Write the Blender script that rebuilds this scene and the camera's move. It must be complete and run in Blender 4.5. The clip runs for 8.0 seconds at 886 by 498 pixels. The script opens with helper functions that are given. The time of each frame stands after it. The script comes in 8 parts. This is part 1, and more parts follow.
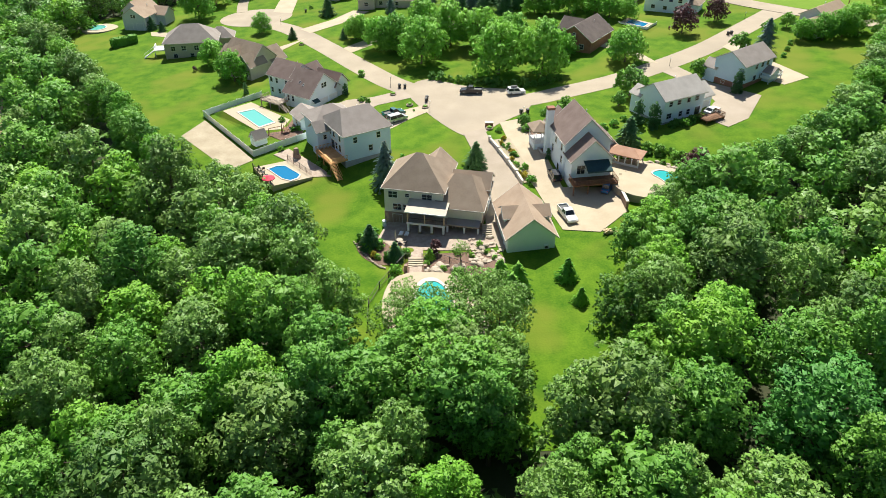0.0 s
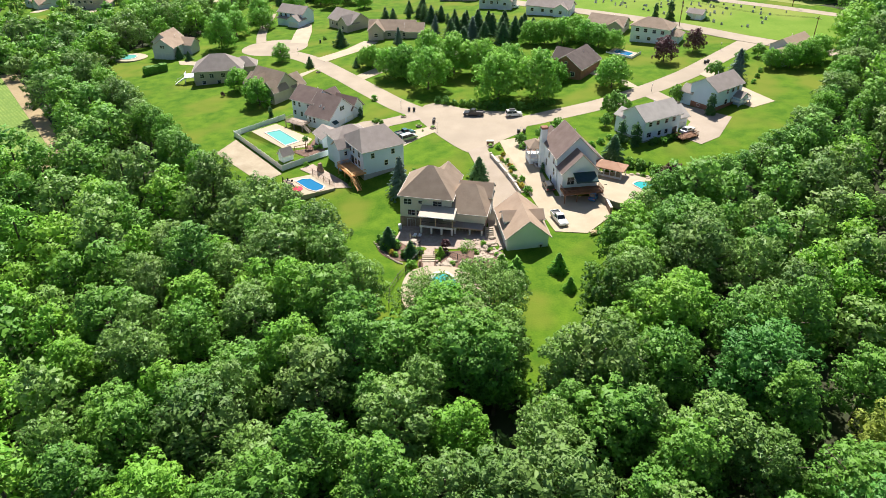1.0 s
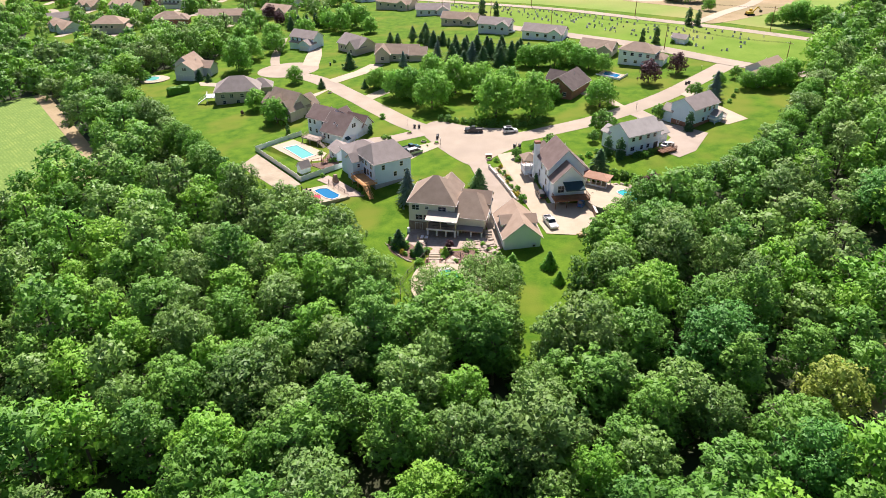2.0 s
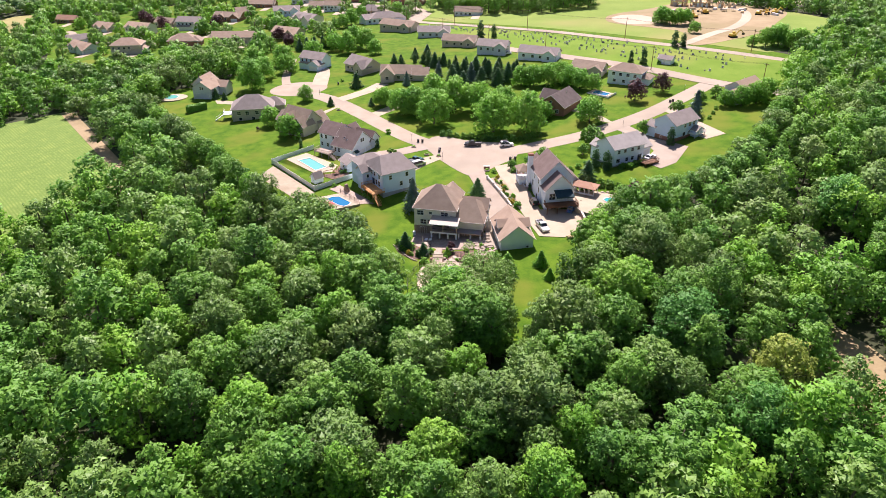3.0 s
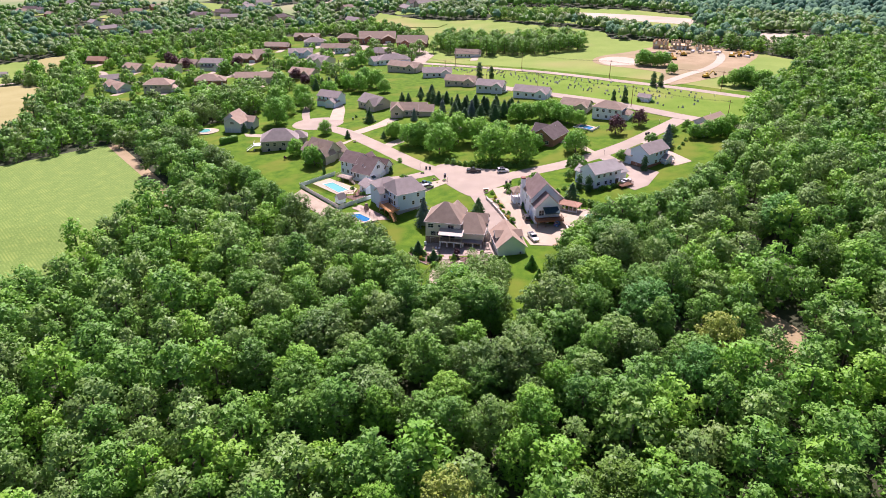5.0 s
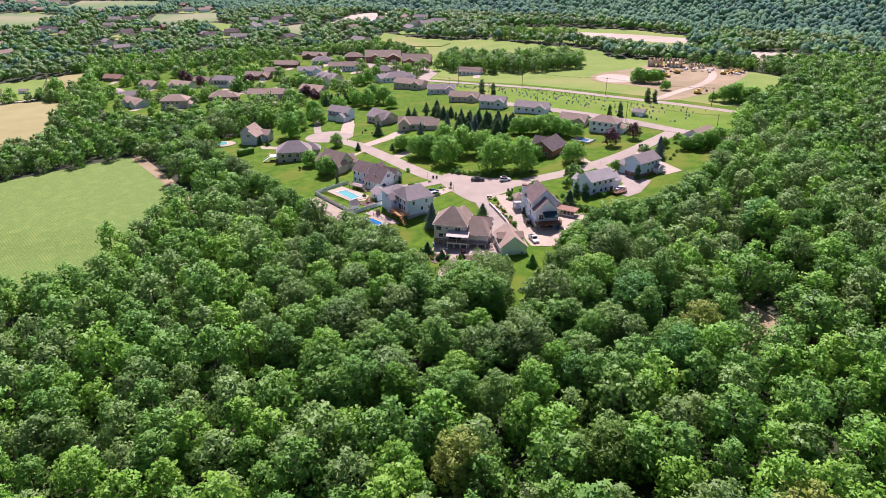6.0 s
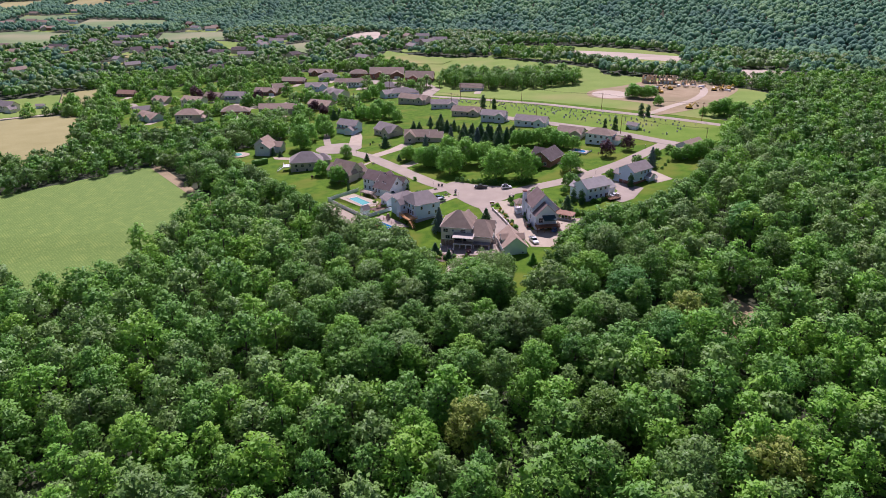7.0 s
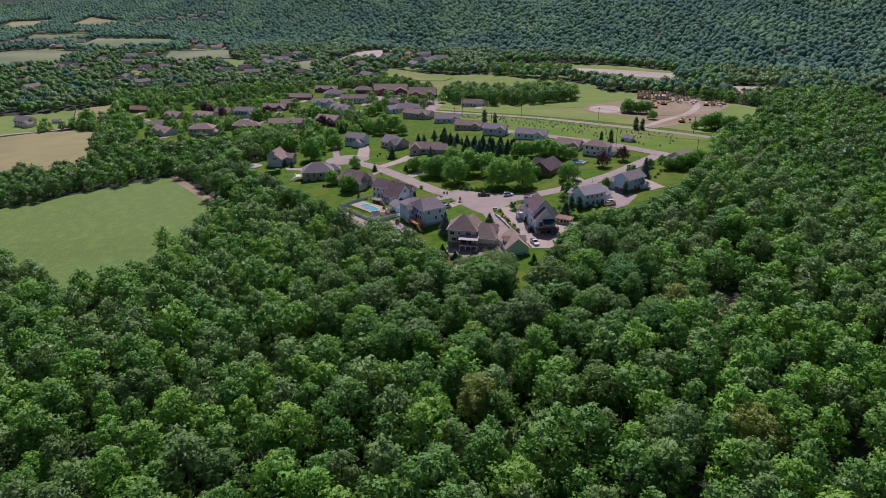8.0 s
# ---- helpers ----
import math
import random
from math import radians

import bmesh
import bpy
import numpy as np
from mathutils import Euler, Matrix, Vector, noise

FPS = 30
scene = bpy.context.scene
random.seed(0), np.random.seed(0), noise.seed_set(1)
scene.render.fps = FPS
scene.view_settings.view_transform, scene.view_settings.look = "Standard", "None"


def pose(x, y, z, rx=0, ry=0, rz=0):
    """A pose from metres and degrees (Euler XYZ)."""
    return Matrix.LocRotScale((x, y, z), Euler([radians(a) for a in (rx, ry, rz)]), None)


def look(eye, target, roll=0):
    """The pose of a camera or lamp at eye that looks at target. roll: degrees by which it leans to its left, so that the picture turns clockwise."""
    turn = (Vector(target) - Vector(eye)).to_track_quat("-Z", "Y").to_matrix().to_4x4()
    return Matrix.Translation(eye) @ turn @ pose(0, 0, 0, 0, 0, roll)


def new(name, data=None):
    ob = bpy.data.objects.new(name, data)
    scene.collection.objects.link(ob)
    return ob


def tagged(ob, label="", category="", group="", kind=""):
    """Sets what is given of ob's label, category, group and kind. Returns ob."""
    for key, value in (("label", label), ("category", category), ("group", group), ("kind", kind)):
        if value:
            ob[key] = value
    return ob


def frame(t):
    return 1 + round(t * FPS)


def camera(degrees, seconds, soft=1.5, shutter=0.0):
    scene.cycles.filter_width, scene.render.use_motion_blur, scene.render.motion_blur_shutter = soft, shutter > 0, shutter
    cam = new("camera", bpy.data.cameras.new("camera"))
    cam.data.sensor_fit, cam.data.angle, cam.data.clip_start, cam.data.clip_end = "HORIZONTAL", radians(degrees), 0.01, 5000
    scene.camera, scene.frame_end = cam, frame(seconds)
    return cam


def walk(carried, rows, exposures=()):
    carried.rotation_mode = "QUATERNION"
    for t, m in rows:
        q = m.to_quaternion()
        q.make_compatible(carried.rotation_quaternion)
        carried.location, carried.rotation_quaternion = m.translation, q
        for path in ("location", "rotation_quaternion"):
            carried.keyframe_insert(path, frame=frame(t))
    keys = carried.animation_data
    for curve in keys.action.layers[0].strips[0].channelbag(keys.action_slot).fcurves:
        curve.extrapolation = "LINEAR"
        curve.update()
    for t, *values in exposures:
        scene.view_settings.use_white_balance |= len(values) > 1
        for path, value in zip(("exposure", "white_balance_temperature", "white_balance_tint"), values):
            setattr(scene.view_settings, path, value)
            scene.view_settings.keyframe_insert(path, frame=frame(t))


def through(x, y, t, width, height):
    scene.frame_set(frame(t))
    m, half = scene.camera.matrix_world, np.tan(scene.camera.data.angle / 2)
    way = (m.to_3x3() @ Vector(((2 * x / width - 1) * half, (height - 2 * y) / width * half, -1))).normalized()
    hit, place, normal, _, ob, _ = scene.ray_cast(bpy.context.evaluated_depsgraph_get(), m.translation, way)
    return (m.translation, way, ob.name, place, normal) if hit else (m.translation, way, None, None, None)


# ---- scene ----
cam = camera(64.4, 8.0, 0.6)
PATH = [
    (0, (-0.512, -5.816, 68.775), (-0.489, -4.155, 67.66), 0.2),
    (0.5, (-1.972, -15.865, 72.135), (-1.944, -14.184, 71.052), 0.2),
    (1, (-3.004, -25.432, 75.409), (-2.975, -23.733, 74.353), 0.2),
    (1.5, (-3.9, -34.631, 78.607), (-3.869, -32.918, 77.575), 0.2),
    (3, (-5.701, -61.231, 86.718), (-5.666, -59.48, 85.751), 0.2),
    (3.5, (-6.46, -70.141, 89.534), (-6.422, -68.378, 88.589), 0.2),
    (4, (-7.152, -78.859, 92.18), (-7.111, -77.086, 91.255), 0.2),
    (4.5, (-8.015, -87.663, 94.514), (-7.974, -85.879, 93.611), 0.2),
    (6, (-11.908, -115.581, 99.058), (-11.868, -113.764, 98.223), 0.2),
    (6.5, (-13.57, -125.14, 100.169), (-13.528, -123.313, 99.356), 0.2),
    (7, (-15.38, -134.683, 101.032), (-15.335, -132.847, 100.242), 0.3),
    (7.5, (-17.188, -144.113, 101.397), (-17.141, -142.266, 100.63), 0.2),
    (8, (-18.967, -153.418, 102.122), (-18.918, -151.563, 101.378), 0.3),
]
walk(cam, [(t, look(eye, target, roll)) for t, eye, target, roll in PATH],
     [(0.0, 0.83, 6080, 8), (1.5, 0.86, 6090, 19), (3.0, 0.88, 6070, 31), (4.5, 0.84, 5970, 39), (6.0, 0.58, 5720, 41), (7.0, 0.18, 5550, 41), (8.0, -0.45, 5390, 41)])

SUN_AZ, SUN_EL = 0.0, 51.0     # degrees clockwise from +y, degrees above the horizon

world = bpy.data.worlds.new("sky")
scene.world = world
world.use_nodes = True
wn = world.node_tree
sky = wn.nodes.new("ShaderNodeTexSky")
sky.sky_type = "NISHITA"
sky.sun_disc = False
sky.sun_elevation = radians(SUN_EL)
sky.sun_rotation = radians(SUN_AZ)
wn.nodes["Background"].inputs["Strength"].default_value = 0.056
wn.links.new(sky.outputs[0], wn.nodes["Background"].inputs["Color"])

sun = new("sun", bpy.data.lights.new("sun", "SUN"))
sun.data.energy, sun.data.angle, sun.data.color = 4.9, radians(0.53), (1.0, 0.925, 0.79)
az, el = radians(SUN_AZ), radians(SUN_EL)
sun.matrix_world = look((math.sin(az) * math.cos(el) * 300, math.cos(az) * math.cos(el) * 300 + 100, math.sin(el) * 300), (0, 100, 0))


# ---- materials ----
def material(name, c1, c2, scale=0.5, fine=6.0, rough=0.8, bump=0.2, spec=0.3, metal=0.0, c3=None, relief=None):
    """Two colours mixed by a broad and a fine noise, with relief."""
    m = bpy.data.materials.new(name)
    m.use_nodes = True
    n, l = m.node_tree.nodes, m.node_tree.links
    b = n["Principled BSDF"]
    b.inputs["Roughness"].default_value = rough
    b.inputs["Specular IOR Level"].default_value = spec
    b.inputs["Metallic"].default_value = metal
    geo = n.new("ShaderNodeNewGeometry")
    t1, t2 = n.new("ShaderNodeTexNoise"), n.new("ShaderNodeTexNoise")
    for t, s, d in ((t1, scale, 3.0), (t2, fine, 4.0)):
        t.inputs["Scale"].default_value = s
        t.inputs["Detail"].default_value = d
        l.new(geo.outputs["Position"], t.inputs["Vector"])
    mx = n.new("ShaderNodeMix")
    mx.data_type = "RGBA"
    add = n.new("ShaderNodeMath")
    add.operation = "MULTIPLY_ADD"
    l.new(t2.outputs["Fac"], add.inputs[0])
    add.inputs[1].default_value = 0.6
    l.new(t1.outputs["Fac"], add.inputs[2])
    ramp = n.new("ShaderNodeMapRange")
    ramp.inputs["From Min"].default_value, ramp.inputs["From Max"].default_value = 0.55, 1.05
    l.new(add.outputs[0], ramp.inputs["Value"])
    l.new(ramp.outputs[0], mx.inputs["Factor"])
    mx.inputs["A"].default_value = (*c1, 1)
    mx.inputs["B"].default_value = (*c2, 1)
    out = mx.outputs["Result"]
    if c3:
        t3 = n.new("ShaderNodeTexNoise")
        t3.inputs["Scale"].default_value = scale * 0.23
        t3.inputs["Detail"].default_value = 2.0
        l.new(geo.outputs["Position"], t3.inputs["Vector"])
        r3 = n.new("ShaderNodeMapRange")
        r3.inputs["From Min"].default_value, r3.inputs["From Max"].default_value = 0.5, 0.68
        l.new(t3.outputs["Fac"], r3.inputs["Value"])
        m3 = n.new("ShaderNodeMix")
        m3.data_type = "RGBA"
        l.new(r3.outputs[0], m3.inputs["Factor"])
        l.new(out, m3.inputs["A"])
        m3.inputs["B"].default_value = (*c3, 1)
        out = m3.outputs["Result"]
    l.new(out, b.inputs["Base Color"])
    bp = n.new("ShaderNodeBump")
    bp.inputs["Strength"].default_value = bump
    bp.inputs["Distance"].default_value = 0.05
    if relief:      # courses of siding, shingles or brick, that many metres high
        sep, wave = n.new("ShaderNodeSeparateXYZ"), n.new("ShaderNodeMath")
        l.new(geo.outputs["Position"], sep.inputs[0])
        wave.operation = "PINGPONG"
        wave.inputs[1].default_value = relief
        l.new(sep.outputs["Z"], wave.inputs[0])
        mixh = n.new("ShaderNodeMath")
        mixh.operation = "MULTIPLY_ADD"
        l.new(wave.outputs[0], mixh.inputs[0])
        mixh.inputs[1].default_value = 1.0 / relief
        l.new(t2.outputs["Fac"], mixh.inputs[2])
        l.new(mixh.outputs[0], bp.inputs["Height"])
    else:
        l.new(t2.outputs["Fac"], bp.inputs["Height"])
    l.new(bp.outputs[0], b.inputs["Normal"])
    return m


def foliage(name, dark, light, warm, through=0.35, rough=0.55, grain=2.2):
    """Leaves: a colour of their own each, a broad tone from tree to tree, and light that comes through."""
    m = bpy.data.materials.new(name)
    m.use_nodes = True
    n, l = m.node_tree.nodes, m.node_tree.links
    b = n["Principled BSDF"]
    b.inputs["Roughness"].default_value = rough
    b.inputs["Specular IOR Level"].default_value = 0.35
    geo, info = n.new("ShaderNodeNewGeometry"), n.new("ShaderNodeObjectInfo")
    t1 = n.new("ShaderNodeTexNoise")
    t1.inputs["Scale"].default_value = 0.08
    t1.inputs["Detail"].default_value = 2.0
    l.new(geo.outputs["Position"], t1.inputs["Vector"])
    r1 = n.new("ShaderNodeMapRange")
    r1.inputs["From Min"].default_value, r1.inputs["From Max"].default_value = 0.36, 0.64
    l.new(t1.outputs["Fac"], r1.inputs["Value"])
    t2 = n.new("ShaderNodeTexNoise")
    t2.inputs["Scale"].default_value = grain
    t2.inputs["Detail"].default_value = 2.0
    l.new(geo.outputs["Position"], t2.inputs["Vector"])
    r2 = n.new("ShaderNodeMapRange")
    r2.inputs["From Min"].default_value, r2.inputs["From Max"].default_value = 0.34, 0.66
    l.new(t2.outputs["Fac"], r2.inputs["Value"])
    # leaf by leaf, tree by tree, and patch by patch
    total = -0.15
    for source, weight in ((geo.outputs["Random Per Island"], 0.40), (info.outputs["Random"], 0.45), (r2.outputs[0], 0.45)):
        h = n.new("ShaderNodeMath")
        h.operation = "MULTIPLY_ADD"
        l.new(source, h.inputs[0])
        h.inputs[1].default_value = weight
        if isinstance(total, float):
            h.inputs[2].default_value = total
        else:
            l.new(total, h.inputs[2])
        total = h.outputs[0]
    bp = n.new("ShaderNodeBump")
    bp.inputs["Strength"].default_value = 0.6
    bp.inputs["Distance"].default_value = 0.5 / grain
    l.new(t2.outputs["Fac"], bp.inputs["Height"])
    l.new(bp.outputs[0], b.inputs["Normal"])
    mx, mw = n.new("ShaderNodeMix"), n.new("ShaderNodeMix")
    mx.data_type = mw.data_type = "RGBA"
    l.new(h.outputs[0], mx.inputs["Factor"])
    mx.inputs["A"].default_value, mx.inputs["B"].default_value = (*dark, 1), (*light, 1)
    l.new(r1.outputs[0], mw.inputs["Factor"])
    l.new(mx.outputs["Result"], mw.inputs["A"])
    mix2 = n.new("ShaderNodeMix")
    mix2.data_type = "RGBA"
    mix2.inputs["Factor"].default_value = 0.6
    l.new(mx.outputs["Result"], mix2.inputs["A"])
    mix2.inputs["B"].default_value = (*warm, 1)
    l.new(mix2.outputs["Result"], mw.inputs["B"])
    l.new(mw.outputs["Result"], b.inputs["Base Color"])
    tr, ms = n.new("ShaderNodeBsdfTranslucent"), n.new("ShaderNodeMixShader")
    l.new(mw.outputs["Result"], tr.inputs["Color"])
    ms.inputs[0].default_value = through
    l.new(b.outputs[0], ms.inputs[1])
    l.new(tr.outputs[0], ms.inputs[2])
    l.new(ms.outputs[0], n["Material Output"].inputs["Surface"])
    return m


def water(name, colour):
    m = bpy.data.materials.new(name)
    m.use_nodes = True
    n, l = m.node_tree.nodes, m.node_tree.links
    b = n["Principled BSDF"]
    b.inputs["Base Color"].default_value = (*colour, 1)
    b.inputs["Roughness"].default_value = 0.08
    t, bp = n.new("ShaderNodeTexNoise"), n.new("ShaderNodeBump")
    t.inputs["Scale"].default_value = 1.6
    bp.inputs["Strength"].default_value = 0.08
    geo = n.new("ShaderNodeNewGeometry")
    l.new(geo.outputs["Position"], t.inputs["Vector"])
    l.new(t.outputs["Fac"], bp.inputs["Height"])
    l.new(bp.outputs[0], b.inputs["Normal"])
    return m


def rows_material(name, c1, c2, angle, gap):
    """A crop in rows that run at an angle."""
    m = material(name, tuple(v * 0.66 for v in c1), tuple(v * 1.06 for v in c2), 1.0, 2.4, 0.9, 0.9, c3=(c2[0] * 1.12, c2[1] * 1.02, c2[2]))
    n, l = m.node_tree.nodes, m.node_tree.links
    geo, mp, wv, mx = n.new("ShaderNodeNewGeometry"), n.new("ShaderNodeMapping"), n.new("ShaderNodeTexWave"), n.new("ShaderNodeMix")
    mp.inputs["Rotation"].default_value[2] = radians(angle)
    l.new(geo.outputs["Position"], mp.inputs["Vector"])
    l.new(mp.outputs[0], wv.inputs["Vector"])
    wv.inputs["Scale"].default_value = 0.314 / gap
    wv.inputs["Distortion"].default_value = 0.8
    wv.inputs["Detail"].default_value = 4.0
    wv.inputs["Detail Scale"].default_value = 1.0
    mx.data_type = "RGBA"
    b = n["Principled BSDF"]
    old = b.inputs["Base Color"].links[0].from_socket
    l.new(wv.outputs["Fac"], mx.inputs["Factor"])
    mx.inputs["A"].default_value = (c1[0] * 0.93, c1[1] * 0.89, c1[2] * 0.86, 1)
    l.new(old, mx.inputs["B"])
    l.new(mx.outputs["Result"], b.inputs["Base Color"])
    return m


M = {}
M["floor"] = material("forest_floor", (0.03, 0.045, 0.015), (0.06, 0.062, 0.03), 0.12, 1.6, 0.95, 0.6)
M["lawn"] = material("lawn_grass", (0.048, 0.124, 0.006), (0.122, 0.212, 0.012), 0.30, 3.0, 0.95, 0.8, 0.1, c3=(0.148, 0.188, 0.02))
M["meadow"] = material("meadow_grass", (0.165, 0.25, 0.042), (0.228, 0.305, 0.062), 0.05, 1.0, 0.95, 0.5, 0.15, c3=(0.31, 0.285, 0.10))
M["crop"] = rows_material("soy_rows", (0.145, 0.25, 0.036), (0.21, 0.308, 0.058), -40.0, 0.95)
M["churchyard"] = material("churchyard_grass", (0.12, 0.215, 0.02), (0.175, 0.27, 0.035), 0.10, 1.5, 0.95, 0.5, 0.1, c3=(0.24, 0.265, 0.06))
M["pasture"] = material("dull_pasture", (0.135, 0.20, 0.07), (0.195, 0.26, 0.09), 0.03, 0.6, 0.95, 0.4, c3=(0.29, 0.28, 0.14))
M["claysand"] = material("pale_clay", (0.44, 0.36, 0.255), (0.54, 0.45, 0.335), 0.08, 1.0, 0.95, 0.3, c3=(0.40, 0.33, 0.23))
M["straw"] = material("straw_field", (0.29, 0.262, 0.09), (0.355, 0.32, 0.125), 0.06, 1.0, 0.95, 0.4, c3=(0.27, 0.25, 0.09))
M["dirt"] = material("bare_dirt", (0.265, 0.20, 0.098), (0.385, 0.297, 0.165), 0.10, 1.2, 0.95, 0.6, c3=(0.25, 0.208, 0.095))
M["sand"] = material("pale_sand", (0.58, 0.50, 0.38), (0.68, 0.60, 0.48), 0.08, 1.0, 0.95, 0.3)
M["gardenbed"] = material("tilled_garden", (0.33, 0.27, 0.18), (0.45, 0.38, 0.27), 0.3, 3.0, 0.95, 0.9)
M["road"] = material("worn_road", (0.345, 0.285, 0.208), (0.415, 0.346, 0.258), 0.18, 3.0, 0.9, 0.2, c3=(0.315, 0.262, 0.195))
M["drive"] = material("driveway_asphalt", (0.335, 0.275, 0.205), (0.405, 0.335, 0.26), 0.25, 4.0, 0.9, 0.2)
M["concrete"] = material("sunlit_concrete", (0.40, 0.325, 0.22), (0.49, 0.405, 0.285), 0.3, 4.0, 0.85, 0.2, c3=(0.44, 0.365, 0.26))
M["paving"] = material("stone_paving", (0.33, 0.25, 0.19), (0.47, 0.38, 0.30), 1.2, 5.0, 0.85, 0.3)
M["mulch"] = material("dark_mulch", (0.13, 0.08, 0.06), (0.22, 0.14, 0.10), 1.0, 6.0, 0.95, 0.8)
M["stone"] = material("field_stone", (0.33, 0.27, 0.20), (0.50, 0.42, 0.33), 0.8, 4.0, 0.9, 0.5)
M["kerb"] = material("retaining_block", (0.55, 0.50, 0.43), (0.66, 0.60, 0.52), 0.8, 4.0, 0.9, 0.3)
M["white"] = material("white_siding", (0.80, 0.85, 0.90), (0.85, 0.90, 0.94), 0.4, 3.0, 0.6, 0.12, relief=0.1)
M["blue"] = material("pale_blue_siding", (0.60, 0.72, 0.85), (0.66, 0.78, 0.90), 0.4, 3.0, 0.6, 0.12, relief=0.1)
M["cream"] = material("cream_siding", (0.74, 0.68, 0.57), (0.80, 0.74, 0.63), 0.4, 3.0, 0.65, 0.12, relief=0.1)
M["tan"] = material("tan_siding", (0.48, 0.41, 0.33), (0.56, 0.49, 0.40), 0.4, 3.0, 0.65, 0.12, relief=0.1)
M["grey"] = material("grey_siding", (0.58, 0.61, 0.63), (0.65, 0.68, 0.70), 0.4, 3.0, 0.65, 0.12, relief=0.1)
M["aqua"] = material("pale_green_siding", (0.72, 0.82, 0.75), (0.77, 0.86, 0.80), 0.4, 3.0, 0.6, 0.12, relief=0.1)
M["brick"] = material("red_brick", (0.26, 0.12, 0.08), (0.36, 0.18, 0.12), 0.8, 8.0, 0.9, 0.3, relief=0.08)
M["stonewall"] = material("brown_stone_veneer", (0.25, 0.17, 0.13), (0.38, 0.28, 0.22), 1.4, 6.0, 0.9, 0.6)
M["block"] = material("grey_foundation", (0.32, 0.34, 0.35), (0.42, 0.43, 0.43), 0.8, 4.0, 0.9, 0.3)
M["fascia"] = material("cream_fascia", (0.50, 0.46, 0.40), (0.58, 0.54, 0.48), 1.0, 4.0, 0.55, 0.05)
M["trim"] = material("white_trim", (0.76, 0.75, 0.72), (0.82, 0.81, 0.79), 1.0, 4.0, 0.5, 0.05)
M["shingle"] = material("brown_shingles", (0.283, 0.216, 0.158), (0.368, 0.288, 0.215), 0.5, 6.0, 0.95, 0.35, 0.1)
M["shingle_umber"] = material("umber_shingles", (0.185, 0.135, 0.115), (0.25, 0.19, 0.165), 0.5, 6.0, 0.95, 0.35, 0.1)
M["shingle_pale"] = material("pale_grey_shingles", (0.40, 0.36, 0.32), (0.50, 0.46, 0.41), 0.5, 6.0, 0.95, 0.35, 0.1)
M["shingle_tan"] = material("tan_shingles", (0.36, 0.265, 0.19), (0.44, 0.335, 0.245), 0.5, 6.0, 0.95, 0.35, 0.1)
M["shingle_grey"] = material("grey_brown_shingles", (0.285, 0.245, 0.215), (0.355, 0.31, 0.275), 0.5, 6.0, 0.95, 0.35, 0.1)
M["shingle_dark"] = material("dark_shingles", (0.125, 0.100, 0.09), (0.175, 0.145, 0.13), 0.5, 6.0, 0.95, 0.35, 0.1)
M["metalroof"] = material("cream_metal_roof", (0.46, 0.39, 0.30), (0.53, 0.45, 0.355), 0.6, 3.0, 0.65, 0.05)
M["deck"] = material("orange_cedar_deck", (0.56, 0.29, 0.10), (0.68, 0.39, 0.17), 0.8, 7.0, 0.75, 0.3)
M["deck_grey"] = material("weathered_deck", (0.34, 0.27, 0.21), (0.44, 0.36, 0.29), 0.8, 7.0, 0.85, 0.3)
M["darkwood"] = material("dark_stained_wood", (0.16, 0.075, 0.035), (0.25, 0.13, 0.07), 0.8, 7.0, 0.75, 0.3)
M["timber"] = material("raw_timber", (0.56, 0.42, 0.24), (0.66, 0.52, 0.33), 0.6, 5.0, 0.85, 0.3)
M["vinyl"] = material("white_vinyl", (0.86, 0.86, 0.85), (0.90, 0.90, 0.89), 0.6, 3.0, 0.45, 0.05)
M["bark"] = material("tree_bark", (0.10, 0.075, 0.055), (0.19, 0.15, 0.115), 1.0, 6.0, 0.95, 0.8)
M["iron"] = material("dark_iron", (0.03, 0.03, 0.03), (0.06, 0.055, 0.05), 2.0, 8.0, 0.5, 0.1, metal=0.4)
M["rubber"] = material("black_rubber", (0.015, 0.015, 0.015), (0.03, 0.03, 0.03), 2.0, 8.0, 0.8, 0.1)
M["plastic"] = material("black_plastic", (0.025, 0.027, 0.03), (0.05, 0.05, 0.055), 2.0, 8.0, 0.45, 0.05)
M["canvas"] = material("dark_teal_canvas", (0.02, 0.05, 0.055), (0.035, 0.075, 0.08), 1.0, 8.0, 0.85, 0.2)
M["red"] = material("red_canvas", (0.55, 0.03, 0.06), (0.65, 0.05, 0.10), 1.0, 8.0, 0.7, 0.2)
M["granite"] = material("grave_granite", (0.20, 0.19, 0.19), (0.42, 0.40, 0.38), 0.3, 3.0, 0.6, 0.1)
M["carwhite"] = material("white_car_paint", (0.76, 0.76, 0.75), (0.80, 0.80, 0.79), 1.0, 4.0, 0.25, 0.0, 0.6)
M["cardark"] = material("dark_car_paint", (0.02, 0.022, 0.03), (0.03, 0.032, 0.04), 1.0, 4.0, 0.22, 0.0, 0.6)
M["carsilver"] = material("silver_car_paint", (0.48, 0.49, 0.50), (0.54, 0.55, 0.56), 1.0, 4.0, 0.25, 0.0, 0.6, 0.5)
M["cargreen"] = material("teal_car_paint", (0.02, 0.10, 0.10), (0.03, 0.13, 0.13), 1.0, 4.0, 0.25, 0.0, 0.6)
M["carblue"] = material("blue_paint", (0.03, 0.13, 0.30), (0.05, 0.17, 0.36), 1.0, 4.0, 0.35, 0.0, 0.5)
M["yellow"] = material("yellow_machine_paint", (0.60, 0.38, 0.04), (0.68, 0.45, 0.07), 1.0, 4.0, 0.5, 0.1)
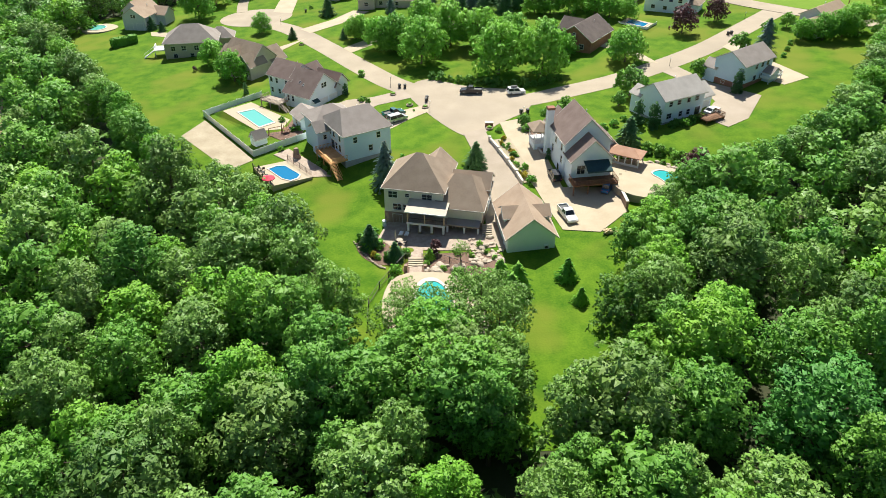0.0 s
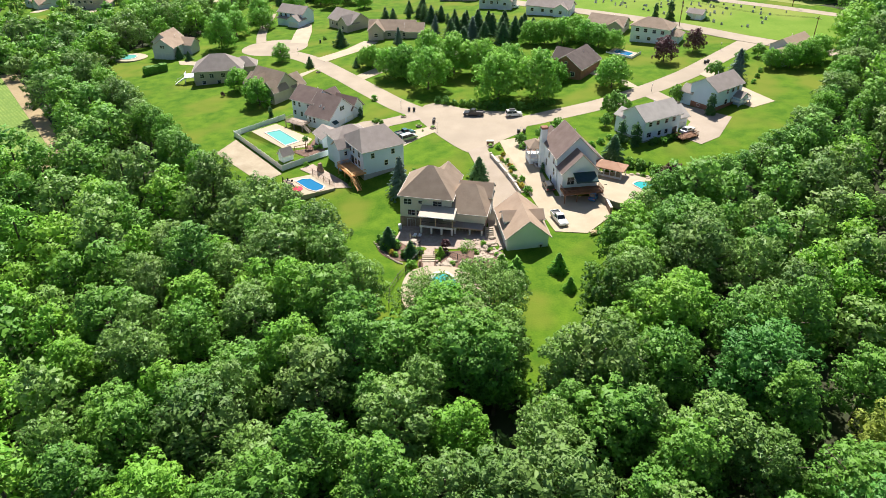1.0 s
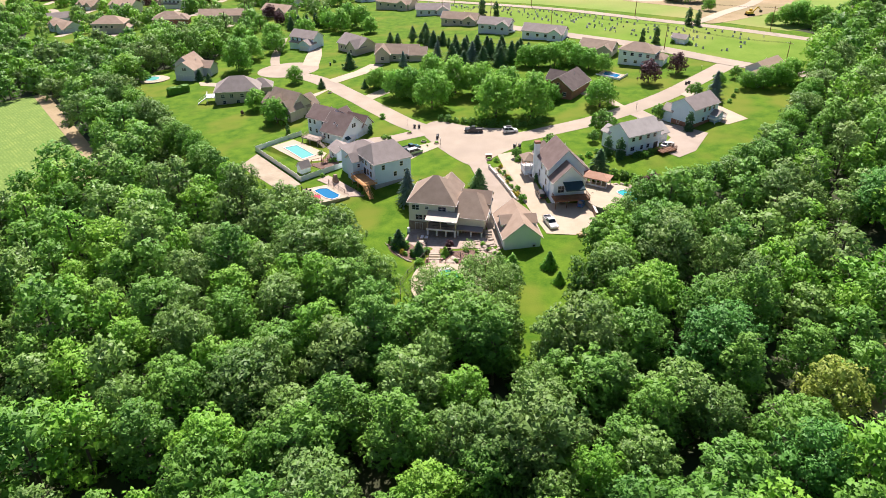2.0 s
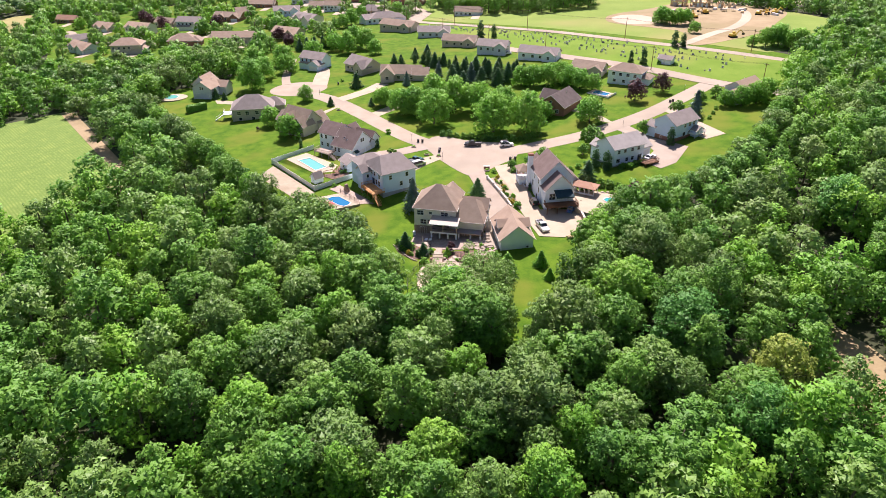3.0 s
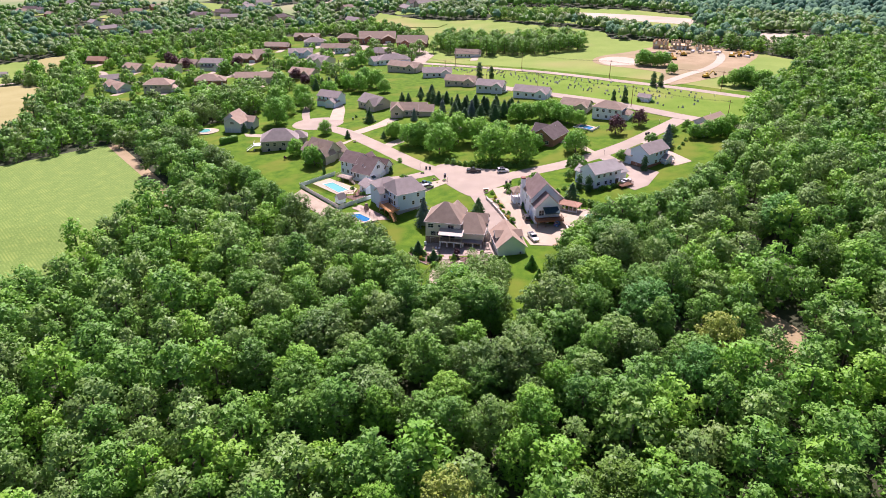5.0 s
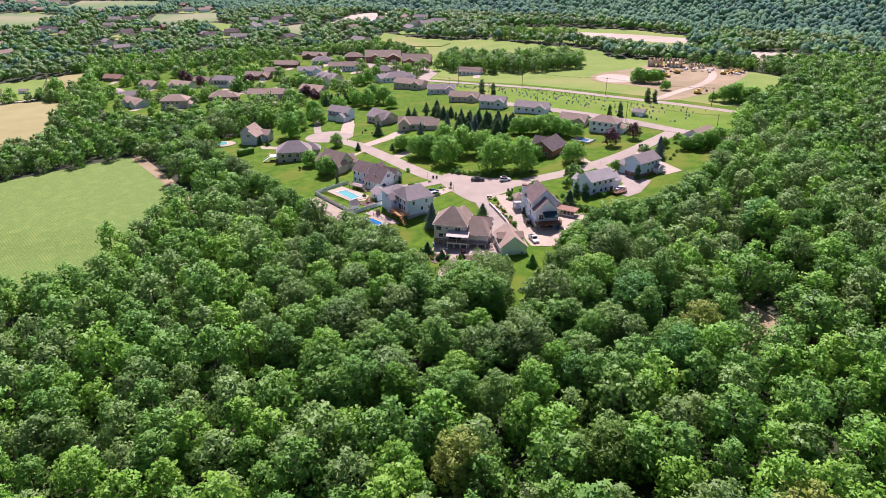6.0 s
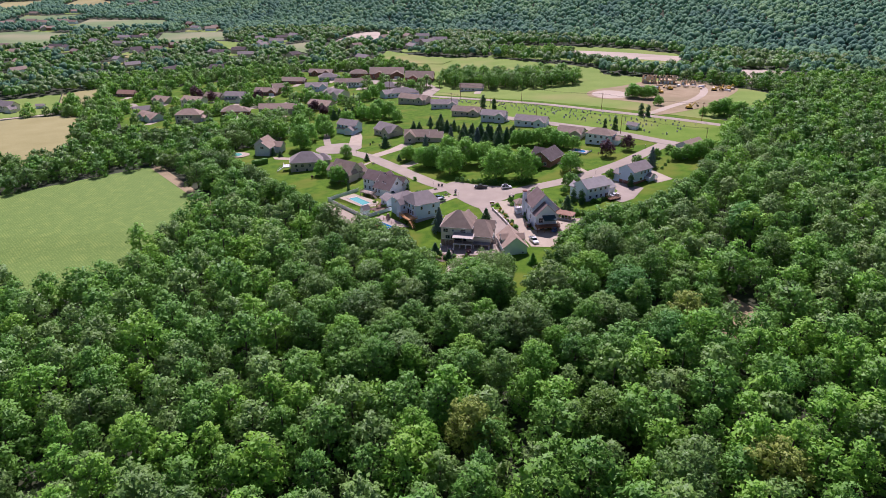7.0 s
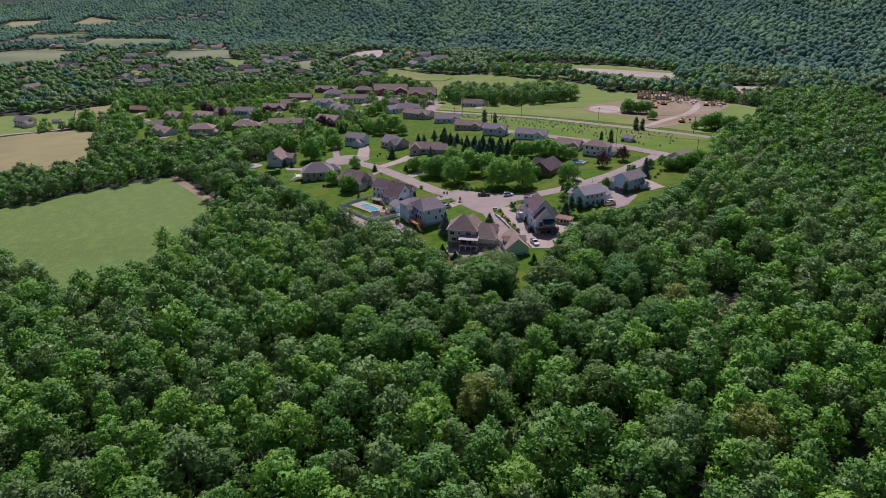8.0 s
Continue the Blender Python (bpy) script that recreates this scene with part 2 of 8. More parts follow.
M["glass"] = material("dark_window_glass", (0.018, 0.022, 0.028), (0.03, 0.035, 0.042), 0.5, 2.0, 0.06, 0.0, 0.6)
M["terracotta"] = material("salmon_shingles", (0.44, 0.25, 0.16), (0.53, 0.33, 0.23), 0.6, 6.0, 0.95, 0.3, 0.1)
M["pool_blue"] = water("pool_water_blue", (0.006, 0.16, 0.33))
M["pool_teal"] = water("pool_water_teal", (0.13, 0.44, 0.38))
M["pool_aqua"] = water("pool_water_aqua", (0.03, 0.36, 0.34))
M["leaf"] = foliage("broad_leaves", (0.060, 0.21, 0.026), (0.201, 0.44, 0.06), (0.223, 0.43, 0.048), 0.34)
M["leaf_cool"] = foliage("cool_green_leaves", (0.087, 0.212, 0.038), (0.286, 0.455, 0.105), (0.239, 0.435, 0.07), 0.34, 0.45)
M["leaf_warm"] = foliage("yellow_green_leaves", (0.099, 0.32, 0.022), (0.257, 0.54, 0.05), (0.305, 0.52, 0.05), 0.34)
M["leaf_dull"] = foliage("olive_leaves", (0.084, 0.20, 0.035), (0.216, 0.385, 0.085), (0.257, 0.37, 0.085), 0.34)
M["leaf_light"] = foliage("light_leaves", (0.121, 0.358, 0.034), (0.286, 0.605, 0.073), (0.310, 0.571, 0.062), 0.34)
# distance haze is mixed into these three leaf colours as extra blue
M["leaf_haze"] = foliage("hazed_hill_leaves", (0.085, 0.225, 0.122), (0.155, 0.32, 0.165), (0.178, 0.335, 0.145), 0.2, 0.85, 1.3)
M["leaf_haze_dark"] = foliage("hazed_dark_hill_leaves", (0.06, 0.175, 0.112), (0.108, 0.247, 0.148), (0.122, 0.252, 0.135), 0.2, 0.85, 1.3)
M["leaf_haze_light"] = foliage("hazed_light_hill_leaves", (0.126, 0.285, 0.125), (0.23, 0.42, 0.18), (0.26, 0.42, 0.155), 0.2, 0.85, 1.3)
M["leaf_purple"] = foliage("plum_leaves", (0.055, 0.022, 0.03), (0.13, 0.055, 0.06), (0.12, 0.05, 0.05), 0.25)
M["leaf_blue"] = foliage("spruce_needles", (0.09, 0.17, 0.13), (0.24, 0.33, 0.26), (0.20, 0.30, 0.20), 0.15)
M["needle"] = foliage("pine_needles", (0.035, 0.135, 0.045), (0.12, 0.26, 0.075), (0.13, 0.25, 0.06), 0.2)
M["leaf_yellow"] = foliage("yellow_leaves", (0.45, 0.36, 0.03), (0.62, 0.52, 0.05), (0.55, 0.5, 0.05), 0.3)
M["headwhite"] = material("pale_grave_stone", (0.50, 0.48, 0.45), (0.62, 0.60, 0.57), 0.5, 3.0, 0.7, 0.1)


# ---- geometry helpers ----
class Geo:
    """Gathers boxes, prisms and sheets into one mesh."""

    def __init__(self):
        self.v, self.f = [], []

    def add(self, verts, faces):
        k = len(self.v)
        self.v += [tuple(p) for p in verts]
        self.f += [tuple(i + k for i in f) for f in faces]
        return self

    def box(self, x0, y0, z0, x1, y1, z1):
        return self.add([(x, y, z) for z in (z0, z1) for y in (y0, y1) for x in (x0, x1)],
                        [(0, 2, 3, 1), (4, 5, 7, 6), (0, 1, 5, 4), (2, 6, 7, 3), (0, 4, 6, 2), (1, 3, 7, 5)])

    def beam(self, a, b, w, h=None):
        """A bar from a to b, w wide and h high."""
        a, b = Vector(a), Vector(b)
        h = h or w
        d = (b - a).normalized()
        s = d.cross(Vector((0, 0, 1)))
        s = s.normalized() if s.length > 1e-4 else Vector((1, 0, 0))
        u = s.cross(d)
        c = [(-w / 2, -h / 2), (w / 2, -h / 2), (w / 2, h / 2), (-w / 2, h / 2)]
        return self.add([p + s * i + u * j for p in (a, b) for i, j in c],
                        [(3, 2, 1, 0), (4, 5, 6, 7), (0, 1, 5, 4), (1, 2, 6, 5), (2, 3, 7, 6), (3, 0, 4, 7)])

    def extrude(self, ring, d):
        """A closed ring of points, carried by the vector d."""
        n = len(ring)
        return self.add([*ring, *[tuple(Vector(p) + Vector(d)) for p in ring]],
                        [tuple(range(n))[::-1], tuple(range(n, 2 * n)), *[(i, (i + 1) % n, n + (i + 1) % n, n + i) for i in range(n)]])

    def tube(self, pts, radii, sides=6):
        """A round bar through points, with a radius at each."""
        k = len(self.v)
        pts = [Vector(p) for p in pts]
        for i, (p, r) in enumerate(zip(pts, radii)):
            d = (pts[min(i + 1, len(pts) - 1)] - pts[max(i - 1, 0)]).normalized()
            s = d.cross(Vector((0.3, 1, 0.1))).normalized()
            u = s.cross(d)
            self.v += [tuple(p + (s * math.cos(a) + u * math.sin(a)) * r) for a in (math.tau * j / sides for j in range(sides))]
        for i in range(len(pts) - 1):
            for j in range(sides):
                a, b = k + i * sides + j, k + i * sides + (j + 1) % sides
                self.f.append((a, b, b + sides, a + sides))
        self.f.append(tuple(k + j for j in range(sides))[::-1])
        self.f.append(tuple(k + (len(pts) - 1) * sides + j for j in range(sides)))
        return self

    def disc(self, cx, cy, cz, r, h, sides=14, axis="z"):
        ring = []
        for j in range(sides):
            a = math.tau * j / sides
            c, s = math.cos(a) * r, math.sin(a) * r
            ring.append({"z": (cx + c, cy + s, cz), "x": (cx, cy + c, cz + s), "y": (cx + s, cy, cz + c)}[axis])
        return self.extrude(ring, {"z": (0, 0, h), "x": (h, 0, 0), "y": (0, h, 0)}[axis])

    def mesh(self, name, mat):
        me = bpy.data.meshes.new(name)
        me.from_pydata(self.v, [], self.f)
        me.materials.append(mat)
        me.update()
        return me


def part(name, geo, mat, parent, label=""):
    ob = new(name, geo.mesh(name, mat))
    ob.parent = parent
    return tagged(ob, label)


def thing(name, label, category, x, y, z=None, turn=0.0, group="", kind="", scale=1.0):
    """An Empty at the base of a thing."""
    ob = new(name)
    ob.empty_display_size = 0.3
    ob.matrix_basis = Matrix.LocRotScale((x, y, height(x, y) if z is None else z), Euler((0, 0, radians(turn))), (scale,) * 3)
    return tagged(ob, label, category, group, kind)


def solid(name, geo, mat, label, category, x, y, z=None, turn=0.0, group="", kind=""):
    """A thing of one mesh."""
    ob = new(name, geo.mesh(name, mat))
    ob.matrix_basis = pose(x, y, height(x, y) if z is None else z, 0, 0, turn)
    return tagged(ob, label, category, group, kind)


def sheet(name, V, F, mats, which=None, N=None):
    """A large mesh from arrays: V (n, 3), F (m, 3 or 4); N (n, 3) shades it as a rounded mass."""
    me = bpy.data.meshes.new(name)
    m, k = F.shape
    me.vertices.add(len(V))
    me.vertices.foreach_set("co", np.ascontiguousarray(V, np.float32).ravel())
    me.loops.add(m * k)
    me.loops.foreach_set("vertex_index", np.ascontiguousarray(F, np.int32).ravel())
    me.polygons.add(m)
    me.polygons.foreach_set("loop_start", np.arange(0, m * k, k, dtype=np.int32))
    for mt in mats:
        me.materials.append(mt)
    if which is not None:
        me.polygons.foreach_set("material_index", np.ascontiguousarray(which, np.int32))
    me.update(calc_edges=True)
    me.validate()
    if N is not None:
        me.polygons.foreach_set("use_smooth", np.ones(m, bool))
        me.normals_split_custom_set_from_vertices(N.astype(np.float32))
    return me


# ---- the lie of the land ----
def ease(a, b, v):
    t = np.clip((v - a) / (b - a), 0, 1)
    return t * t * (3 - 2 * t)


def height_of(x, y):
    x, y = np.asarray(x, float), np.asarray(y, float)
    xs = np.where(x < -250, -250 + 80 * np.tanh((x + 250) / 80), np.where(x > 90, 90 + 50 * np.tanh((x - 90) / 50), x))
    z = 0.055 * (xs - 10)
    z = z - 2.0 * ease(142, 112, y) - 5 * ease(270, 470, y)
    u = (y - 520) * 0.784 + (x - 400) * 0.621
    up = np.maximum(u, 0)
    ridge = 1 + 0.22 * np.sin(x * 0.006 + y * 0.002) + 0.12 * np.sin(x * 0.017 - y * 0.005 + 1.0)
    return z + 0.20 * up * up / (up + 150.0) * ease(0, 60, up) * ridge


def height(x, y):
    return float(height_of(x, y))


def inside(px, py, poly):
    """Which of the points lie inside the polygon."""
    px, py = np.asarray(px, float), np.asarray(py, float)
    r = np.zeros(px.shape, bool)
    for (x0, y0), (x1, y1) in zip(poly, poly[1:] + poly[:1]):
        c = (y0 > py) != (y1 > py)
        r ^= c & (px < (x1 - x0) * (py - y0) / ((y1 - y0) if y1 != y0 else 1e-9) + x0)
    return r


def smooth_ring(poly, n=3):
    """Rounds a polygon's corners."""
    for _ in range(n):
        out = []
        for (x0, y0), (x1, y1) in zip(poly, poly[1:] + poly[:1]):
            out += [(x0 * 0.75 + x1 * 0.25, y0 * 0.75 + y1 * 0.25), (x0 * 0.25 + x1 * 0.75, y0 * 0.25 + y1 * 0.75)]
        poly = out
    return poly


def drape(name, poly, mat, lift, label, category, step=6.0, kind="structure"):
    """A patch laid on the land, cut fine enough to follow it."""
    bm = bmesh.new()
    f = bm.faces.new([bm.verts.new((x, y, 0)) for x, y in poly])
    bmesh.ops.triangulate(bm, faces=[f])
    xs, ys = [p[0] for p in poly], [p[1] for p in poly]
    for lo, hi, axis in ((min(xs), max(xs), 0), (min(ys), max(ys), 1)):
        n = int((hi - lo) / step)
        for i in range(1, n + 1):
            co, no = [0, 0, 0], [0, 0, 0]
            co[axis], no[axis] = lo + (hi - lo) * i / (n + 1), 1
            bmesh.ops.bisect_plane(bm, geom=bm.verts[:] + bm.edges[:] + bm.faces[:], plane_co=co, plane_no=no)
    for v in bm.verts:
        v.co.z = height(v.co.x, v.co.y) + lift
    bmesh.ops.recalc_face_normals(bm, faces=bm.faces)
    if sum(f.normal.z for f in bm.faces) < 0:
        bmesh.ops.reverse_faces(bm, faces=bm.faces)
    # the edge goes down into the land
    rim = bmesh.ops.extrude_edge_only(bm, edges=[e for e in bm.edges if e.is_boundary])
    for v in rim["geom"]:
        if isinstance(v, bmesh.types.BMVert):
            v.co.z -= lift + 0.25
    me = bpy.data.meshes.new(name)
    bm.to_mesh(me)
    bm.free()
    me.materials.append(mat)
    return tagged(new(name, me), label, category, kind=kind)


def ribbon(pts, width, n=8):
    """The outline of a band along a smoothed line."""
    P = [Vector((x, y)) for x, y in pts]
    line = []
    for i in range(len(P) - 1):
        p0, p1, p2, p3 = P[max(i - 1, 0)], P[i], P[i + 1], P[min(i + 2, len(P) - 1)]
        for k in range(n):
            t = k / n
            line.append(0.5 * ((2 * p1) + (p2 - p0) * t + (2 * p0 - 5 * p1 + 4 * p2 - p3) * t * t + (3 * p1 - p0 - 3 * p2 + p3) * t ** 3))
    line.append(P[-1])
    a, b = [], []
    for i, p in enumerate(line):
        d = (line[min(i + 1, len(line) - 1)] - line[max(i - 1, 0)]).normalized()
        s = Vector((-d.y, d.x)) * width / 2
        a.append(tuple(p + s))
        b.append(tuple(p - s))
    return a + b[::-1]


def ring(cx, cy, r, n=28, ry=None):
    return [(cx + r * math.cos(math.tau * i / n), cy + (ry or r) * math.sin(math.tau * i / n)) for i in range(n)]


def grow(poly, by):
    """The polygon pushed outwards."""
    area = sum(a[0] * b[1] - b[0] * a[1] for a, b in zip(poly, poly[1:] + poly[:1]))
    s = 1 if area > 0 else -1
    out = []
    for a, p, b in zip(poly[-1:] + poly[:-1], poly, poly[1:] + poly[:1]):
        d1, d2 = (Vector(p) - Vector(a)).normalized(), (Vector(b) - Vector(p)).normalized()
        n = Vector((d1.y + d2.y, -d1.x - d2.x)) * s
        n = n.normalized() if n.length > 0.3 else Vector((0, 0))
        out.append((p[0] + n.x * by, p[1] + n.y * by))
    return out


# ground: one sheet, fine near the houses and coarse towards the horizon
def lines(lo, hi, step, wide, far, n):
    """Close lines between lo and hi, wider ones out to the pair wide, and a few out to the horizon."""
    mid = np.arange(lo, hi + step, step)
    below, above = np.arange(wide[0], lo - 12, 24.0), np.arange(hi + 24, wide[1], 24.0)
    g = np.geomspace(40, far, n)
    return np.concatenate([wide[0] - np.cumsum(g)[::-1], below, mid, above, wide[1] + np.cumsum(g)])


gx, gy = lines(-360, 300, 6, (-1500, 1000), 900, 10), lines(-240, 640, 6, (-300, 2100), 900, 10)
GX, GY = np.meshgrid(gx, gy)
GV = np.stack([GX, GY, height_of(GX, GY)], -1).reshape(-1, 3)
ii, jj = np.meshgrid(np.arange(len(gy) - 1), np.arange(len(gx) - 1), indexing="ij")
q = (ii * len(gx) + jj).ravel()
ground = tagged(new("ground", sheet("ground", GV, np.stack([q, q + 1, q + 1 + len(gx), q + len(gx)], -1), [M["floor"]])),
                "green and brown forest floor on gently sloping land", "ground", kind="structure")
for p in ground.data.polygons:
    p.use_smooth = True

# where no wild tree stands
YARD = [(-9, 66), (-14, 78), (-19, 86), (-23, 96), (-30, 108), (-41, 117), (-51, 127), (-61, 138), (-67, 147), (-80, 162), (-101, 191), (-122, 212),
        (-128, 238), (-122, 262), (-100, 272), (-100, 320), (-60, 330), (-60, 420), (0, 420), (60, 372), (110, 322), (160, 272), (166, 262), (140, 226), (131, 205), (121, 189), (107, 171), (90, 150), (75, 133),
        (60, 120), (50, 114), (42, 107), (36, 102), (31.5, 94), (28.5, 82), (27, 66), (22, 56), (13, 56), (12, 62), (9, 68), (4, 71), (-4, 70)]
CROP = [(-400, 80), (-330, 128), (-236, 192), (-166, 237), (-113, 163), (-112, 138), (-124, 126), (-126, 116), (-118, 98), (-127, 84), (-142, 82), (-162, 88), (-190, 116), (-400, 50)]
STRAW = [(-440, 300), (-326, 405), (-292, 411), (-269, 388), (-235, 302), (-220, 264), (-232, 256), (-238, 251), (-440, 250)]
LANE = [(-166, 237), (-113, 163), (-110, 142), (-104, 142), (-107.5, 163), (-161.5, 239.5)]
EAST = [(-20, 425), (60, 366), (112, 316), (156, 276), (176, 284), (199, 307), (235, 365), (224, 396), (200, 420), (172, 452), (136, 472), (138, 507), (95, 548), (51, 600), (1, 622), (-60, 650), (-40, 570), (-10, 520), (-12, 450)]
NORTHF = [(-440, 310), (-331, 414), (-321, 415), (-312, 432), (-345, 512), (-372, 488), (-440, 470)]
STRAWN = [(-311, 432), (-291, 437), (-294, 478), (-317, 537), (-344, 512)]
SANDF = [(116, 606), (122, 628), (190, 600), (236, 574), (224, 538), (170, 565)]
FARGREEN = [(40, 655), (89, 676), (200, 632), (246, 585), (236, 574), (190, 600), (122, 628), (116, 606), (60, 632)]
# the far homes: place, turn, length, depth, height of the walls, form, walls, roof
VILLAGE = [(-277, 490, -8, 15, 7, 2.8, "long", "brick", "terracotta"), (-231, 448, -25, 15, 10, 3.2, "gables", "tan", "shingle_tan"), (-198, 424, -20, 17, 11, 5.4, "gables", "cream", "shingle_tan"),
           (-181, 358, 4, 17, 11, 5.6, "hip", "tan", "shingle_tan"), (-213, 371, -38, 19, 10, 3.6, "gables", "grey", "shingle_tan"), (-190, 452, -20, 14, 9, 3.2, "long", "tan", "shingle"),
           (-168, 435, -8, 16, 9, 5.6, "porch", "grey", "shingle_grey"), (-154, 375, 6, 17, 12, 3.6, "hip", "brick", "shingle"), (-148, 461, -12, 20, 10, 3.2, "gables", "brick", "shingle"),
           (-122, 368, 2, 24, 9, 5.0, "long", "tan", "shingle_tan"), (-135, 510, -6, 19, 10, 2.9, "long", "brick", "shingle"), (-115, 548, -10, 22, 10, 3.0, "gables", "brick", "shingle"),
           (-142, 480, 20, 12, 9, 3.0, "long", "brick", "shingle"), (-108, 466, 8, 18, 10, 4.4, "gables", "blue", "shingle_grey"), (-86, 422, -38, 17, 12, 5.4, "gables", "cream", "shingle_grey"),
           (-92, 381, -24, 17, 11, 3.8, "gables", "tan", "shingle_tan"), (-87, 487, 0, 15, 9, 3.0, "long", "tan", "shingle"), (-75, 476, -4, 14, 9, 4.4, "long", "white", "shingle"),
           (-105, 518, 5, 16, 10, 3.0, "hip", "grey", "shingle_grey"), (-78, 527, 0, 15, 10, 3.4, "hip", "brick", "shingle"), (-51, 515, 2, 30, 16, 4.4, "gables", "brick", "shingle"),
           (-21, 488, -6, 24, 14, 3.8, "gables", "brick", "shingle"), (-46, 449, -10, 14, 9, 3.6, "hip", "tan", "shingle_grey"), (-35, 418, 16, 20, 10, 3.4, "hip", "white", "shingle_grey"),
           (-232, 404, 30, 12, 8, 3.0, "long", "white", "shingle_grey"), (20, 427, -10, 17, 8, 3.0, "long", "grey", "shingle")]
HOME_SPOTS = [[(x - L * 0.5 - 3, y - 19), (x + L * 0.5 + 3, y - 19), (x + L * 0.5 + 2, y + 8), (x - L * 0.5 - 2, y + 8)] for x, y, _, L, *_ in VILLAGE]
tg = random.Random(5)
TOWN = []
while len(TOWN) < 75:
    D, side = tg.uniform(600, 1500), tg.uniform(-1, 0.08)
    hx, hy = side * 0.60 * D - 19, D - 120
    if (hy - 520) * 0.784 + (hx - 400) * 0.621 > -20 or hy < 590:
        continue
    TOWN.append((hx, hy, tg.uniform(-60, 60)))
TOWN += [(-640 + 21 * k + tg.uniform(-6, 6), 1450 + (k % 3) * 26 + tg.uniform(-8, 8), tg.uniform(-30, 30)) for k in range(9)] + [(-720 + 26 * k, 1130 + (k % 2) * 18, tg.uniform(-12, 12)) for k in range(6)] + [(-640 + 30 * k, 742 + (k % 3) * 24, tg.uniform(-30, 30)) for k in range(6)]
HOMES = [(-285, 478), (-262, 430), (-222, 340), (-150, 318), (-101, 318), (-61, 332), (-61, 418), (-22, 428), (-12, 530), (-150, 575), (-280, 505)]

# ---- patches of land ----
drape("village_green", HOMES, M["lawn"], 0.05, "green lawns between the far homes", "lawn", 9.0)
drape("lawn", grow(YARD, 3.2), M["lawn"], 0.06, "mown green lawn round the houses", "lawn", 5.0)
drape("crop_field", CROP, M["crop"], 0.08, "pale green crop field with fine rows", "field", 9.0)
drape("field_margin", LANE, M["dirt"], 0.13, "bare dirt strip along the crop field", "dirt", 6.0)
drape("straw_field", STRAW, M["straw"], 0.10, "tan cut straw field", "field", 9.0)
drape("north_field", NORTHF, M["meadow"], 0.10, "light green meadow by the far houses", "field", 9.0)
drape("meadow", EAST, M["meadow"], 0.10, "light green open meadow by the building site", "field", 9.0)
drape("north_straw_field", STRAWN, M["straw"], 0.12, "tan straw field behind a lone tree", "field", 9.0)
drape("north_lane", ribbon([(-430, 330), (-350, 396), (-318, 414), (-295, 428), (-268, 446)], 4.5), M["claysand"], 0.2, "pale farm lane between the fields", "road", 8.0)
drape("far_meadow", FARGREEN, M["meadow"], 0.12, "light green strip behind a sandy field", "field", 9.0)
SCRUB = [(60, 632), (116, 606), (170, 565), (224, 538), (236, 500), (226, 478), (166, 512), (112, 562), (48, 606)]
drape("scrub_strip", SCRUB, M["meadow"], 0.1, "rough green strip before a sandy field", "field", 9.0)
drape("sand_field", SANDF, M["claysand"], 0.15, "pale sandy field below the hill", "field", 9.0)
drape("building_site", smooth_ring([(100, 378), (108, 398), (138, 412), (160, 436), (205, 430), (224, 405), (214, 382), (196, 356), (177, 326), (160, 312), (136, 296), (124, 293), (128, 312), (134, 330), (120, 346), (104, 362)]), M["dirt"], 0.16, "bare brown dirt of a building site", "dirt", 8.0)
drape("ball_field", smooth_ring([(105, 384), (115, 394), (127, 390), (132, 373), (127, 357), (113, 357), (105, 366)]), M["claysand"], 0.22, "pale sandy oval on the building site", "dirt", 8.0)
drape("site_track", ribbon([(118, 296), (127, 302), (145, 321), (166, 342), (184, 371), (194, 400), (188, 412)], 5.5), M["claysand"], 0.24, "pale curved dirt track across the building site", "dirt", 6.0)
drape("bare_clearing", smooth_ring([(68, 28), (80, 30), (84, 46), (78, 60), (70, 56), (66, 42)], 2), M["dirt"], 0.1, "bare tan ground in a gap of the woods", "dirt", 6.0)
drape("cemetery_lawn", [(-13, 404), (57, 350), (104, 303), (150, 264), (182, 238), (152, 200), (117, 231), (88, 262), (39, 309), (10, 345), (-11, 390)], M["churchyard"], 0.16, "light green cemetery lawn with rows of graves", "lawn", 8.0)
drape("vegetable_garden", [(-62, 152), (-46.1, 133), (-41.2, 137.0), (-58.6, 161.0)], M["gardenbed"], 0.14, "tilled tan garden plot beside the white fence", "garden", 5.0)
VALLEY = [([(-933, 1502), (-846, 1440), (-900, 1648), (-996, 1620)], "straw"), ([(-816, 1544), (-739, 1514), (-683, 1562), (-826, 1658)], "straw"), ([(-742, 1212), (-646, 1250), (-667, 1314), (-768, 1269)], "pasture"),
          ([(-591, 1090), (-519, 1110), (-436, 1142), (-487, 1205), (-622, 1209)], "pasture"), ([(-623, 880), (-516, 890), (-558, 998), (-646, 1016), (-674, 985)], "pasture"), ([(-326, 902), (-293, 850), (-245, 798), (-255, 850)], "meadow"),
          ([(-204, 796), (-154, 757), (-163, 818)], "pasture"), ([(-137, 856), (-82, 855), (-60, 890), (-110, 900)], "claysand"), ([(-70, 650), (1, 622), (10, 640), (-60, 690)], "meadow"), ([(240, 470), (300, 462), (296, 486), (248, 492)], "claysand"),
          ([(-420, 1000), (-330, 1010), (-300, 950), (-390, 930)], "pasture")]
# their near sides run on under the trees that stand before them
VALLEY = [([(x, y - 50 if y < sum(q[1] for q in p) / len(p) else y) for x, y in p], k) for p, k in VALLEY]
for poly, kind_of in VALLEY:
    drape("valley_field", poly, M[kind_of], 0.6, {"straw": "tan far field in the valley", "meadow": "light green far field in the valley", "pasture": "dull green far pasture in the valley", "claysand": "pale sandy clearing at the foot of the hill"}[kind_of], "field", 12.0)

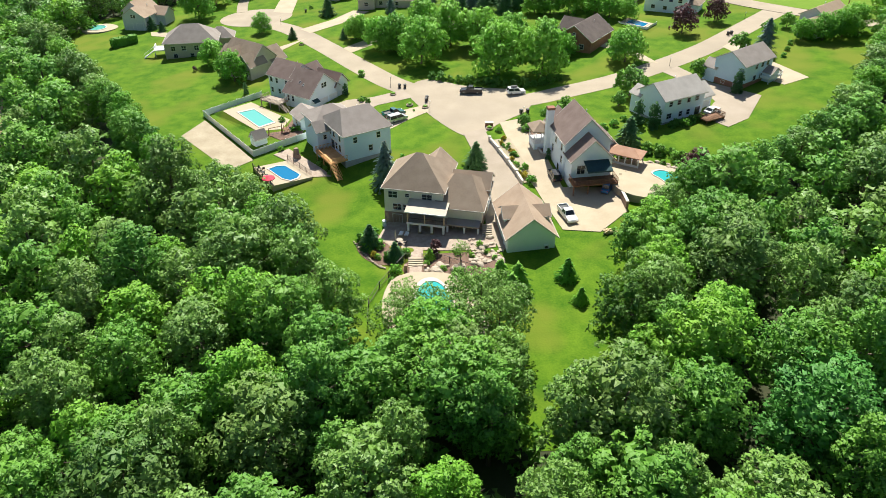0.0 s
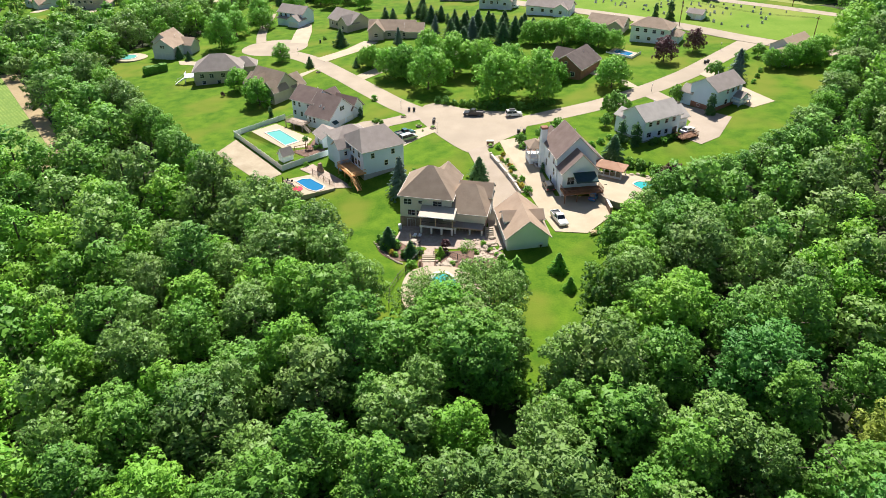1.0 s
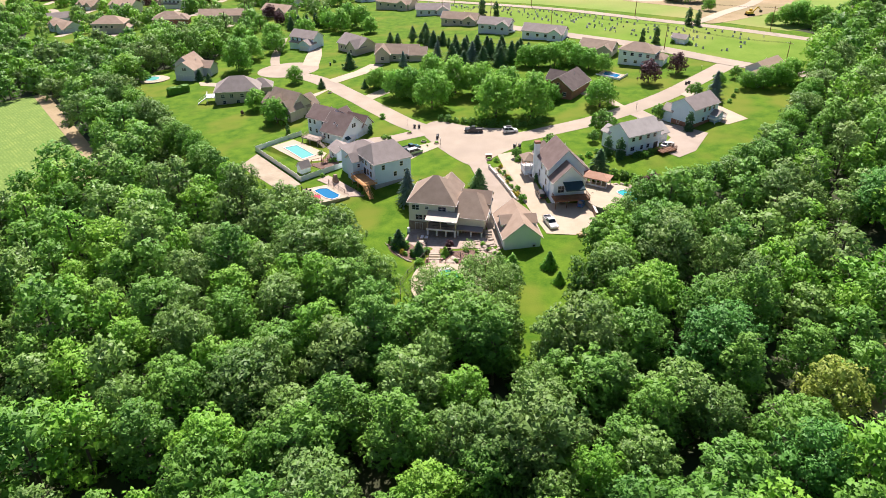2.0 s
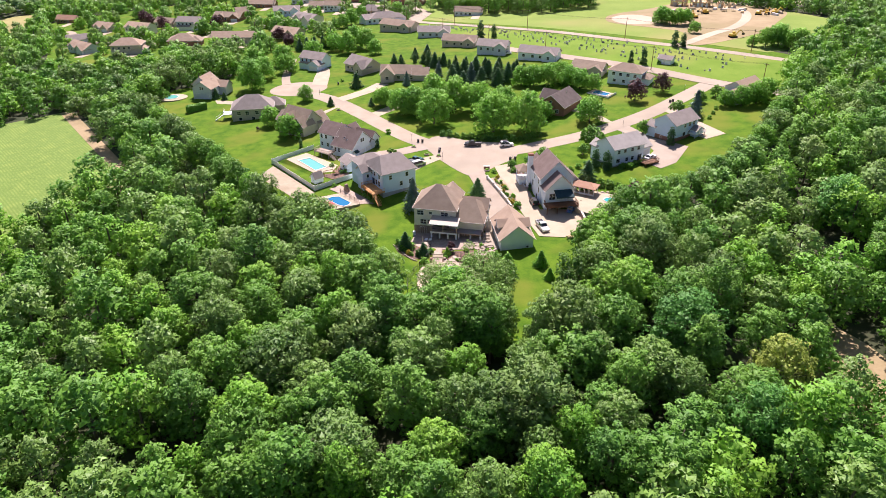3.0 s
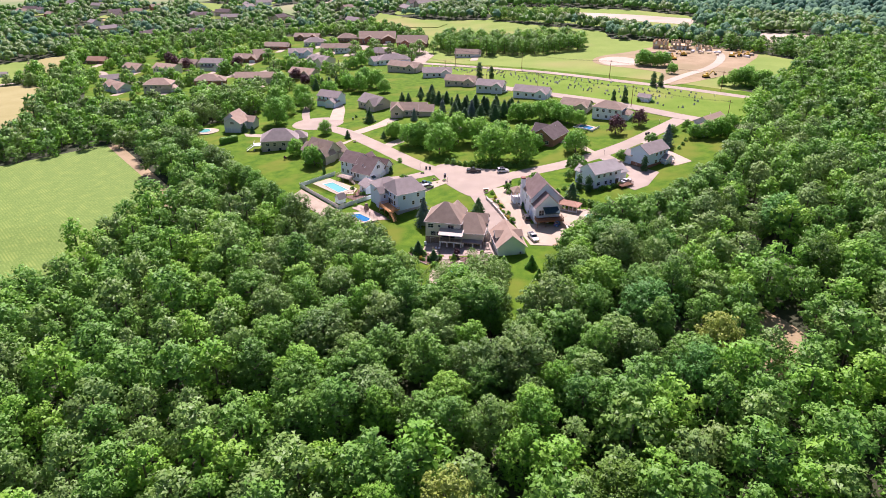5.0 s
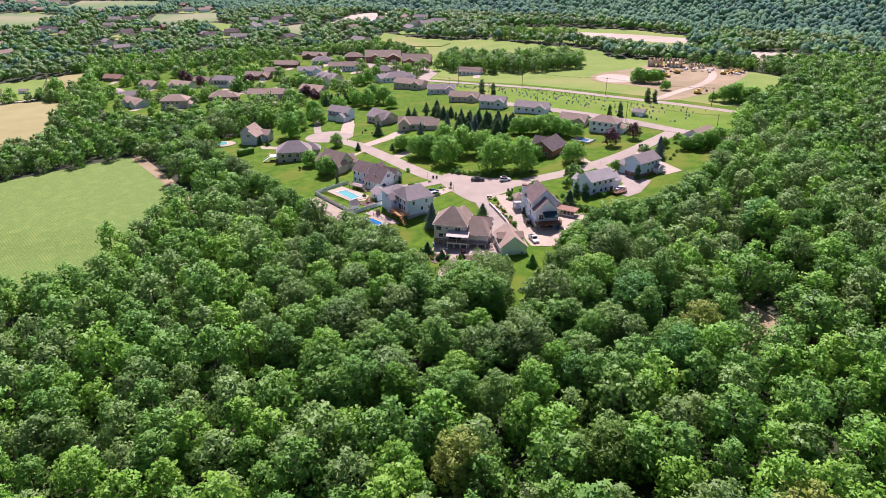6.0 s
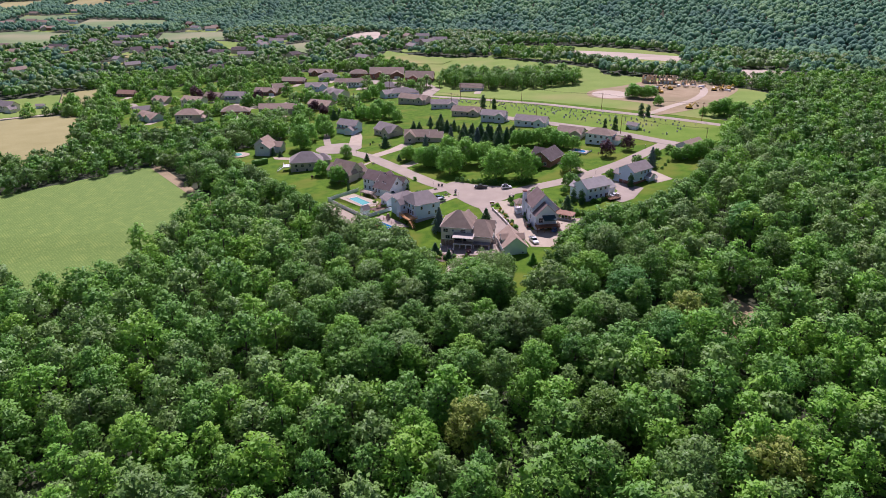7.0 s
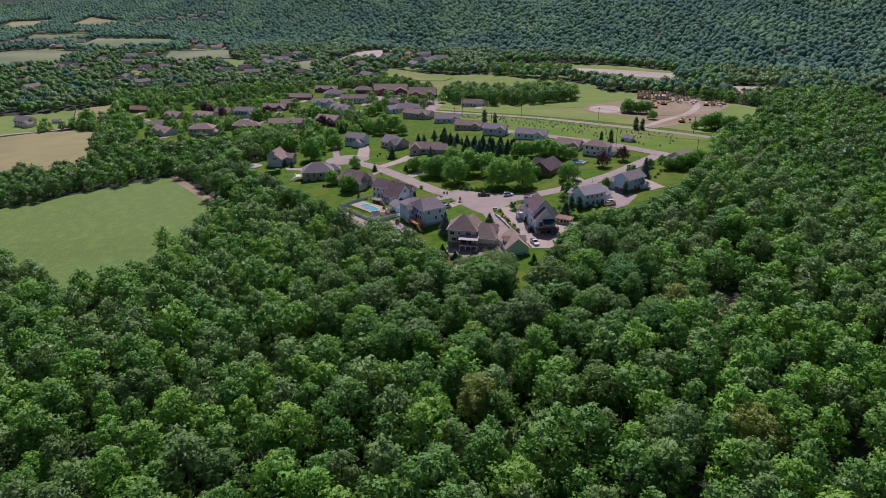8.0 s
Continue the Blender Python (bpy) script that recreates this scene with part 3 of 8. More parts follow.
# roads and drives
STREET_W = [(-66, 250), (-50, 237), (-34, 214), (-22, 195), (-11, 179), (4, 164)]
STREET_E = [(4, 163), (20, 162.5), (34, 167.5), (52, 176), (76, 193), (95, 211), (112, 228)]
CEM_S = [(-70, 470), (-40, 430), (-16, 393), (8, 344), (37, 307), (86, 261), (114, 228), (150, 196)]
CEM_N = [(-16, 412), (58, 355), (105, 307), (153, 265), (185, 240)]
drape("street", ribbon(STREET_W, 7.5), M["road"], 0.10, "worn pinkish grey residential street", "road", 6.0)
drape("side_street", ribbon(STREET_E, 7.5), M["road"], 0.11, "worn pinkish grey residential street", "road", 6.0)
drape("junction", smooth_ring([(-9, 174), (-3, 184), (8, 174), (24, 170), (24, 157), (15, 150), (10, 143), (6, 143), (-2, 157)], 2), M["road"], 0.125, "wide worn street junction before the houses", "road", 6.0)
drape("turning_circle", ring(-65, 254, 13, 28, 11), M["road"], 0.12, "round turning circle at the street's end", "road", 6.0)
drape("cemetery_road", ribbon(CEM_S, 8), M["road"], 0.20, "pale straight road along the cemetery", "road", 8.0)
drape("north_road", ribbon(CEM_N, 6), M["road"], 0.22, "pale road behind the cemetery", "road", 8.0)
drape("village_street", ribbon([(-72, 262), (-74.5, 275), (-76.2, 294), (-77.6, 314)], 4), M["road"], 0.17, "short pale lane off the turning circle", "road", 6.0)
drape("village_road", ribbon([(-300, 428), (-272, 445), (-259, 449), (-243, 424), (-224, 404), (-204, 394), (-180, 385), (-156, 396), (-140, 402), (-128, 410), (-118, 423), (-112, 437), (-103, 450), (-96, 475), (-80, 500), (-60, 500)], 6.5), M["road"], 0.2, "pale village street among far houses", "road", 8.0)
drape("cut_off_lane", ribbon([(-150, 418), (-148, 408), (-143, 401)], 5), M["road"], 0.24, "short pale lane among far houses", "road", 8.0)
drape("church_lot", [(-12, 408), (-19, 402), (-30, 430), (-38, 466), (-78, 494), (-80, 510), (-60, 500), (-36, 482), (-14, 474), (-4, 440)], M["road"], 0.26, "pale paved lot beside a brick building", "road", 8.0)
drape("driveway", [(6.2, 145), (11.2, 147), (12.2, 140), (17.2, 124), (15.5, 112), (13.5, 111), (12.6, 99), (11.0, 99.5), (9.2, 108), (9.5, 119), (9.2, 129)], M["drive"], 0.2, "pinkish grey paved driveway to the garage", "driveway", 5.0)
drape("driveway", [(15, 150), (19.8, 151.5), (22.3, 141), (23.6, 133), (25.6, 120), (36, 119), (36.5, 110), (30, 103.2), (23.3, 104.6), (20.0, 120.5), (17.6, 128)], M["concrete"], 0.2, "wide pale concrete driveway", "driveway", 5.0)
drape("driveway", [(-2.0, 159), (-2.6, 163.5), (-9, 160.5), (-14.5, 152.5), (-12, 148.5), (-7, 154.5)], M["concrete"], 0.13, "pale concrete driveway with parked cars", "driveway", 5.0)
drape("driveway", [(-6, 169), (-9, 174.5), (-17, 170.5), (-23.5, 169.5), (-31.5, 162.8), (-27, 156), (-21, 158.5), (-15, 165)], M["drive"], 0.13, "pinkish grey curving driveway", "driveway", 5.0)
drape("driveway", [(61, 177.5), (66, 181), (71, 168), (80, 158), (72, 145), (66, 141), (62, 147), (68, 156), (66.5, 166)], M["drive"], 0.13, "grey gravel driveway behind a house", "driveway", 5.0)
drape("driveway", [(83, 195), (87, 199), (92, 180), (96, 168), (88, 164), (85, 170), (87, 180)], M["concrete"], 0.13, "pale driveway beside a house", "driveway", 5.0)
drape("driveway", [(58, 187), (62, 184), (57, 199), (51, 205), (49, 201), (54, 196)], M["concrete"], 0.13, "pale driveway to a brick house", "driveway", 5.0)
drape("driveway", [(-60, 260), (-52.5, 257), (-53.5, 276), (-55.5, 289), (-60.5, 289), (-60.5, 274)], M["concrete"], 0.13, "pale driveway to a blue house", "driveway", 5.0)
drape("driveway", [(-46, 236), (-42, 231), (-30, 243), (-24, 254), (-30, 256), (-36, 246)], M["concrete"], 0.13, "pale driveway to a long house", "driveway", 5.0)
drape("driveway", [(-29, 213), (-26, 208), (-19, 216), (-15, 228), (-19, 230), (-23, 220)], M["concrete"], 0.13, "pale driveway among trees", "driveway", 5.0)
drape("driveway", [(-74, 243), (-70, 239), (-84, 233), (-98, 238), (-100, 243), (-84, 238)], M["concrete"], 0.13, "pale driveway to a far house", "driveway", 5.0)
drape("driveway", [(-46, 222), (-42, 226), (-50, 212), (-55, 205), (-58, 208), (-52, 216)], M["concrete"], 0.13, "pale short driveway", "driveway", 5.0)

# ---- trees ----
def ico(level):
    bm = bmesh.new()
    bmesh.ops.create_icosphere(bm, subdivisions=level, radius=1.0)
    bm.verts.ensure_lookup_table()
    v = np.array([p.co[:] for p in bm.verts])
    f = np.array([[p.index for p in t.verts] for t in bm.faces])
    bm.free()
    return v, f


ICO2 = ico(2)


def sprays(p, nn, s, g):
    """Three-cornered leaf sprays at p, facing nn, of size s."""
    t = np.cross(nn, g.normal(size=nn.shape))
    t /= np.linalg.norm(t, axis=1)[:, None]
    b = np.cross(nn, t)
    return np.stack([p + t * s, p + b * s * 0.62 - t * s * 0.35, p - b * s * 0.62 - t * s * 0.5], 1).reshape(-1, 3)


def unit(v):
    return v / np.linalg.norm(v, axis=1)[:, None]


def crown_arrays(seed, R, base, top, lobes, leaves, size, flat=0.5, spread=0.62, low=-0.15, fill=0.80, inner=34, stir=0.40, dome=0.25):
    """A broad crown: lobes set with small puffs of leaf sprays, and large sprays inside that close it. Triangles only."""
    g = np.random.default_rng(seed)
    H = top - base
    a = np.arange(lobes) * 2.39996 + g.uniform(0, 6.28)
    e = np.clip(np.linspace(low, 1.0, lobes) + g.normal(0, 0.10, lobes), low - 0.1, 1)
    rr = R * spread * np.sqrt(np.clip(1 - np.clip(e, 0, 1) ** 2, 0.0, 1)) * g.uniform(0.7, 1.15, lobes)
    C = np.stack([np.cos(a) * rr, np.sin(a) * rr, base + H * (0.30 + 0.48 * e)], -1)
    r = R * g.uniform(0.25, 0.40, lobes)
    mid_c = np.array([0, 0, base + H * 0.35])
    # the inside
    k = np.repeat(np.arange(lobes), inner)
    d = unit(g.normal(size=(len(k), 3)) + np.array([0, 0, 0.25]))
    p0 = C[k] + d * (r[k] * fill * g.uniform(0.55, 0.95, len(k)))[:, None]
    in_v = sprays(p0, unit(d + g.normal(size=d.shape) * 0.35), (r[k] * fill * math.sqrt(34 / inner) * g.uniform(0.28, 0.52, len(k)))[:, None], g)
    in_n = unit(d * 0.8 + unit(p0 - mid_c) * 0.3 + g.normal(size=d.shape) * 0.25)
    # puffs on the lobes, kept apart from one another
    m = lobes * 16
    k = g.choice(lobes, m, p=r ** 2 / (r ** 2).sum())
    d = g.normal(size=(m, 3))
    d[:, 2] += 0.25
    d = unit(d)
    c2 = C[k] + d * (r[k] * g.uniform(0.82, 1.08, m))[:, None]
    dist = np.linalg.norm(c2[:, None] - C[None], axis=2) / r[None]
    dist[np.arange(m), k] = 9
    q2 = R * g.uniform(0.08, 0.155, m)
    kept = []
    for i in np.flatnonzero((dist.min(1) > 0.8) & (d[:, 2] > -0.55)):
        if not kept or np.all(np.linalg.norm(c2[kept] - c2[i], axis=1) > 0.62 * (q2[kept] + q2[i])):
            kept.append(i)
    c2, d2, q2 = c2[kept], d[kept], q2[kept]
    n = leaves
    k = g.choice(len(kept), n, p=q2 ** 2 / (q2 ** 2).sum())
    d = g.normal(size=(n, 3)) + d2[k] * 0.6
    d[:, 2] = d[:, 2] * 0.85 + 0.30
    d = unit(d)
    p = c2[k] + d * (q2[k] * g.uniform(0.65, 1.12, n))[:, None]
    out_v = sprays(p, unit(d * 0.5 + g.normal(size=(n, 3)) * flat + np.array([0, 0, 0.6])), size * g.uniform(0.55, 1.3, n)[:, None], g)
    # each spray is lit as a bit of its puff's round surface
    out_n = unit(d * (0.9 - 0.6 * dome) + d2[k] * 0.35 + unit(p - mid_c) * dome + g.normal(size=(n, 3)) * stir)
    V, vn = np.concatenate([in_v, out_v]), np.concatenate([in_n, out_n])
    i = np.arange(len(vn))[:, None] * 3
    turn = (np.cross(V[1::3] - V[0::3], V[2::3] - V[0::3]) * vn).sum(1) < 0
    return V, np.where(turn[:, None], i + [0, 2, 1], i + [0, 1, 2]), np.repeat(vn, 3, axis=0)


def cone_arrays(seed, R, base, top, tiers, per, size):
    """A conifer: tiers of drooping sprays round a slim inner cone."""
    g = np.random.default_rng(seed)
    V, F = [], []
    a = np.arange(8) * math.tau / 8
    V.append(np.concatenate([np.stack([np.cos(a) * R * 0.42, np.sin(a) * R * 0.42, np.full(8, base)], -1), [[0, 0, top - 0.9]]]))
    F.append(np.array([[j, (j + 1) % 8, 8] for j in range(8)]))
    n0 = 9
    for i in range(tiers):
        f = (i + 0.5) / tiers
        z, rad = base + (top - base) * f, R * (1 - f) ** 0.85 + 0.12
        m = max(5, int(per * (1 - f * 0.7)))
        an = g.uniform(0, math.tau, m)
        q = rad * g.uniform(0.4, 1.12, m) * (1 + 0.26 * np.sin(an * 3 + i * 1.7 + seed) + 0.12 * np.sin(an * 5 - i * 2.9))
        c = np.stack([np.cos(an) * q, np.sin(an) * q, z + g.normal(0, (top - base) / tiers * 0.35, m) - q * 0.12], -1)
        o = np.stack([np.cos(an), np.sin(an), np.full(m, -0.35)], -1)
        w = np.stack([-np.sin(an), np.cos(an), np.zeros(m)], -1)
        s = size * g.uniform(0.7, 1.3, m)[:, None]
        V.append(np.stack([c + o * s, c + w * s * 0.5 + [0, 0, 0.1], c - o * s + [0, 0, 0.15], c - w * s * 0.5 + [0, 0, 0.1]], 1).reshape(-1, 3))
        k = n0 + np.arange(m)[:, None] * 4
        F.append(np.concatenate([k + [0, 1, 2], k + [0, 2, 3]]))
        n0 += 4 * m
    V, F = np.concatenate(V), np.concatenate(F)
    N = np.stack([V[:, 0], V[:, 1], np.full(len(V), R * 0.35)], -1) + g.normal(size=V.shape) * 0.3 * R
    N /= np.linalg.norm(N, axis=1)[:, None]
    turn = (np.cross(V[F[:, 1]] - V[F[:, 0]], V[F[:, 2]] - V[F[:, 0]]) * N[F[:, 0]]).sum(1) < 0
    return V, np.where(turn[:, None], F[:, [0, 2, 1]], F), N


def trunk_geo(seed, h, r, reach, limbs=7):
    """A tapered trunk with limbs that rise into the crown."""
    g = random.Random(seed)
    geo = Geo()
    geo.tube([(0, 0, -0.6), (0, 0, 0.5), (g.uniform(-0.2, 0.2), g.uniform(-0.2, 0.2), h * 0.5), (g.uniform(-0.4, 0.4), g.uniform(-0.4, 0.4), h)], [r * 1.5, r, r * 0.75, r * 0.3], 8)
    for i in range(limbs):
        a, z = i * 2.4 + g.uniform(-0.3, 0.3), h * g.uniform(0.38, 0.75)
        q = reach * g.uniform(0.55, 0.85)
        geo.tube([(0, 0, z), (math.cos(a) * q * 0.5, math.sin(a) * q * 0.5, z + q * 0.35), (math.cos(a) * q, math.sin(a) * q, z + q * 0.75)], [r * 0.45, r * 0.28, r * 0.1], 5)
    return geo


TREES = {}


def tree_kind(key, name, label, category, arrays, mat, trunk):
    TREES[key] = dict(name=name, label=label, category=category, crown=sheet("crown", arrays[0], arrays[1], [mat], None, arrays[2]), trunk=trunk.mesh("trunk", M["bark"]), arrays=arrays)


def plant(key, x, y, scale=1.0, turn=0.0, group="", label="", tall=1.0, z=None):
    k = TREES[key]
    root = thing(k["name"], label or k["label"], k["category"], x, y, z, turn, group)
    root.scale = (scale, scale, scale * tall)
    for nm in ("trunk", "crown"):
        ob = new(nm, k[nm])
        ob.parent = root
    return root


for i in range(7):
    rad = (5.2, 4.6, 5.8, 4.9, 5.4, 4.4, 5.6)[i]
    tree_kind("oak%d" % i, "broadleaf_tree", "tall leafy broadleaf tree with a full green crown in the woods", "tree",
              crown_arrays(40 + i, rad, 3.6, 16.0 + (i % 3), 20 + i, 4700, 0.258, low=-0.5, inner=40), M[("leaf", "leaf_cool", "leaf_dull", "leaf_warm", "leaf_cool", "leaf", "leaf")[i]], trunk_geo(i, 12, 0.32, rad))
for i in range(3):
    tree_kind("yard%d" % i, "broadleaf_tree", "round light green shade tree on a lawn", "tree",
              crown_arrays(80 + i, 5.5, 0.8, 10.6 + 0.8 * i, 30, 4200, 0.30, low=-0.38, spread=0.68, fill=0.84), M["leaf_light"], trunk_geo(20 + i, 7, 0.25, 4))
tree_kind("thin", "broadleaf_tree", "slender light green tree with an open crown by the pool", "tree", crown_arrays(88, 4.4, 4.5, 13.0, 17, 1900, 0.24, low=-0.3, fill=0.12), M["leaf_cool"], trunk_geo(29, 10, 0.2, 4))
tree_kind("plum", "plum_tree", "round dark purple ornamental tree", "tree", crown_arrays(90, 3.9, 1.0, 8.2, 20, 2200, 0.28, low=-0.4, spread=0.68), M["leaf_purple"], trunk_geo(30, 4, 0.16, 2.6))
tree_kind("pine", "conifer_tree", "dark green cone-shaped conifer", "tree", cone_arrays(91, 2.9, 0.3, 9.5, 26, 66, 0.52), M["needle"], trunk_geo(31, 8, 0.16, 0.6, 2))
tree_kind("spruce", "spruce_tree", "blue-grey cone-shaped spruce in a garden", "tree", cone_arrays(92, 2.9, 0.3, 10.0, 28, 66, 0.5), M["leaf_blue"], trunk_geo(32, 8, 0.16, 0.6, 2))
tree_kind("cedar", "young_conifer", "young bright green conifer on the lawn", "tree", cone_arrays(93, 2.1, 0.1, 5.2, 22, 60, 0.42), M["leaf_light"], trunk_geo(33, 4, 0.1, 0.5, 2))
tree_kind("arbor", "arborvitae", "dense dark green column-shaped arborvitae", "shrub", crown_arrays(94, 2.0, -1.2, 7.2, 20, 1800, 0.22, spread=0.34, low=-0.55, fill=0.9), M["needle"], trunk_geo(34, 3, 0.08, 0.4, 2))
tree_kind("willow", "weeping_tree", "small weeping tree with hanging green boughs", "tree", crown_arrays(95, 2.6, 0.3, 4.6, 14, 1200, 0.3), M["leaf"], trunk_geo(35, 3, 0.13, 2, 5))
tree_kind("bush", "shrub", "round green garden shrub", "shrub", crown_arrays(96, 1.0, -0.5, 1.5, 9, 620, 0.17), M["leaf_light"], trunk_geo(36, 0.6, 0.05, 0.5, 3))
tree_kind("darkbush", "shrub", "round dark green garden shrub", "shrub", crown_arrays(97, 1.0, -0.5, 1.5, 9, 620, 0.17), M["leaf"], trunk_geo(37, 0.6, 0.05, 0.5, 3))
tree_kind("goldbush", "shrub", "bright yellow-leaved garden shrub", "shrub", crown_arrays(98, 1.0, -0.4, 1.7, 9, 620, 0.17), M["leaf_yellow"], trunk_geo(38, 0.6, 0.05, 0.5, 3))
tree_kind("plumbush", "shrub", "dark red-leaved garden shrub", "shrub", crown_arrays(99, 1.0, -0.3, 2.4, 9, 620, 0.17), M["leaf_purple"], trunk_geo(39, 1.0, 0.06, 0.5, 3))


M["leaf_olive"] = foliage("yellow_olive_leaves", (0.17, 0.27, 0.03), (0.40, 0.50, 0.085), (0.42, 0.48, 0.08), 0.34)
M["leaf_deep"] = foliage("deep_green_leaves", (0.05, 0.15, 0.014), (0.155, 0.31, 0.03), (0.17, 0.30, 0.03), 0.3)
M["leaf_teal"] = foliage("blue_green_leaves", (0.055, 0.22, 0.032), (0.16, 0.42, 0.075), (0.17, 0.42, 0.07), 0.34)
for key, mat_key, text in (("olive", "leaf_olive", "yellowish olive"), ("deep", "leaf_deep", "deep green"), ("pale", "leaf_cool", "pale green"), ("vivid", "leaf_warm", "bright yellow-green"), ("teal", "leaf_teal", "blue-green")):
    n = len(text)
    tree_kind(key, "broadleaf_tree", "broad %s broadleaf tree that stands out in the woods" % text, "tree", crown_arrays(300 + n, 6.2, 3.2, 16.5, 26, 5000, 0.262, low=-0.5, inner=40), M[mat_key], trunk_geo(40 + n, 12, 0.34, 6))


def lump(seed, subs=2, tufts=0):
    """A far crown: one rounded dome with smaller ones beside it."""
    g = np.random.default_rng(seed)
    V, F, N = [], [], []
    n0 = 0
    for k in range(1 + subs):
        n = 7 if k == 0 else 5
        c = np.zeros(2) if k == 0 else np.array([math.cos(k * 2.6 + seed), math.sin(k * 2.6 + seed)]) * g.uniform(2.6, 3.6)
        R, top = (g.uniform(3.6, 4.4), g.uniform(8.6, 10.4)) if k == 0 else (g.uniform(2.0, 2.6), g.uniform(6.4, 8.4))
        a = g.uniform(0, 6.28) + np.arange(n) * math.tau / n
        rings = [(1.0, 0.0), (0.72, 0.72)] if k == 0 else [(0.95, 0.35)]
        w = []
        for q, up in rings:
            rad = R * q * g.uniform(0.82, 1.15, n)
            w.append(np.stack([c[0] + np.cos(a) * rad, c[1] + np.sin(a) * rad, top - R * (1.35 if k == 0 else 1.1) * (1 - up) * g.uniform(0.9, 1.1, n)], -1))
        w = np.concatenate(w + [[[c[0] + g.uniform(-0.5, 0.5), c[1] + g.uniform(-0.5, 0.5), top]]])
        f = [(i, (i + 1) % n, len(w) - 1) for i in range(n)] if k else [t for i in range(n) for t in ((i, (i + 1) % n, n + (i + 1) % n), (i, n + (i + 1) % n, n + i), (n + i, n + (i + 1) % n, 2 * n))]
        V.append(w)
        F.append(np.array(f) + n0)
        n0 += len(w)
        N.append(unit(w - np.array([c[0] * 0.8, c[1] * 0.8, top - R * 1.2]) + g.normal(size=w.shape) * 0.5))
    if tufts:
        d = unit(g.normal(size=(tufts, 3)) + np.array([0, 0, 0.7]))
        p = d * np.array([4.2, 4.2, 4.6]) * g.uniform(0.85, 1.12, (tufts, 1)) + np.array([0, 0, 5.0])
        V.append(sprays(p, unit(d + g.normal(size=d.shape) * 0.4), g.uniform(0.9, 1.7, (tufts, 1)), g))
        F.append(np.arange(3 * tufts).reshape(-1, 3) + n0)
        N.append(np.repeat(unit(d + g.normal(size=d.shape) * 0.25), 3, axis=0))
    return np.concatenate(V), np.concatenate(F), np.concatenate(N)


def scatter(x0, x1, y0, y1, gap, seed, clear, keep=None):
    """A jittered grid of points outside the clear polygons."""
    g = np.random.default_rng(seed)
    nx, ny = int((x1 - x0) / gap), int((y1 - y0) / gap)
    X, Y = np.meshgrid(x0 + (np.arange(nx) + 0.5) * gap, y0 + (np.arange(ny) + 0.5) * gap)
    X[1::2] += gap / 2
    X, Y = (X + g.uniform(-0.34, 0.34, X.shape) * gap).ravel(), (Y + g.uniform(-0.34, 0.34, Y.shape) * gap).ravel()
    ok = np.ones(len(X), bool)
    for poly in clear:
        ok &= ~inside(X, Y, list(poly))
    if keep is not None:
        ok &= inside(X, Y, list(keep))
    return X[ok], Y[ok], g


def grove(name, label, X, Y, kinds, mats, g, lo, hi, trunk=True, category="trees", belts=0.0, tall=1.0):
    """Many trees joined into one mesh; belts sorts the leaf kinds into patches that many metres wide."""
    V, F, W, N = [], [], [], []
    n0 = 0
    Z = height_of(X, Y)
    tv = np.array([(math.cos(i * math.tau / 5) * (0.28 if j == 0 else 0.16), math.sin(i * math.tau / 5) * (0.28 if j == 0 else 0.16), -0.5 + j * 9) for j in (0, 1) for i in range(5)])
    tn = np.array([(math.cos(i * math.tau / 5), math.sin(i * math.tau / 5), 0) for j in (0, 1) for i in range(5)])
    tf = np.array([f for i in range(5) for f in ((i, (i + 1) % 5, 5 + (i + 1) % 5), (i, 5 + (i + 1) % 5, 5 + i))])
    for x, y, z in zip(X, Y, Z):
        kv, kf, kn = kinds[g.integers(len(kinds))]
        s, a = g.uniform(lo, hi), g.uniform(0, 6.283)
        ca, sa = math.cos(a), math.sin(a)
        V.append(np.stack([(kv[:, 0] * ca - kv[:, 1] * sa) * s + x, (kv[:, 0] * sa + kv[:, 1] * ca) * s + y, kv[:, 2] * s ** 0.6 * g.uniform(0.84, 1.12) * tall + z], -1))
        N.append(np.stack([kn[:, 0] * ca - kn[:, 1] * sa, kn[:, 0] * sa + kn[:, 1] * ca, kn[:, 2]], -1))
        F.append(kf + n0)
        pick_leaf = g.choice(len(mats) - 1)
        if belts and g.uniform() < 0.75:
            v = noise.noise(Vector((x / belts, y / belts * 0.6, 3.1))) + 0.5 * noise.noise(Vector((x / belts * 2.3, y / belts * 1.5, 8.4)))
            pick_leaf = int(np.clip((v + 0.5) * (len(mats) - 1), 0, len(mats) - 2))
        W.append(np.full(len(kf), pick_leaf, np.int32))
        n0 += len(kv)
        if trunk:
            V.append(tv * [s, s, s] + [x, y, z])
            N.append(tn)
            F.append(tf + n0)
            W.append(np.full(len(tf), len(mats) - 1, np.int32))
            n0 += len(tv)
    return tagged(new(name, sheet(name, np.concatenate(V), np.concatenate(F), mats, np.concatenate(W), np.concatenate(N))), label, category, kind="stuff")


CLEARS = [YARD, CROP, LANE, STRAW, EAST, NORTHF, STRAWN]
GAPS = [ring(75, 48, 7, 12, 13), ring(88, 86, 12, 12, 11)]
WX, WY, wg = scatter(-290, 340, -78, 440, 8.8, 5, CLEARS + GAPS + [HOMES])
reach = np.array([[math.cos(k * math.tau / 8), math.sin(k * math.tau / 8)] for k in range(8)]) * 2.8
apart = ~np.any([inside(WX + dx, WY + dy, YARD) for dx, dy in reach], axis=0)
seen = apart & (np.abs(WX + 15) < 0.68 * (WY + 160) + 28) & (WY < np.where(WX > 140, 440, 330 + 0.1 * WX))
WX, WY = WX[seen], WY[seen]
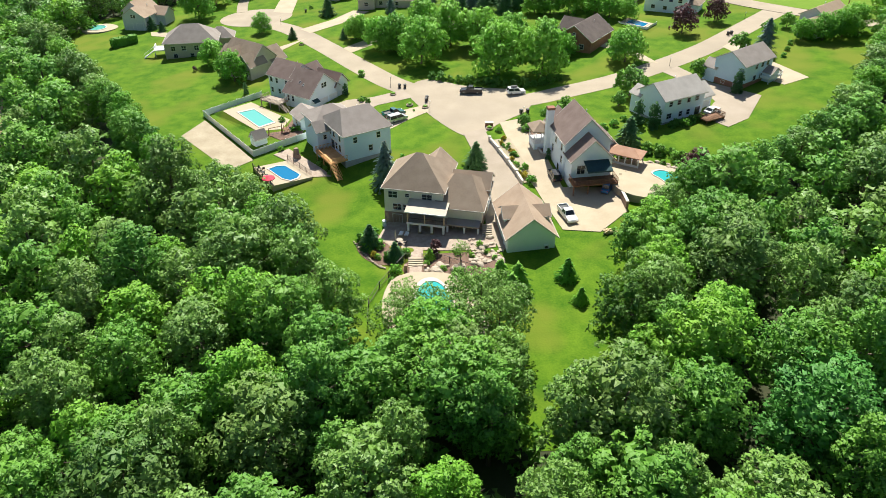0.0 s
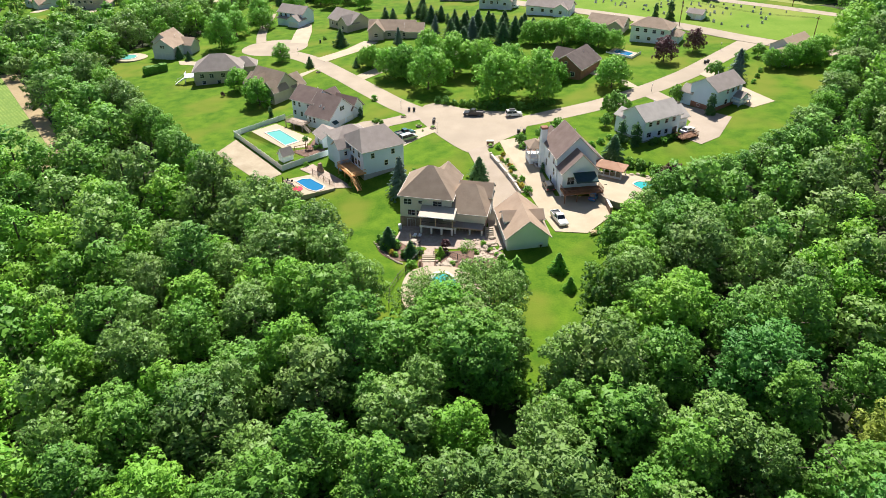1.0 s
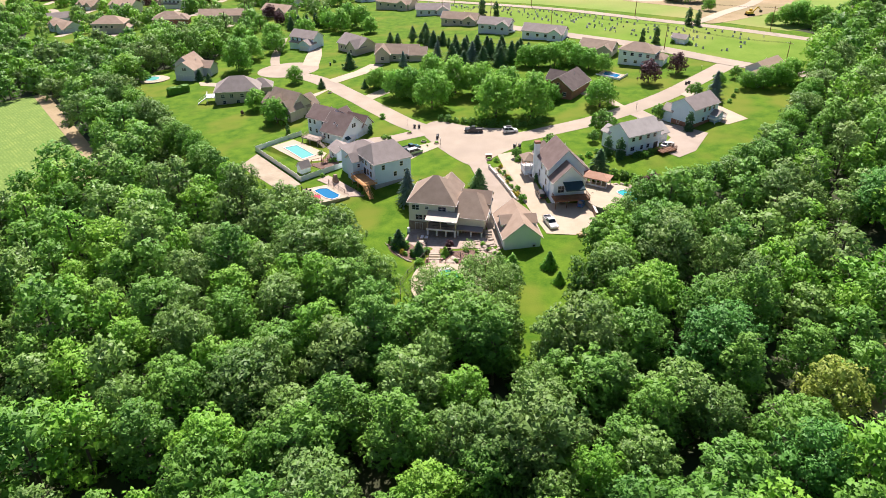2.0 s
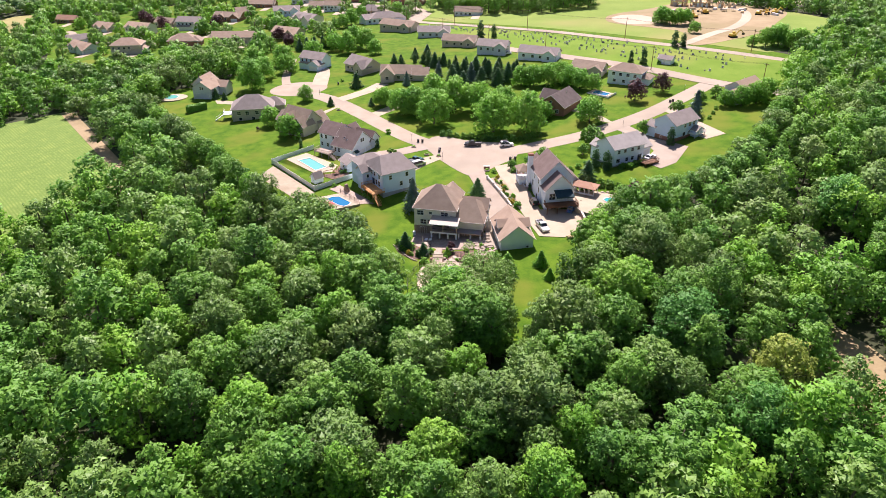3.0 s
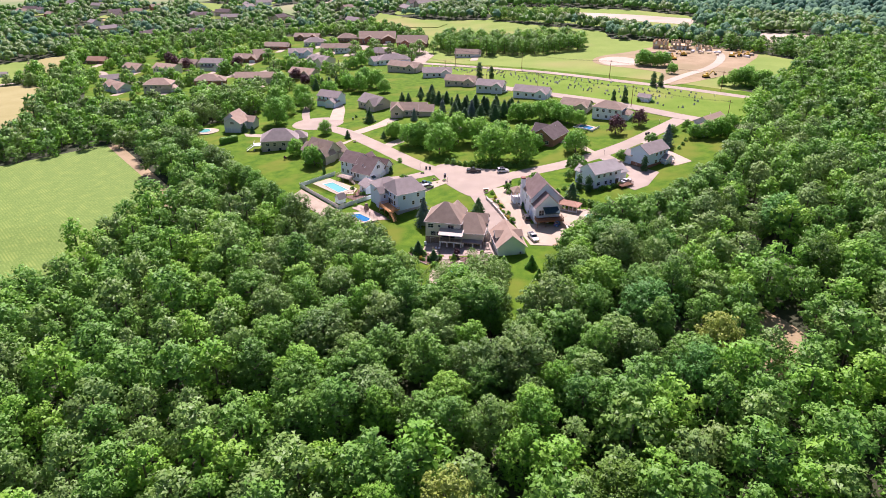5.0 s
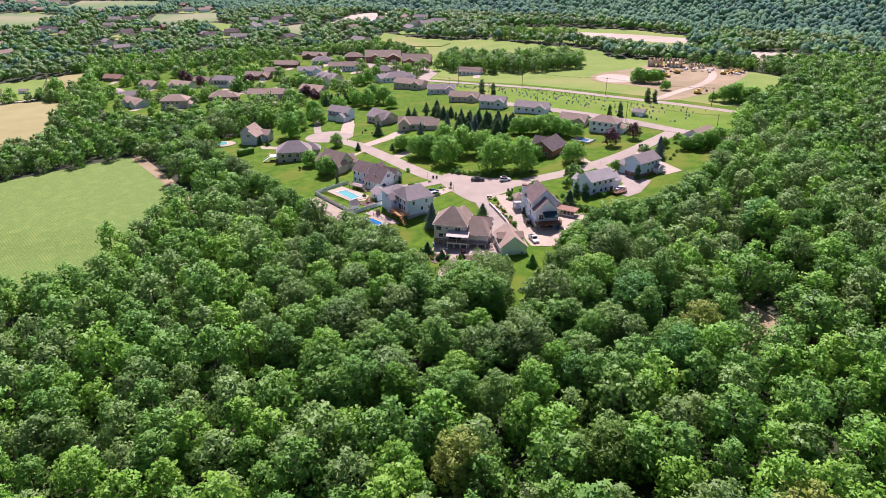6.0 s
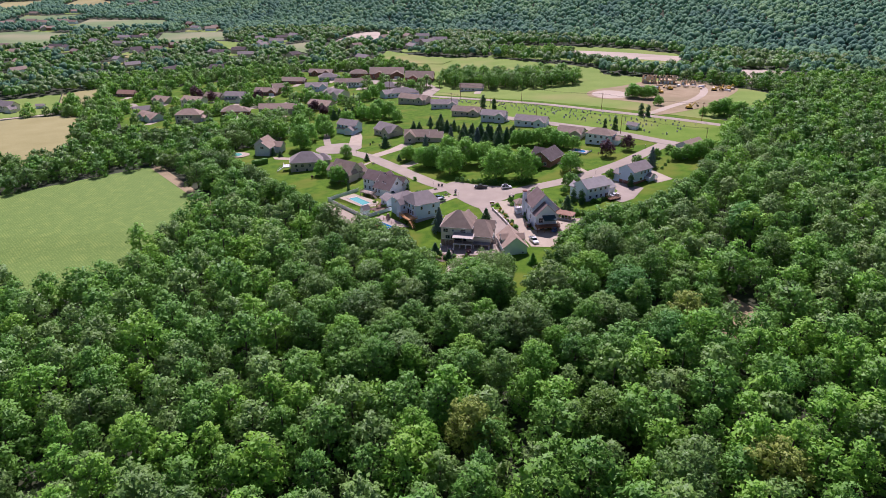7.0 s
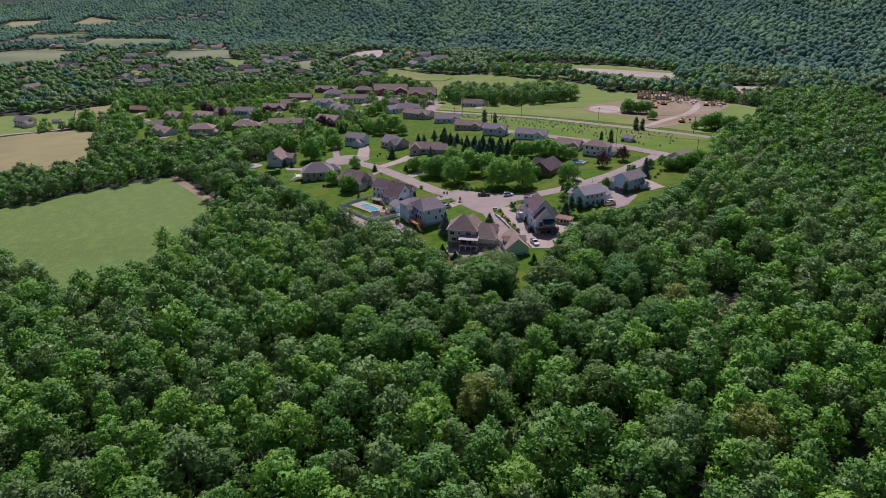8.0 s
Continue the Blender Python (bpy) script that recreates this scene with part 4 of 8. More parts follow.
# full-grown trees that line the yards
EDGES = [[(-131, 222), (-109, 196), (-87, 165), (-73, 149), (-68, 138), (-58, 125), (-47, 114), (-34.5, 105), (-26.5, 95), (-22, 84), (-17, 75)],
         [(30.5, 66), (33, 80), (35.5, 92), (40, 99), (46, 104), (54, 109), (66, 115), (82, 128), (98, 146), (115, 168), (129, 186)]]
lined = []
for line in EDGES:
    for a, b in zip(line, line[1:]):
        n = max(1, round(math.dist(a, b) / 7.2))
        lined += [(a[0] + (b[0] - a[0]) * k / n, a[1] + (b[1] - a[1]) * k / n) for k in range(n)]
eg = random.Random(31)
MARKED = [("olive", -6.2, -8.6, 1.0), ("vivid", 8.4, 3.2, 0.9), ("deep", 22.4, -9.5, 1.15), ("pale", 2.7, 10.7, 0.95), ("vivid", -18.7, -9.1, 0.9), ("pale", 32.8, -31.3, 1.15), ("olive", 52.5, -27.3, 1.1), ("vivid", -33.6, 77, 1.0),
          ("vivid", -42.5, 51.6, 0.9), ("deep", 26.6, 70.5, 0.95), ("teal", 44.0, 50.0, 1.25), ("teal", 47.5, 24.0, 1.0), ("pale", -16.2, 77.5, 0.85), ("olive", 57.0, 37.0, 0.9), ("deep", 96.0, 70.0, 1.1), ("teal", 99.0, 100.0, 1.1)]
for key, x, y, wide in MARKED:
    plant(key, x, y, wide, x * 57 % 360, "", tall=0.9 / wide ** 0.6)
edge_line, lined = lined, lined + [(x, y) for _, x, y, _ in MARKED]
for k, (x, y) in enumerate(edge_line):
    plant("oak%d" % eg.randrange(7), x + eg.uniform(-0.8, 0.8), y + eg.uniform(-0.8, 0.8), eg.uniform(0.92, 1.2), eg.uniform(0, 360), "trees of the woods", tall=eg.uniform(0.66, 0.76) if x > 50 else eg.uniform(0.78, 0.92))
free = np.min([np.hypot(WX - x, WY - y) for x, y in lined], axis=0) > 5.2
WX, WY = WX[free], WY[free]
# the woods: the trees round the yards and below the path stand singly, the rest are joined
near = np.hypot((WX - 0) / 1.12, WY - 58) < 53
for i in np.flatnonzero(near):
    x, y = float(WX[i]), float(WY[i])
    wide = float(wg.choice((0.94, 1.08, 1.2, 1.34)) * wg.uniform(0.94, 1.08))
    plant("oak%d" % wg.integers(7), x, y, wide, float(wg.uniform(0, 360)), "trees of the woods", tall=float(wg.uniform(0.76, 1.0)) / wide ** 0.6)
mid = [crown_arrays(140 + i, (5.2, 4.4, 5.8, 4.8, 5.0)[i], 2.6, 15.5 + i % 3, 18, 880, 0.45, low=-0.55, inner=20, stir=0.14, dome=0.6) for i in range(5)]
WOOD = [M["leaf"], M["leaf_cool"], M["leaf"], M["leaf_warm"], M["leaf"], M["leaf_dull"], M["leaf_warm"], M["bark"]]
low_wood = ((WX < -135) & (WY > 190)) | ((WX > 150) & (WY > 130))
pick = ~near & ~low_wood
under = pick | near
grove("understorey", "low green saplings and brush under the woods", WX[under] + 4.2, WY[under] + 1.5, [crown_arrays(230 + i, 4.6, -1.5, 6.2, 8, 120, 0.72, low=-0.2, inner=10) for i in range(3)], [M["leaf"], M["leaf_dull"], M["bark"]], np.random.default_rng(77), 0.7, 1.1, trunk=False)
grove("woods", "dense green broadleaf woods on sloping land", WX[pick], WY[pick], mid, WOOD, wg, 0.78, 1.34, tall=0.88)
small = [crown_arrays(150 + i, (5.9, 5.3, 6.3)[i], 0.6, 12.0 + i, 14, 290, 0.68, low=-0.5, spread=0.68, fill=0.9, inner=12, stir=0.12, dome=0.7) for i in range(3)]
pick = ~near & low_wood
grove("hedgerow_trees", "lower green trees in belts between the fields", WX[pick], WY[pick], small, WOOD, wg, 0.65, 1.15, tall=0.82)
BX, BY, bg = scatter(-400, 400, -340, 420, 10.5, 6, CLEARS + [HOMES])
behind = (BY < -78) | (np.abs(BX + 15) >= 0.68 * (BY + 160) + 28)
BX, BY = BX[behind], BY[behind]
grove("back_woods", "dense green broadleaf woods that go on down the slope", BX, BY, [lump(200 + i, 1, 46) for i in range(4)], WOOD, bg, 1.1, 1.6, trunk=False)
# trees between the far homes, the valley woods and the wooded hill
VX, VY, vg = scatter(-330, 10, 330, 600, 9.0, 7, [YARD, STRAW, NORTHF, STRAWN, EAST, CROP] + HOME_SPOTS)
keep = vg.uniform(0, 1, len(VX)) < np.where(inside(VX, VY, HOMES), 0.30, 0.9)
grove("village_trees", "rounded green trees among the far homes", VX[keep], VY[keep], [crown_arrays(170 + i, (4.9, 5.4, 4.5)[i], -0.6, 8.4 + i, 15, 380, 0.62, low=-0.45, spread=0.68, fill=0.9, inner=10, stir=0.12, dome=0.7) for i in range(3)], WOOD, vg, 0.6, 1.25)
FX, FY, fg = scatter(-1500, 900, 420, 2000, 7.7, 8, [YARD, STRAW, NORTHF, STRAWN, EAST, HOMES])
u = (FY - 520) * 0.784 + (FX - 400) * 0.621
use = (np.abs(FX + 19) < 0.68 * (FY + 170) + 30) & ~((FX > -330) & (FX < 10) & (FY < 600)) & (u < np.where(FX > 60, 500, 470))
use &= ~((FX > 140) & (FY < 440))
for poly, leads in [(p, (0, 20)) for p, _ in VALLEY] + [(p, (0,)) for p in (SANDF, FARGREEN, SCRUB)]:
    for lead in leads:
        use &= ~inside(FX, FY + lead, list(poly))
for hx, hy, _ in TOWN:
    use &= ~((np.abs(FX - hx) < 14) & (FY - hy < 10) & (FY - hy > -34))
use &= fg.uniform(0, 1, len(FX)) < np.where((u < -40) & (FX < -60), 0.7, 0.97)
FX, FY = FX[use], FY[use]
floor_part = ((FY - 520) * 0.784 + (FX - 400) * 0.621 < -10) & (FY < 1000)
NEARER, FAR = [lump(180 + i, 1, 34) for i in range(8)], [lump(190 + i, 0, 6) for i in range(8)]
# the haze over valley and hill is painted into the bluer leaf colours
grove("valley_woods", "rounded green trees across the valley floor", FX[floor_part], FY[floor_part], NEARER, [M["leaf"], M["leaf_haze"], M["leaf_dull"], M["leaf"], M["leaf_dull"], M["bark"]], fg, 0.5, 1.15, trunk=False, belts=60.0)
grove("hill_woods", "endless green woods on the far hill", FX[~floor_part], FY[~floor_part], FAR, [M["leaf_haze_dark"], M["leaf_haze"], M["leaf_haze"], M["leaf_haze_light"], M["bark"]], fg, 0.55, 1.2, trunk=False, belts=90.0)

# ---- houses ----
def gable_walls(geo, b):
    cx, cy, L, W, h, rise, z0 = b["c"][0], b["c"][1], b["L"], b["W"], b["h"], b.get("rise", 2.5), b.get("z0", -1.5)
    if b.get("roof", "gable") != "gable":
        return geo.box(cx - L / 2, cy - W / 2, z0, cx + L / 2, cy + W / 2, h)
    if b.get("axis", "x") == "x":
        r = [(cx - L / 2, cy - W / 2, z0), (cx - L / 2, cy + W / 2, z0), (cx - L / 2, cy + W / 2, h), (cx - L / 2, cy, h + rise), (cx - L / 2, cy - W / 2, h)]
        return geo.extrude(r, (L, 0, 0))
    r = [(cx - L / 2, cy - W / 2, z0), (cx + L / 2, cy - W / 2, z0), (cx + L / 2, cy - W / 2, h), (cx, cy - W / 2, h + rise), (cx - L / 2, cy - W / 2, h)]
    return geo.extrude(r, (0, W, 0))


def roof_geo(b, over=0.45, t=0.2):
    cx, cy, L, W, h, rise = b["c"][0], b["c"][1], b["L"], b["W"], b["h"], b.get("rise", 2.5)
    geo, kind, axis = Geo(), b.get("roof", "gable"), b.get("axis", "x")
    if kind == "gable":
        half, run = (W / 2, L) if axis == "x" else (L / 2, W)
        s = rise / half
        w, ze, zr = half + over, h - over * s, h + rise
        sec = [(-w, ze), (0, zr), (w, ze), (w, ze + t), (0, zr + t * 1.15), (-w, ze + t)]
        if axis == "x":
            geo.extrude([(cx - run / 2 - over, cy + a, z) for a, z in sec], (run + 2 * over, 0, 0))
        else:
            geo.extrude([(cx + a, cy + run / 2 + over, z) for a, z in sec], (0, -run - 2 * over, 0))
    elif kind == "hip":
        a, c = L / 2 + over, W / 2 + over
        k = min(a, c)
        ze, zr = h, h + rise * (k / (k - over))
        rx, ry = (a - k, 0) if a >= c else (0, c - k)
        if b.get("ridge"):
            rx, ry = (b["ridge"], 0) if axis == "x" else (0, b["ridge"])
        e = [(cx - a, cy - c), (cx + a, cy - c), (cx + a, cy + c), (cx - a, cy + c)]
        v = [(x, y, ze) for x, y in e] + [(x, y, ze + t) for x, y in e] + [(cx - rx - 0.02, cy - ry - 0.02, zr + t), (cx + rx + 0.02, cy + ry + 0.02, zr + t)]
        f = [(3, 2, 1, 0), (0, 1, 5, 4), (1, 2, 6, 5), (2, 3, 7, 6), (3, 0, 4, 7)]
        f += [(4, 5, 9, 8), (5, 6, 9), (6, 7, 8, 9), (7, 4, 8)] if rx >= ry else [(4, 5, 8), (5, 6, 9, 8), (6, 7, 9), (7, 4, 8, 9)]
        geo.add(v, f)
    else:   # shed, falling to -y
        a, c = L / 2 + over, W / 2 + over
        sec = [(cy - c, h), (cy + c, h + rise), (cy + c, h + rise + t), (cy - c, h + t)]
        geo.extrude([(cx - a, y, z) for y, z in sec], (2 * a, 0, 0))
    return geo


def eave_boards(root, b, over=0.45):
    """White boards along the eaves and up the gables."""
    cx, cy, L, W, h, rise = b["c"][0], b["c"][1], b["L"], b["W"], b["h"], b.get("rise", 2.5)
    axis = b.get("axis", "x")
    a, c = L / 2 + over + 0.05, W / 2 + over + 0.05
    if b.get("roof", "gable") == "hip":
        for p, q in (((-a, -c), (a, -c)), ((a, -c), (a, c)), ((a, c), (-a, c)), ((-a, c), (-a, -c))):
            part("eave_board", Geo().beam((cx + p[0], cy + p[1], h + 0.06), (cx + q[0], cy + q[1], h + 0.06), 0.1, 0.20), M["fascia"], root)
        return
    half = W / 2 if axis == "x" else L / 2
    s = rise / half
    ze, w = h - over * s + 0.05, half + over + 0.05
    run = (L if axis == "x" else W) / 2 + over + 0.04
    P = (lambda u, o, z: (cx + u, cy + o, z)) if axis == "x" else (lambda u, o, z: (cx + o, cy + u, z))
    for sgn in (-1, 1):
        part("eave_board", Geo().beam(P(-run, sgn * w, ze), P(run, sgn * w, ze), 0.1, 0.16), M["fascia"], root)
        for e in (-run, run):
            part("rake_board", Geo().beam(P(e, sgn * w, ze), P(e, 0, h + rise + 0.1), 0.07, 0.20), M["fascia"], root)


def opening(parent, b, face, u, z, w, h, kind="window", mat=None, bars=1):
    """A window or door on a wall: frame, sill or step, and panes or leaf as parts of their own."""
    cx, cy, L, W = b["c"][0], b["c"][1], b["L"], b["W"]
    fr, pane = Geo(), Geo()
    t = 0.07
    # built facing -y, then turned onto its wall
    fr.box(-w / 2 - t, -0.09, z - t, -w / 2, 0.05, z + h + t).box(w / 2, -0.09, z - t, w / 2 + t, 0.05, z + h + t)
    fr.box(-w / 2, -0.09, z + h, w / 2, 0.05, z + h + t).box(-w / 2, -0.12, z - t, w / 2, 0.05, z)
    if kind == "window":
        for i in range(bars):
            x = -w / 2 + w * (i + 1) / (bars + 1)
            fr.box(x - 0.025, -0.06, z, x + 0.025, 0.02, z + h)
        fr.box(-w / 2, -0.055, z + h / 2 - 0.025, w / 2, 0.02, z + h / 2 + 0.025)
        pane.box(-w / 2, -0.03, z, w / 2, 0.03, z + h)
    else:
        pane.box(-w / 2, -0.05, z, w / 2, 0.03, z + h)
        if kind == "garage_door":
            for i in range(1, 4):
                pane.box(-w / 2 + 0.04, -0.065, z + h * i / 4 - 0.03, w / 2 - 0.04, -0.05, z + h * i / 4 + 0.03)
    turn, off = {"S": (0, (cx + u, cy - W / 2)), "N": (180, (cx + u, cy + W / 2)), "E": (90, (cx + L / 2, cy + u)), "W": (-90, (cx - L / 2, cy + u))}[face]
    ob = part(kind, fr, M["trim"], parent)
    ob.matrix_basis = pose(off[0], off[1], 0, 0, 0, turn)
    if kind == "window":
        part("pane", pane, M["glass"], ob)
    else:
        part("leaf", pane, mat or M["trim"], ob)
        if kind == "door":
            part("handle", Geo().box(w * 0.36, -0.1, z + 1.0, w * 0.42, -0.05, z + 1.12), M["iron"], ob)
    return ob


def house(label, x, y, turn, blocks, openings=(), wall="white", roof="shingle", z=None, group="", base=None, vents=1, name="house", category="house"):
    root = thing(name, label, category, x, y, z, turn, group)
    for i, b in enumerate(blocks):
        part("wall", gable_walls(Geo(), b), M[b.get("wall", wall)], root)
        part("roof", roof_geo(b, b.get("over", 0.45)), M[b.get("rmat", roof)], root)
        if b.get("roof", "gable") != "shed":
            eave_boards(root, b, b.get("over", 0.45))
        if base and i < base[2]:
            cx, cy, L, W = b["c"][0], b["c"][1], b["L"], b["W"]
            part("foundation", Geo().box(cx - L / 2 - 0.06, cy - W / 2 - 0.06, -1.4, cx + L / 2 + 0.06, cy + W / 2 + 0.06, base[1]), M[base[0]], root)
    for o in openings:
        opening(root, blocks[o[0]], *o[1:])
    for k in range(vents):
        b = blocks[0]
        part("vent_pipe", Geo().disc(b["c"][0] + 1.5 - 2.2 * k, b["c"][1] + b["W"] * 0.16, b["h"] + 0.4, 0.09, b.get("rise", 2.5) * 0.66 + 0.6, 8), M["trim"], root)
    return root


def deck(label, x, y, turn, L, W, h, mat="deck_grey", stairs=0, z=None, rail=True, side=1):
    """A raised deck with boards, posts, rails and stairs."""
    root = thing("wooden_deck", label, "deck", x, y, z, turn)
    n = int(W / 0.28)
    for k in range(n):
        part("board", Geo().box(-L / 2, -W / 2 + k * W / n + 0.01, h - 0.06, L / 2, -W / 2 + (k + 1) * W / n - 0.01, h), M[mat], root)
    part("rim", Geo().box(-L / 2 - 0.04, -W / 2 - 0.06, h - 0.3, L / 2 + 0.04, -W / 2 - 0.003, h - 0.01).box(-L / 2 - 0.06, -W / 2, h - 0.3, -L / 2 - 0.003, W / 2, h - 0.01).box(L / 2 + 0.003, -W / 2, h - 0.3, L / 2 + 0.06, W / 2, h - 0.01), M[mat], root)
    for k in range(max(2, int(L / 2.6) + 1)):
        m = max(1, int(L / 2.6))
        px = -L / 2 + 0.15 + (L - 0.3) * k / m
        part("post", Geo().box(px - 0.09, -W / 2 + 0.05, -0.8, px + 0.09, -W / 2 + 0.23, h - 0.07), M[mat], root)
    if rail:
        for a, b in (((-L / 2, -W / 2), (L / 2, -W / 2)), ((-L / 2, -W / 2), (-L / 2, W / 2)), ((L / 2, -W / 2), (L / 2, W / 2))):
            g = Geo().beam((*a, h + 0.95), (*b, h + 0.95), 0.1, 0.06).beam((*a, h + 0.15), (*b, h + 0.15), 0.06, 0.06)
            d = Vector((b[0] - a[0], b[1] - a[1]))
            for k in range(int(d.length / 0.3) + 1):
                q = Vector(a) + d * k / int(d.length / 0.3)
                g.box(q.x - 0.025, q.y - 0.025, h, q.x + 0.025, q.y + 0.025, h + 0.95)
            part("railing", g, M[mat], root)
    if stairs:
        k = max(3, int(h / 0.19))
        sx = side * (L / 2)
        for i in range(k):
            zz = h - (i + 1) * h / (k + 1)
            x0 = sx + side * (0.04 + i * 0.27)
            part("step", Geo().box(min(x0, x0 + side * 0.28), -W / 2, zz - 0.05, max(x0, x0 + side * 0.28), -W / 2 + 1.1, zz), M[mat], root)
        e = sx + side * (k * 0.27 + 0.1)
        for yy in (-W / 2 - 0.03, -W / 2 + 1.13):
            part("stringer", Geo().beam((sx, yy, h - 0.15), (e, yy, 0), 0.05, 0.28).beam((sx, yy, h + 0.9), (e, yy, 1.0), 0.06, 0.06), M[mat], root)
    return root


def win_row(b, face, z, us, w=0.9, h=1.3, bars=0):
    return [(b, face, u, z, w, h, "window", None, bars) for u in us]


# the house in the middle of the clip
H1 = (-3.35, 115.0, -12.0)
h1_blocks = [dict(c=(0, 0), L=11.4, W=11.2, h=7.6, roof="hip", rise=4.6, axis="x", ridge=0.6),
             dict(c=(8.6, -0.6), L=9.2, W=11.4, h=5.0, roof="hip", rise=3.9, axis="x", ridge=1.6),
             dict(c=(2.4, 4.8), L=6.2, W=5.6, h=7.4, rise=2.8, axis="y"),
             dict(c=(9.9, 3.0), L=6.9, W=5.2, h=6.3, rise=1.9, axis="x")]
h1_open = (win_row(0, "S", 5.7, (-4.0,), 1.7, 1.3, 1) + win_row(0, "S", 6.1, (-1.2,), 0.8, 0.7) + win_row(0, "S", 5.7, (2.6,), 1.9, 1.3, 1)
           + win_row(0, "S", 3.1, (-3.2, -1.2), 1.6, 1.3, 1) + win_row(0, "W", 5.6, (-3, 2), 1.0, 1.4) + win_row(0, "W", 3.0, (-2, 3), 1.0, 1.4)
           + [(0, "S", -3.2, 0.1, 1.8, 2.0, "window", None, 2)] + win_row(0, "S", 0.2, (0.6, 2.6, 4.4), 1.5, 1.9, 1) + win_row(1, "S", 3.4, (-2.8,), 0.9, 0.8)
           + win_row(1, "S", 0.2, (-1.6, 0.4, 2.2), 1.3, 1.9, 1) + win_row(1, "E", 3.0, (-3, 0, 3), 1.0, 1.3)
           + [(3, "E", 0.0, 0.4, 4.0, 2.2, "garage_door")])
house("large cream house with brown hipped roofs and a stone base", *H1, h1_blocks, h1_open, "cream", "shingle", z=-3.05, base=("stonewall", 2.55, 2))


def rear_porch():
    """The covered balcony on the house's rear, on square columns with stone feet."""
    root = thing("covered_porch", "two-storey rear porch with a cream metal roof and white columns", "porch", *(Matrix.Rotation(radians(-12), 2) @ Vector((3.1, -7.4)) + Vector((-3.35, 115.0))), -3.05, -12)
    L, W = 7.2, 3.6
    g = Geo().extrude([(-L / 2 - 0.3, -W / 2 - 0.4, 5.15), (-L / 2 - 0.3, W / 2, 5.75), (-L / 2 - 0.3, W / 2, 5.9), (-L / 2 - 0.3, -W / 2 - 0.4, 5.3)], (L + 0.6, 0, 0))
    part("roof", g, M["metalroof"], root, "cream sheet metal roof")
    part("gutter", Geo().beam((-L / 2 - 0.3, -W / 2 - 0.46, 5.18), (L / 2 + 0.3, -W / 2 - 0.46, 5.18), 0.12, 0.2), M["trim"], root)
    part("floor", Geo().box(-L / 2, -W / 2, 2.55, L / 2, W / 2, 2.75), M["deck_grey"], root)
    part("floor_edge", Geo().box(-L / 2 - 0.05, -W / 2 - 0.08, 2.4, L / 2 + 0.05, -W / 2 - 0.003, 2.85), M["trim"], root)
    for k in range(4):
        x = -L / 2 + 0.25 + (L - 0.5) * k / 3
        part("column", Geo().box(x - 0.2, -W / 2, 0.9, x + 0.2, -W / 2 + 0.4, 2.54), M["trim"], root)
        part("column_foot", Geo().box(x - 0.3, -W / 2 - 0.1, -0.3, x + 0.3, -W / 2 + 0.5, 0.9), M["stonewall"], root, "brown stone column foot")
    for x in (-L / 2 + 0.15, -0.2, L / 2 - 0.15):
        part("post", Geo().box(x - 0.1, -W / 2 + 0.02, 2.76, x + 0.1, -W / 2 + 0.22, 5.2), M["timber"], root, "tan wooden post")
    g = Geo().beam((-L / 2, -W / 2 + 0.1, 3.7), (L / 2, -W / 2 + 0.1, 3.7), 0.07)
    for k in range(36):
        x = -L / 2 + 0.1 + (L - 0.2) * k / 35
        g.box(x - 0.015, -W / 2 + 0.085, 2.76, x + 0.015, -W / 2 + 0.115, 3.7)
    part("railing", g, M["iron"], root, "dark iron railing")
    part("screen", Geo().box(-L / 2 + 0.1, W / 2 - 0.3, 2.76, L / 2 - 0.1, W / 2 - 0.2, 5.2), M["glass"], root, "dark glazed rear wall")
    return root


rear_porch()


def side_porch():
    """The low balcony before the wing."""
    root = thing("side_balcony", "narrow rear balcony with grey railing on white columns", "balcony", *(Matrix.Rotation(radians(-12), 2) @ Vector((9.9, -7.2)) + Vector((-3.35, 115.0))), -3.05, -12)
    L, W = 6.2, 1.9
    part("floor", Geo().box(-L / 2, -W / 2, 2.3, L / 2, W / 2, 2.5), M["deck_grey"], root)
    part("canopy", Geo().extrude([(-L / 2, -W / 2 - 0.1, 2.52), (-L / 2, W / 2, 2.9), (-L / 2, W / 2, 3.0), (-L / 2, -W / 2 - 0.1, 2.62)], (L, 0, 0)), M["shingle_grey"], root, "grey sloping canopy")
    for x in (-L / 2 + 0.2, 0.3, L / 2 - 0.2):
        part("column", Geo().box(x - 0.18, -W / 2, 0.8, x + 0.18, -W / 2 + 0.36, 2.29), M["trim"], root)
        part("column_foot", Geo().box(x - 0.26, -W / 2 - 0.08, -0.3, x + 0.26, -W / 2 + 0.44, 0.8), M["stonewall"], root, "brown stone column foot")
    return root


side_porch()

# detached garage with two cross dormers
gar = [dict(c=(0, 0), L=8.6, W=12.4, h=3.1, rise=3.6, axis="y", over=0.5), dict(c=(0, 0.1), L=8.2, W=3.6, h=4.5, rise=1.2, axis="x", over=0.35)]
house("detached pale green garage with tan shingles and two dormers", 16.0, 104.6, 6.0, gar,
      [(1, "W", 0, 3.6, 0.9, 0.8, "window", None, 0), (1, "E", 0, 3.6, 0.9, 0.8, "window", None, 0), (0, "W", -3.2, 0.1, 0.9, 2.0, "door"), (0, "N", 0, 0.1, 4.6, 2.3, "garage_door")], "aqua", "shingle_tan", vents=0, name="garage", category="garage")
ac = thing("wall_unit", "grey wall-mounted cooling unit on the garage's gable", "air conditioner", 19.3, 98.45, -1.0, 6.0)
part("case", Geo().box(-0.45, -0.45, 0, 0.45, -0.1, 0.75), M["grey"], ac)
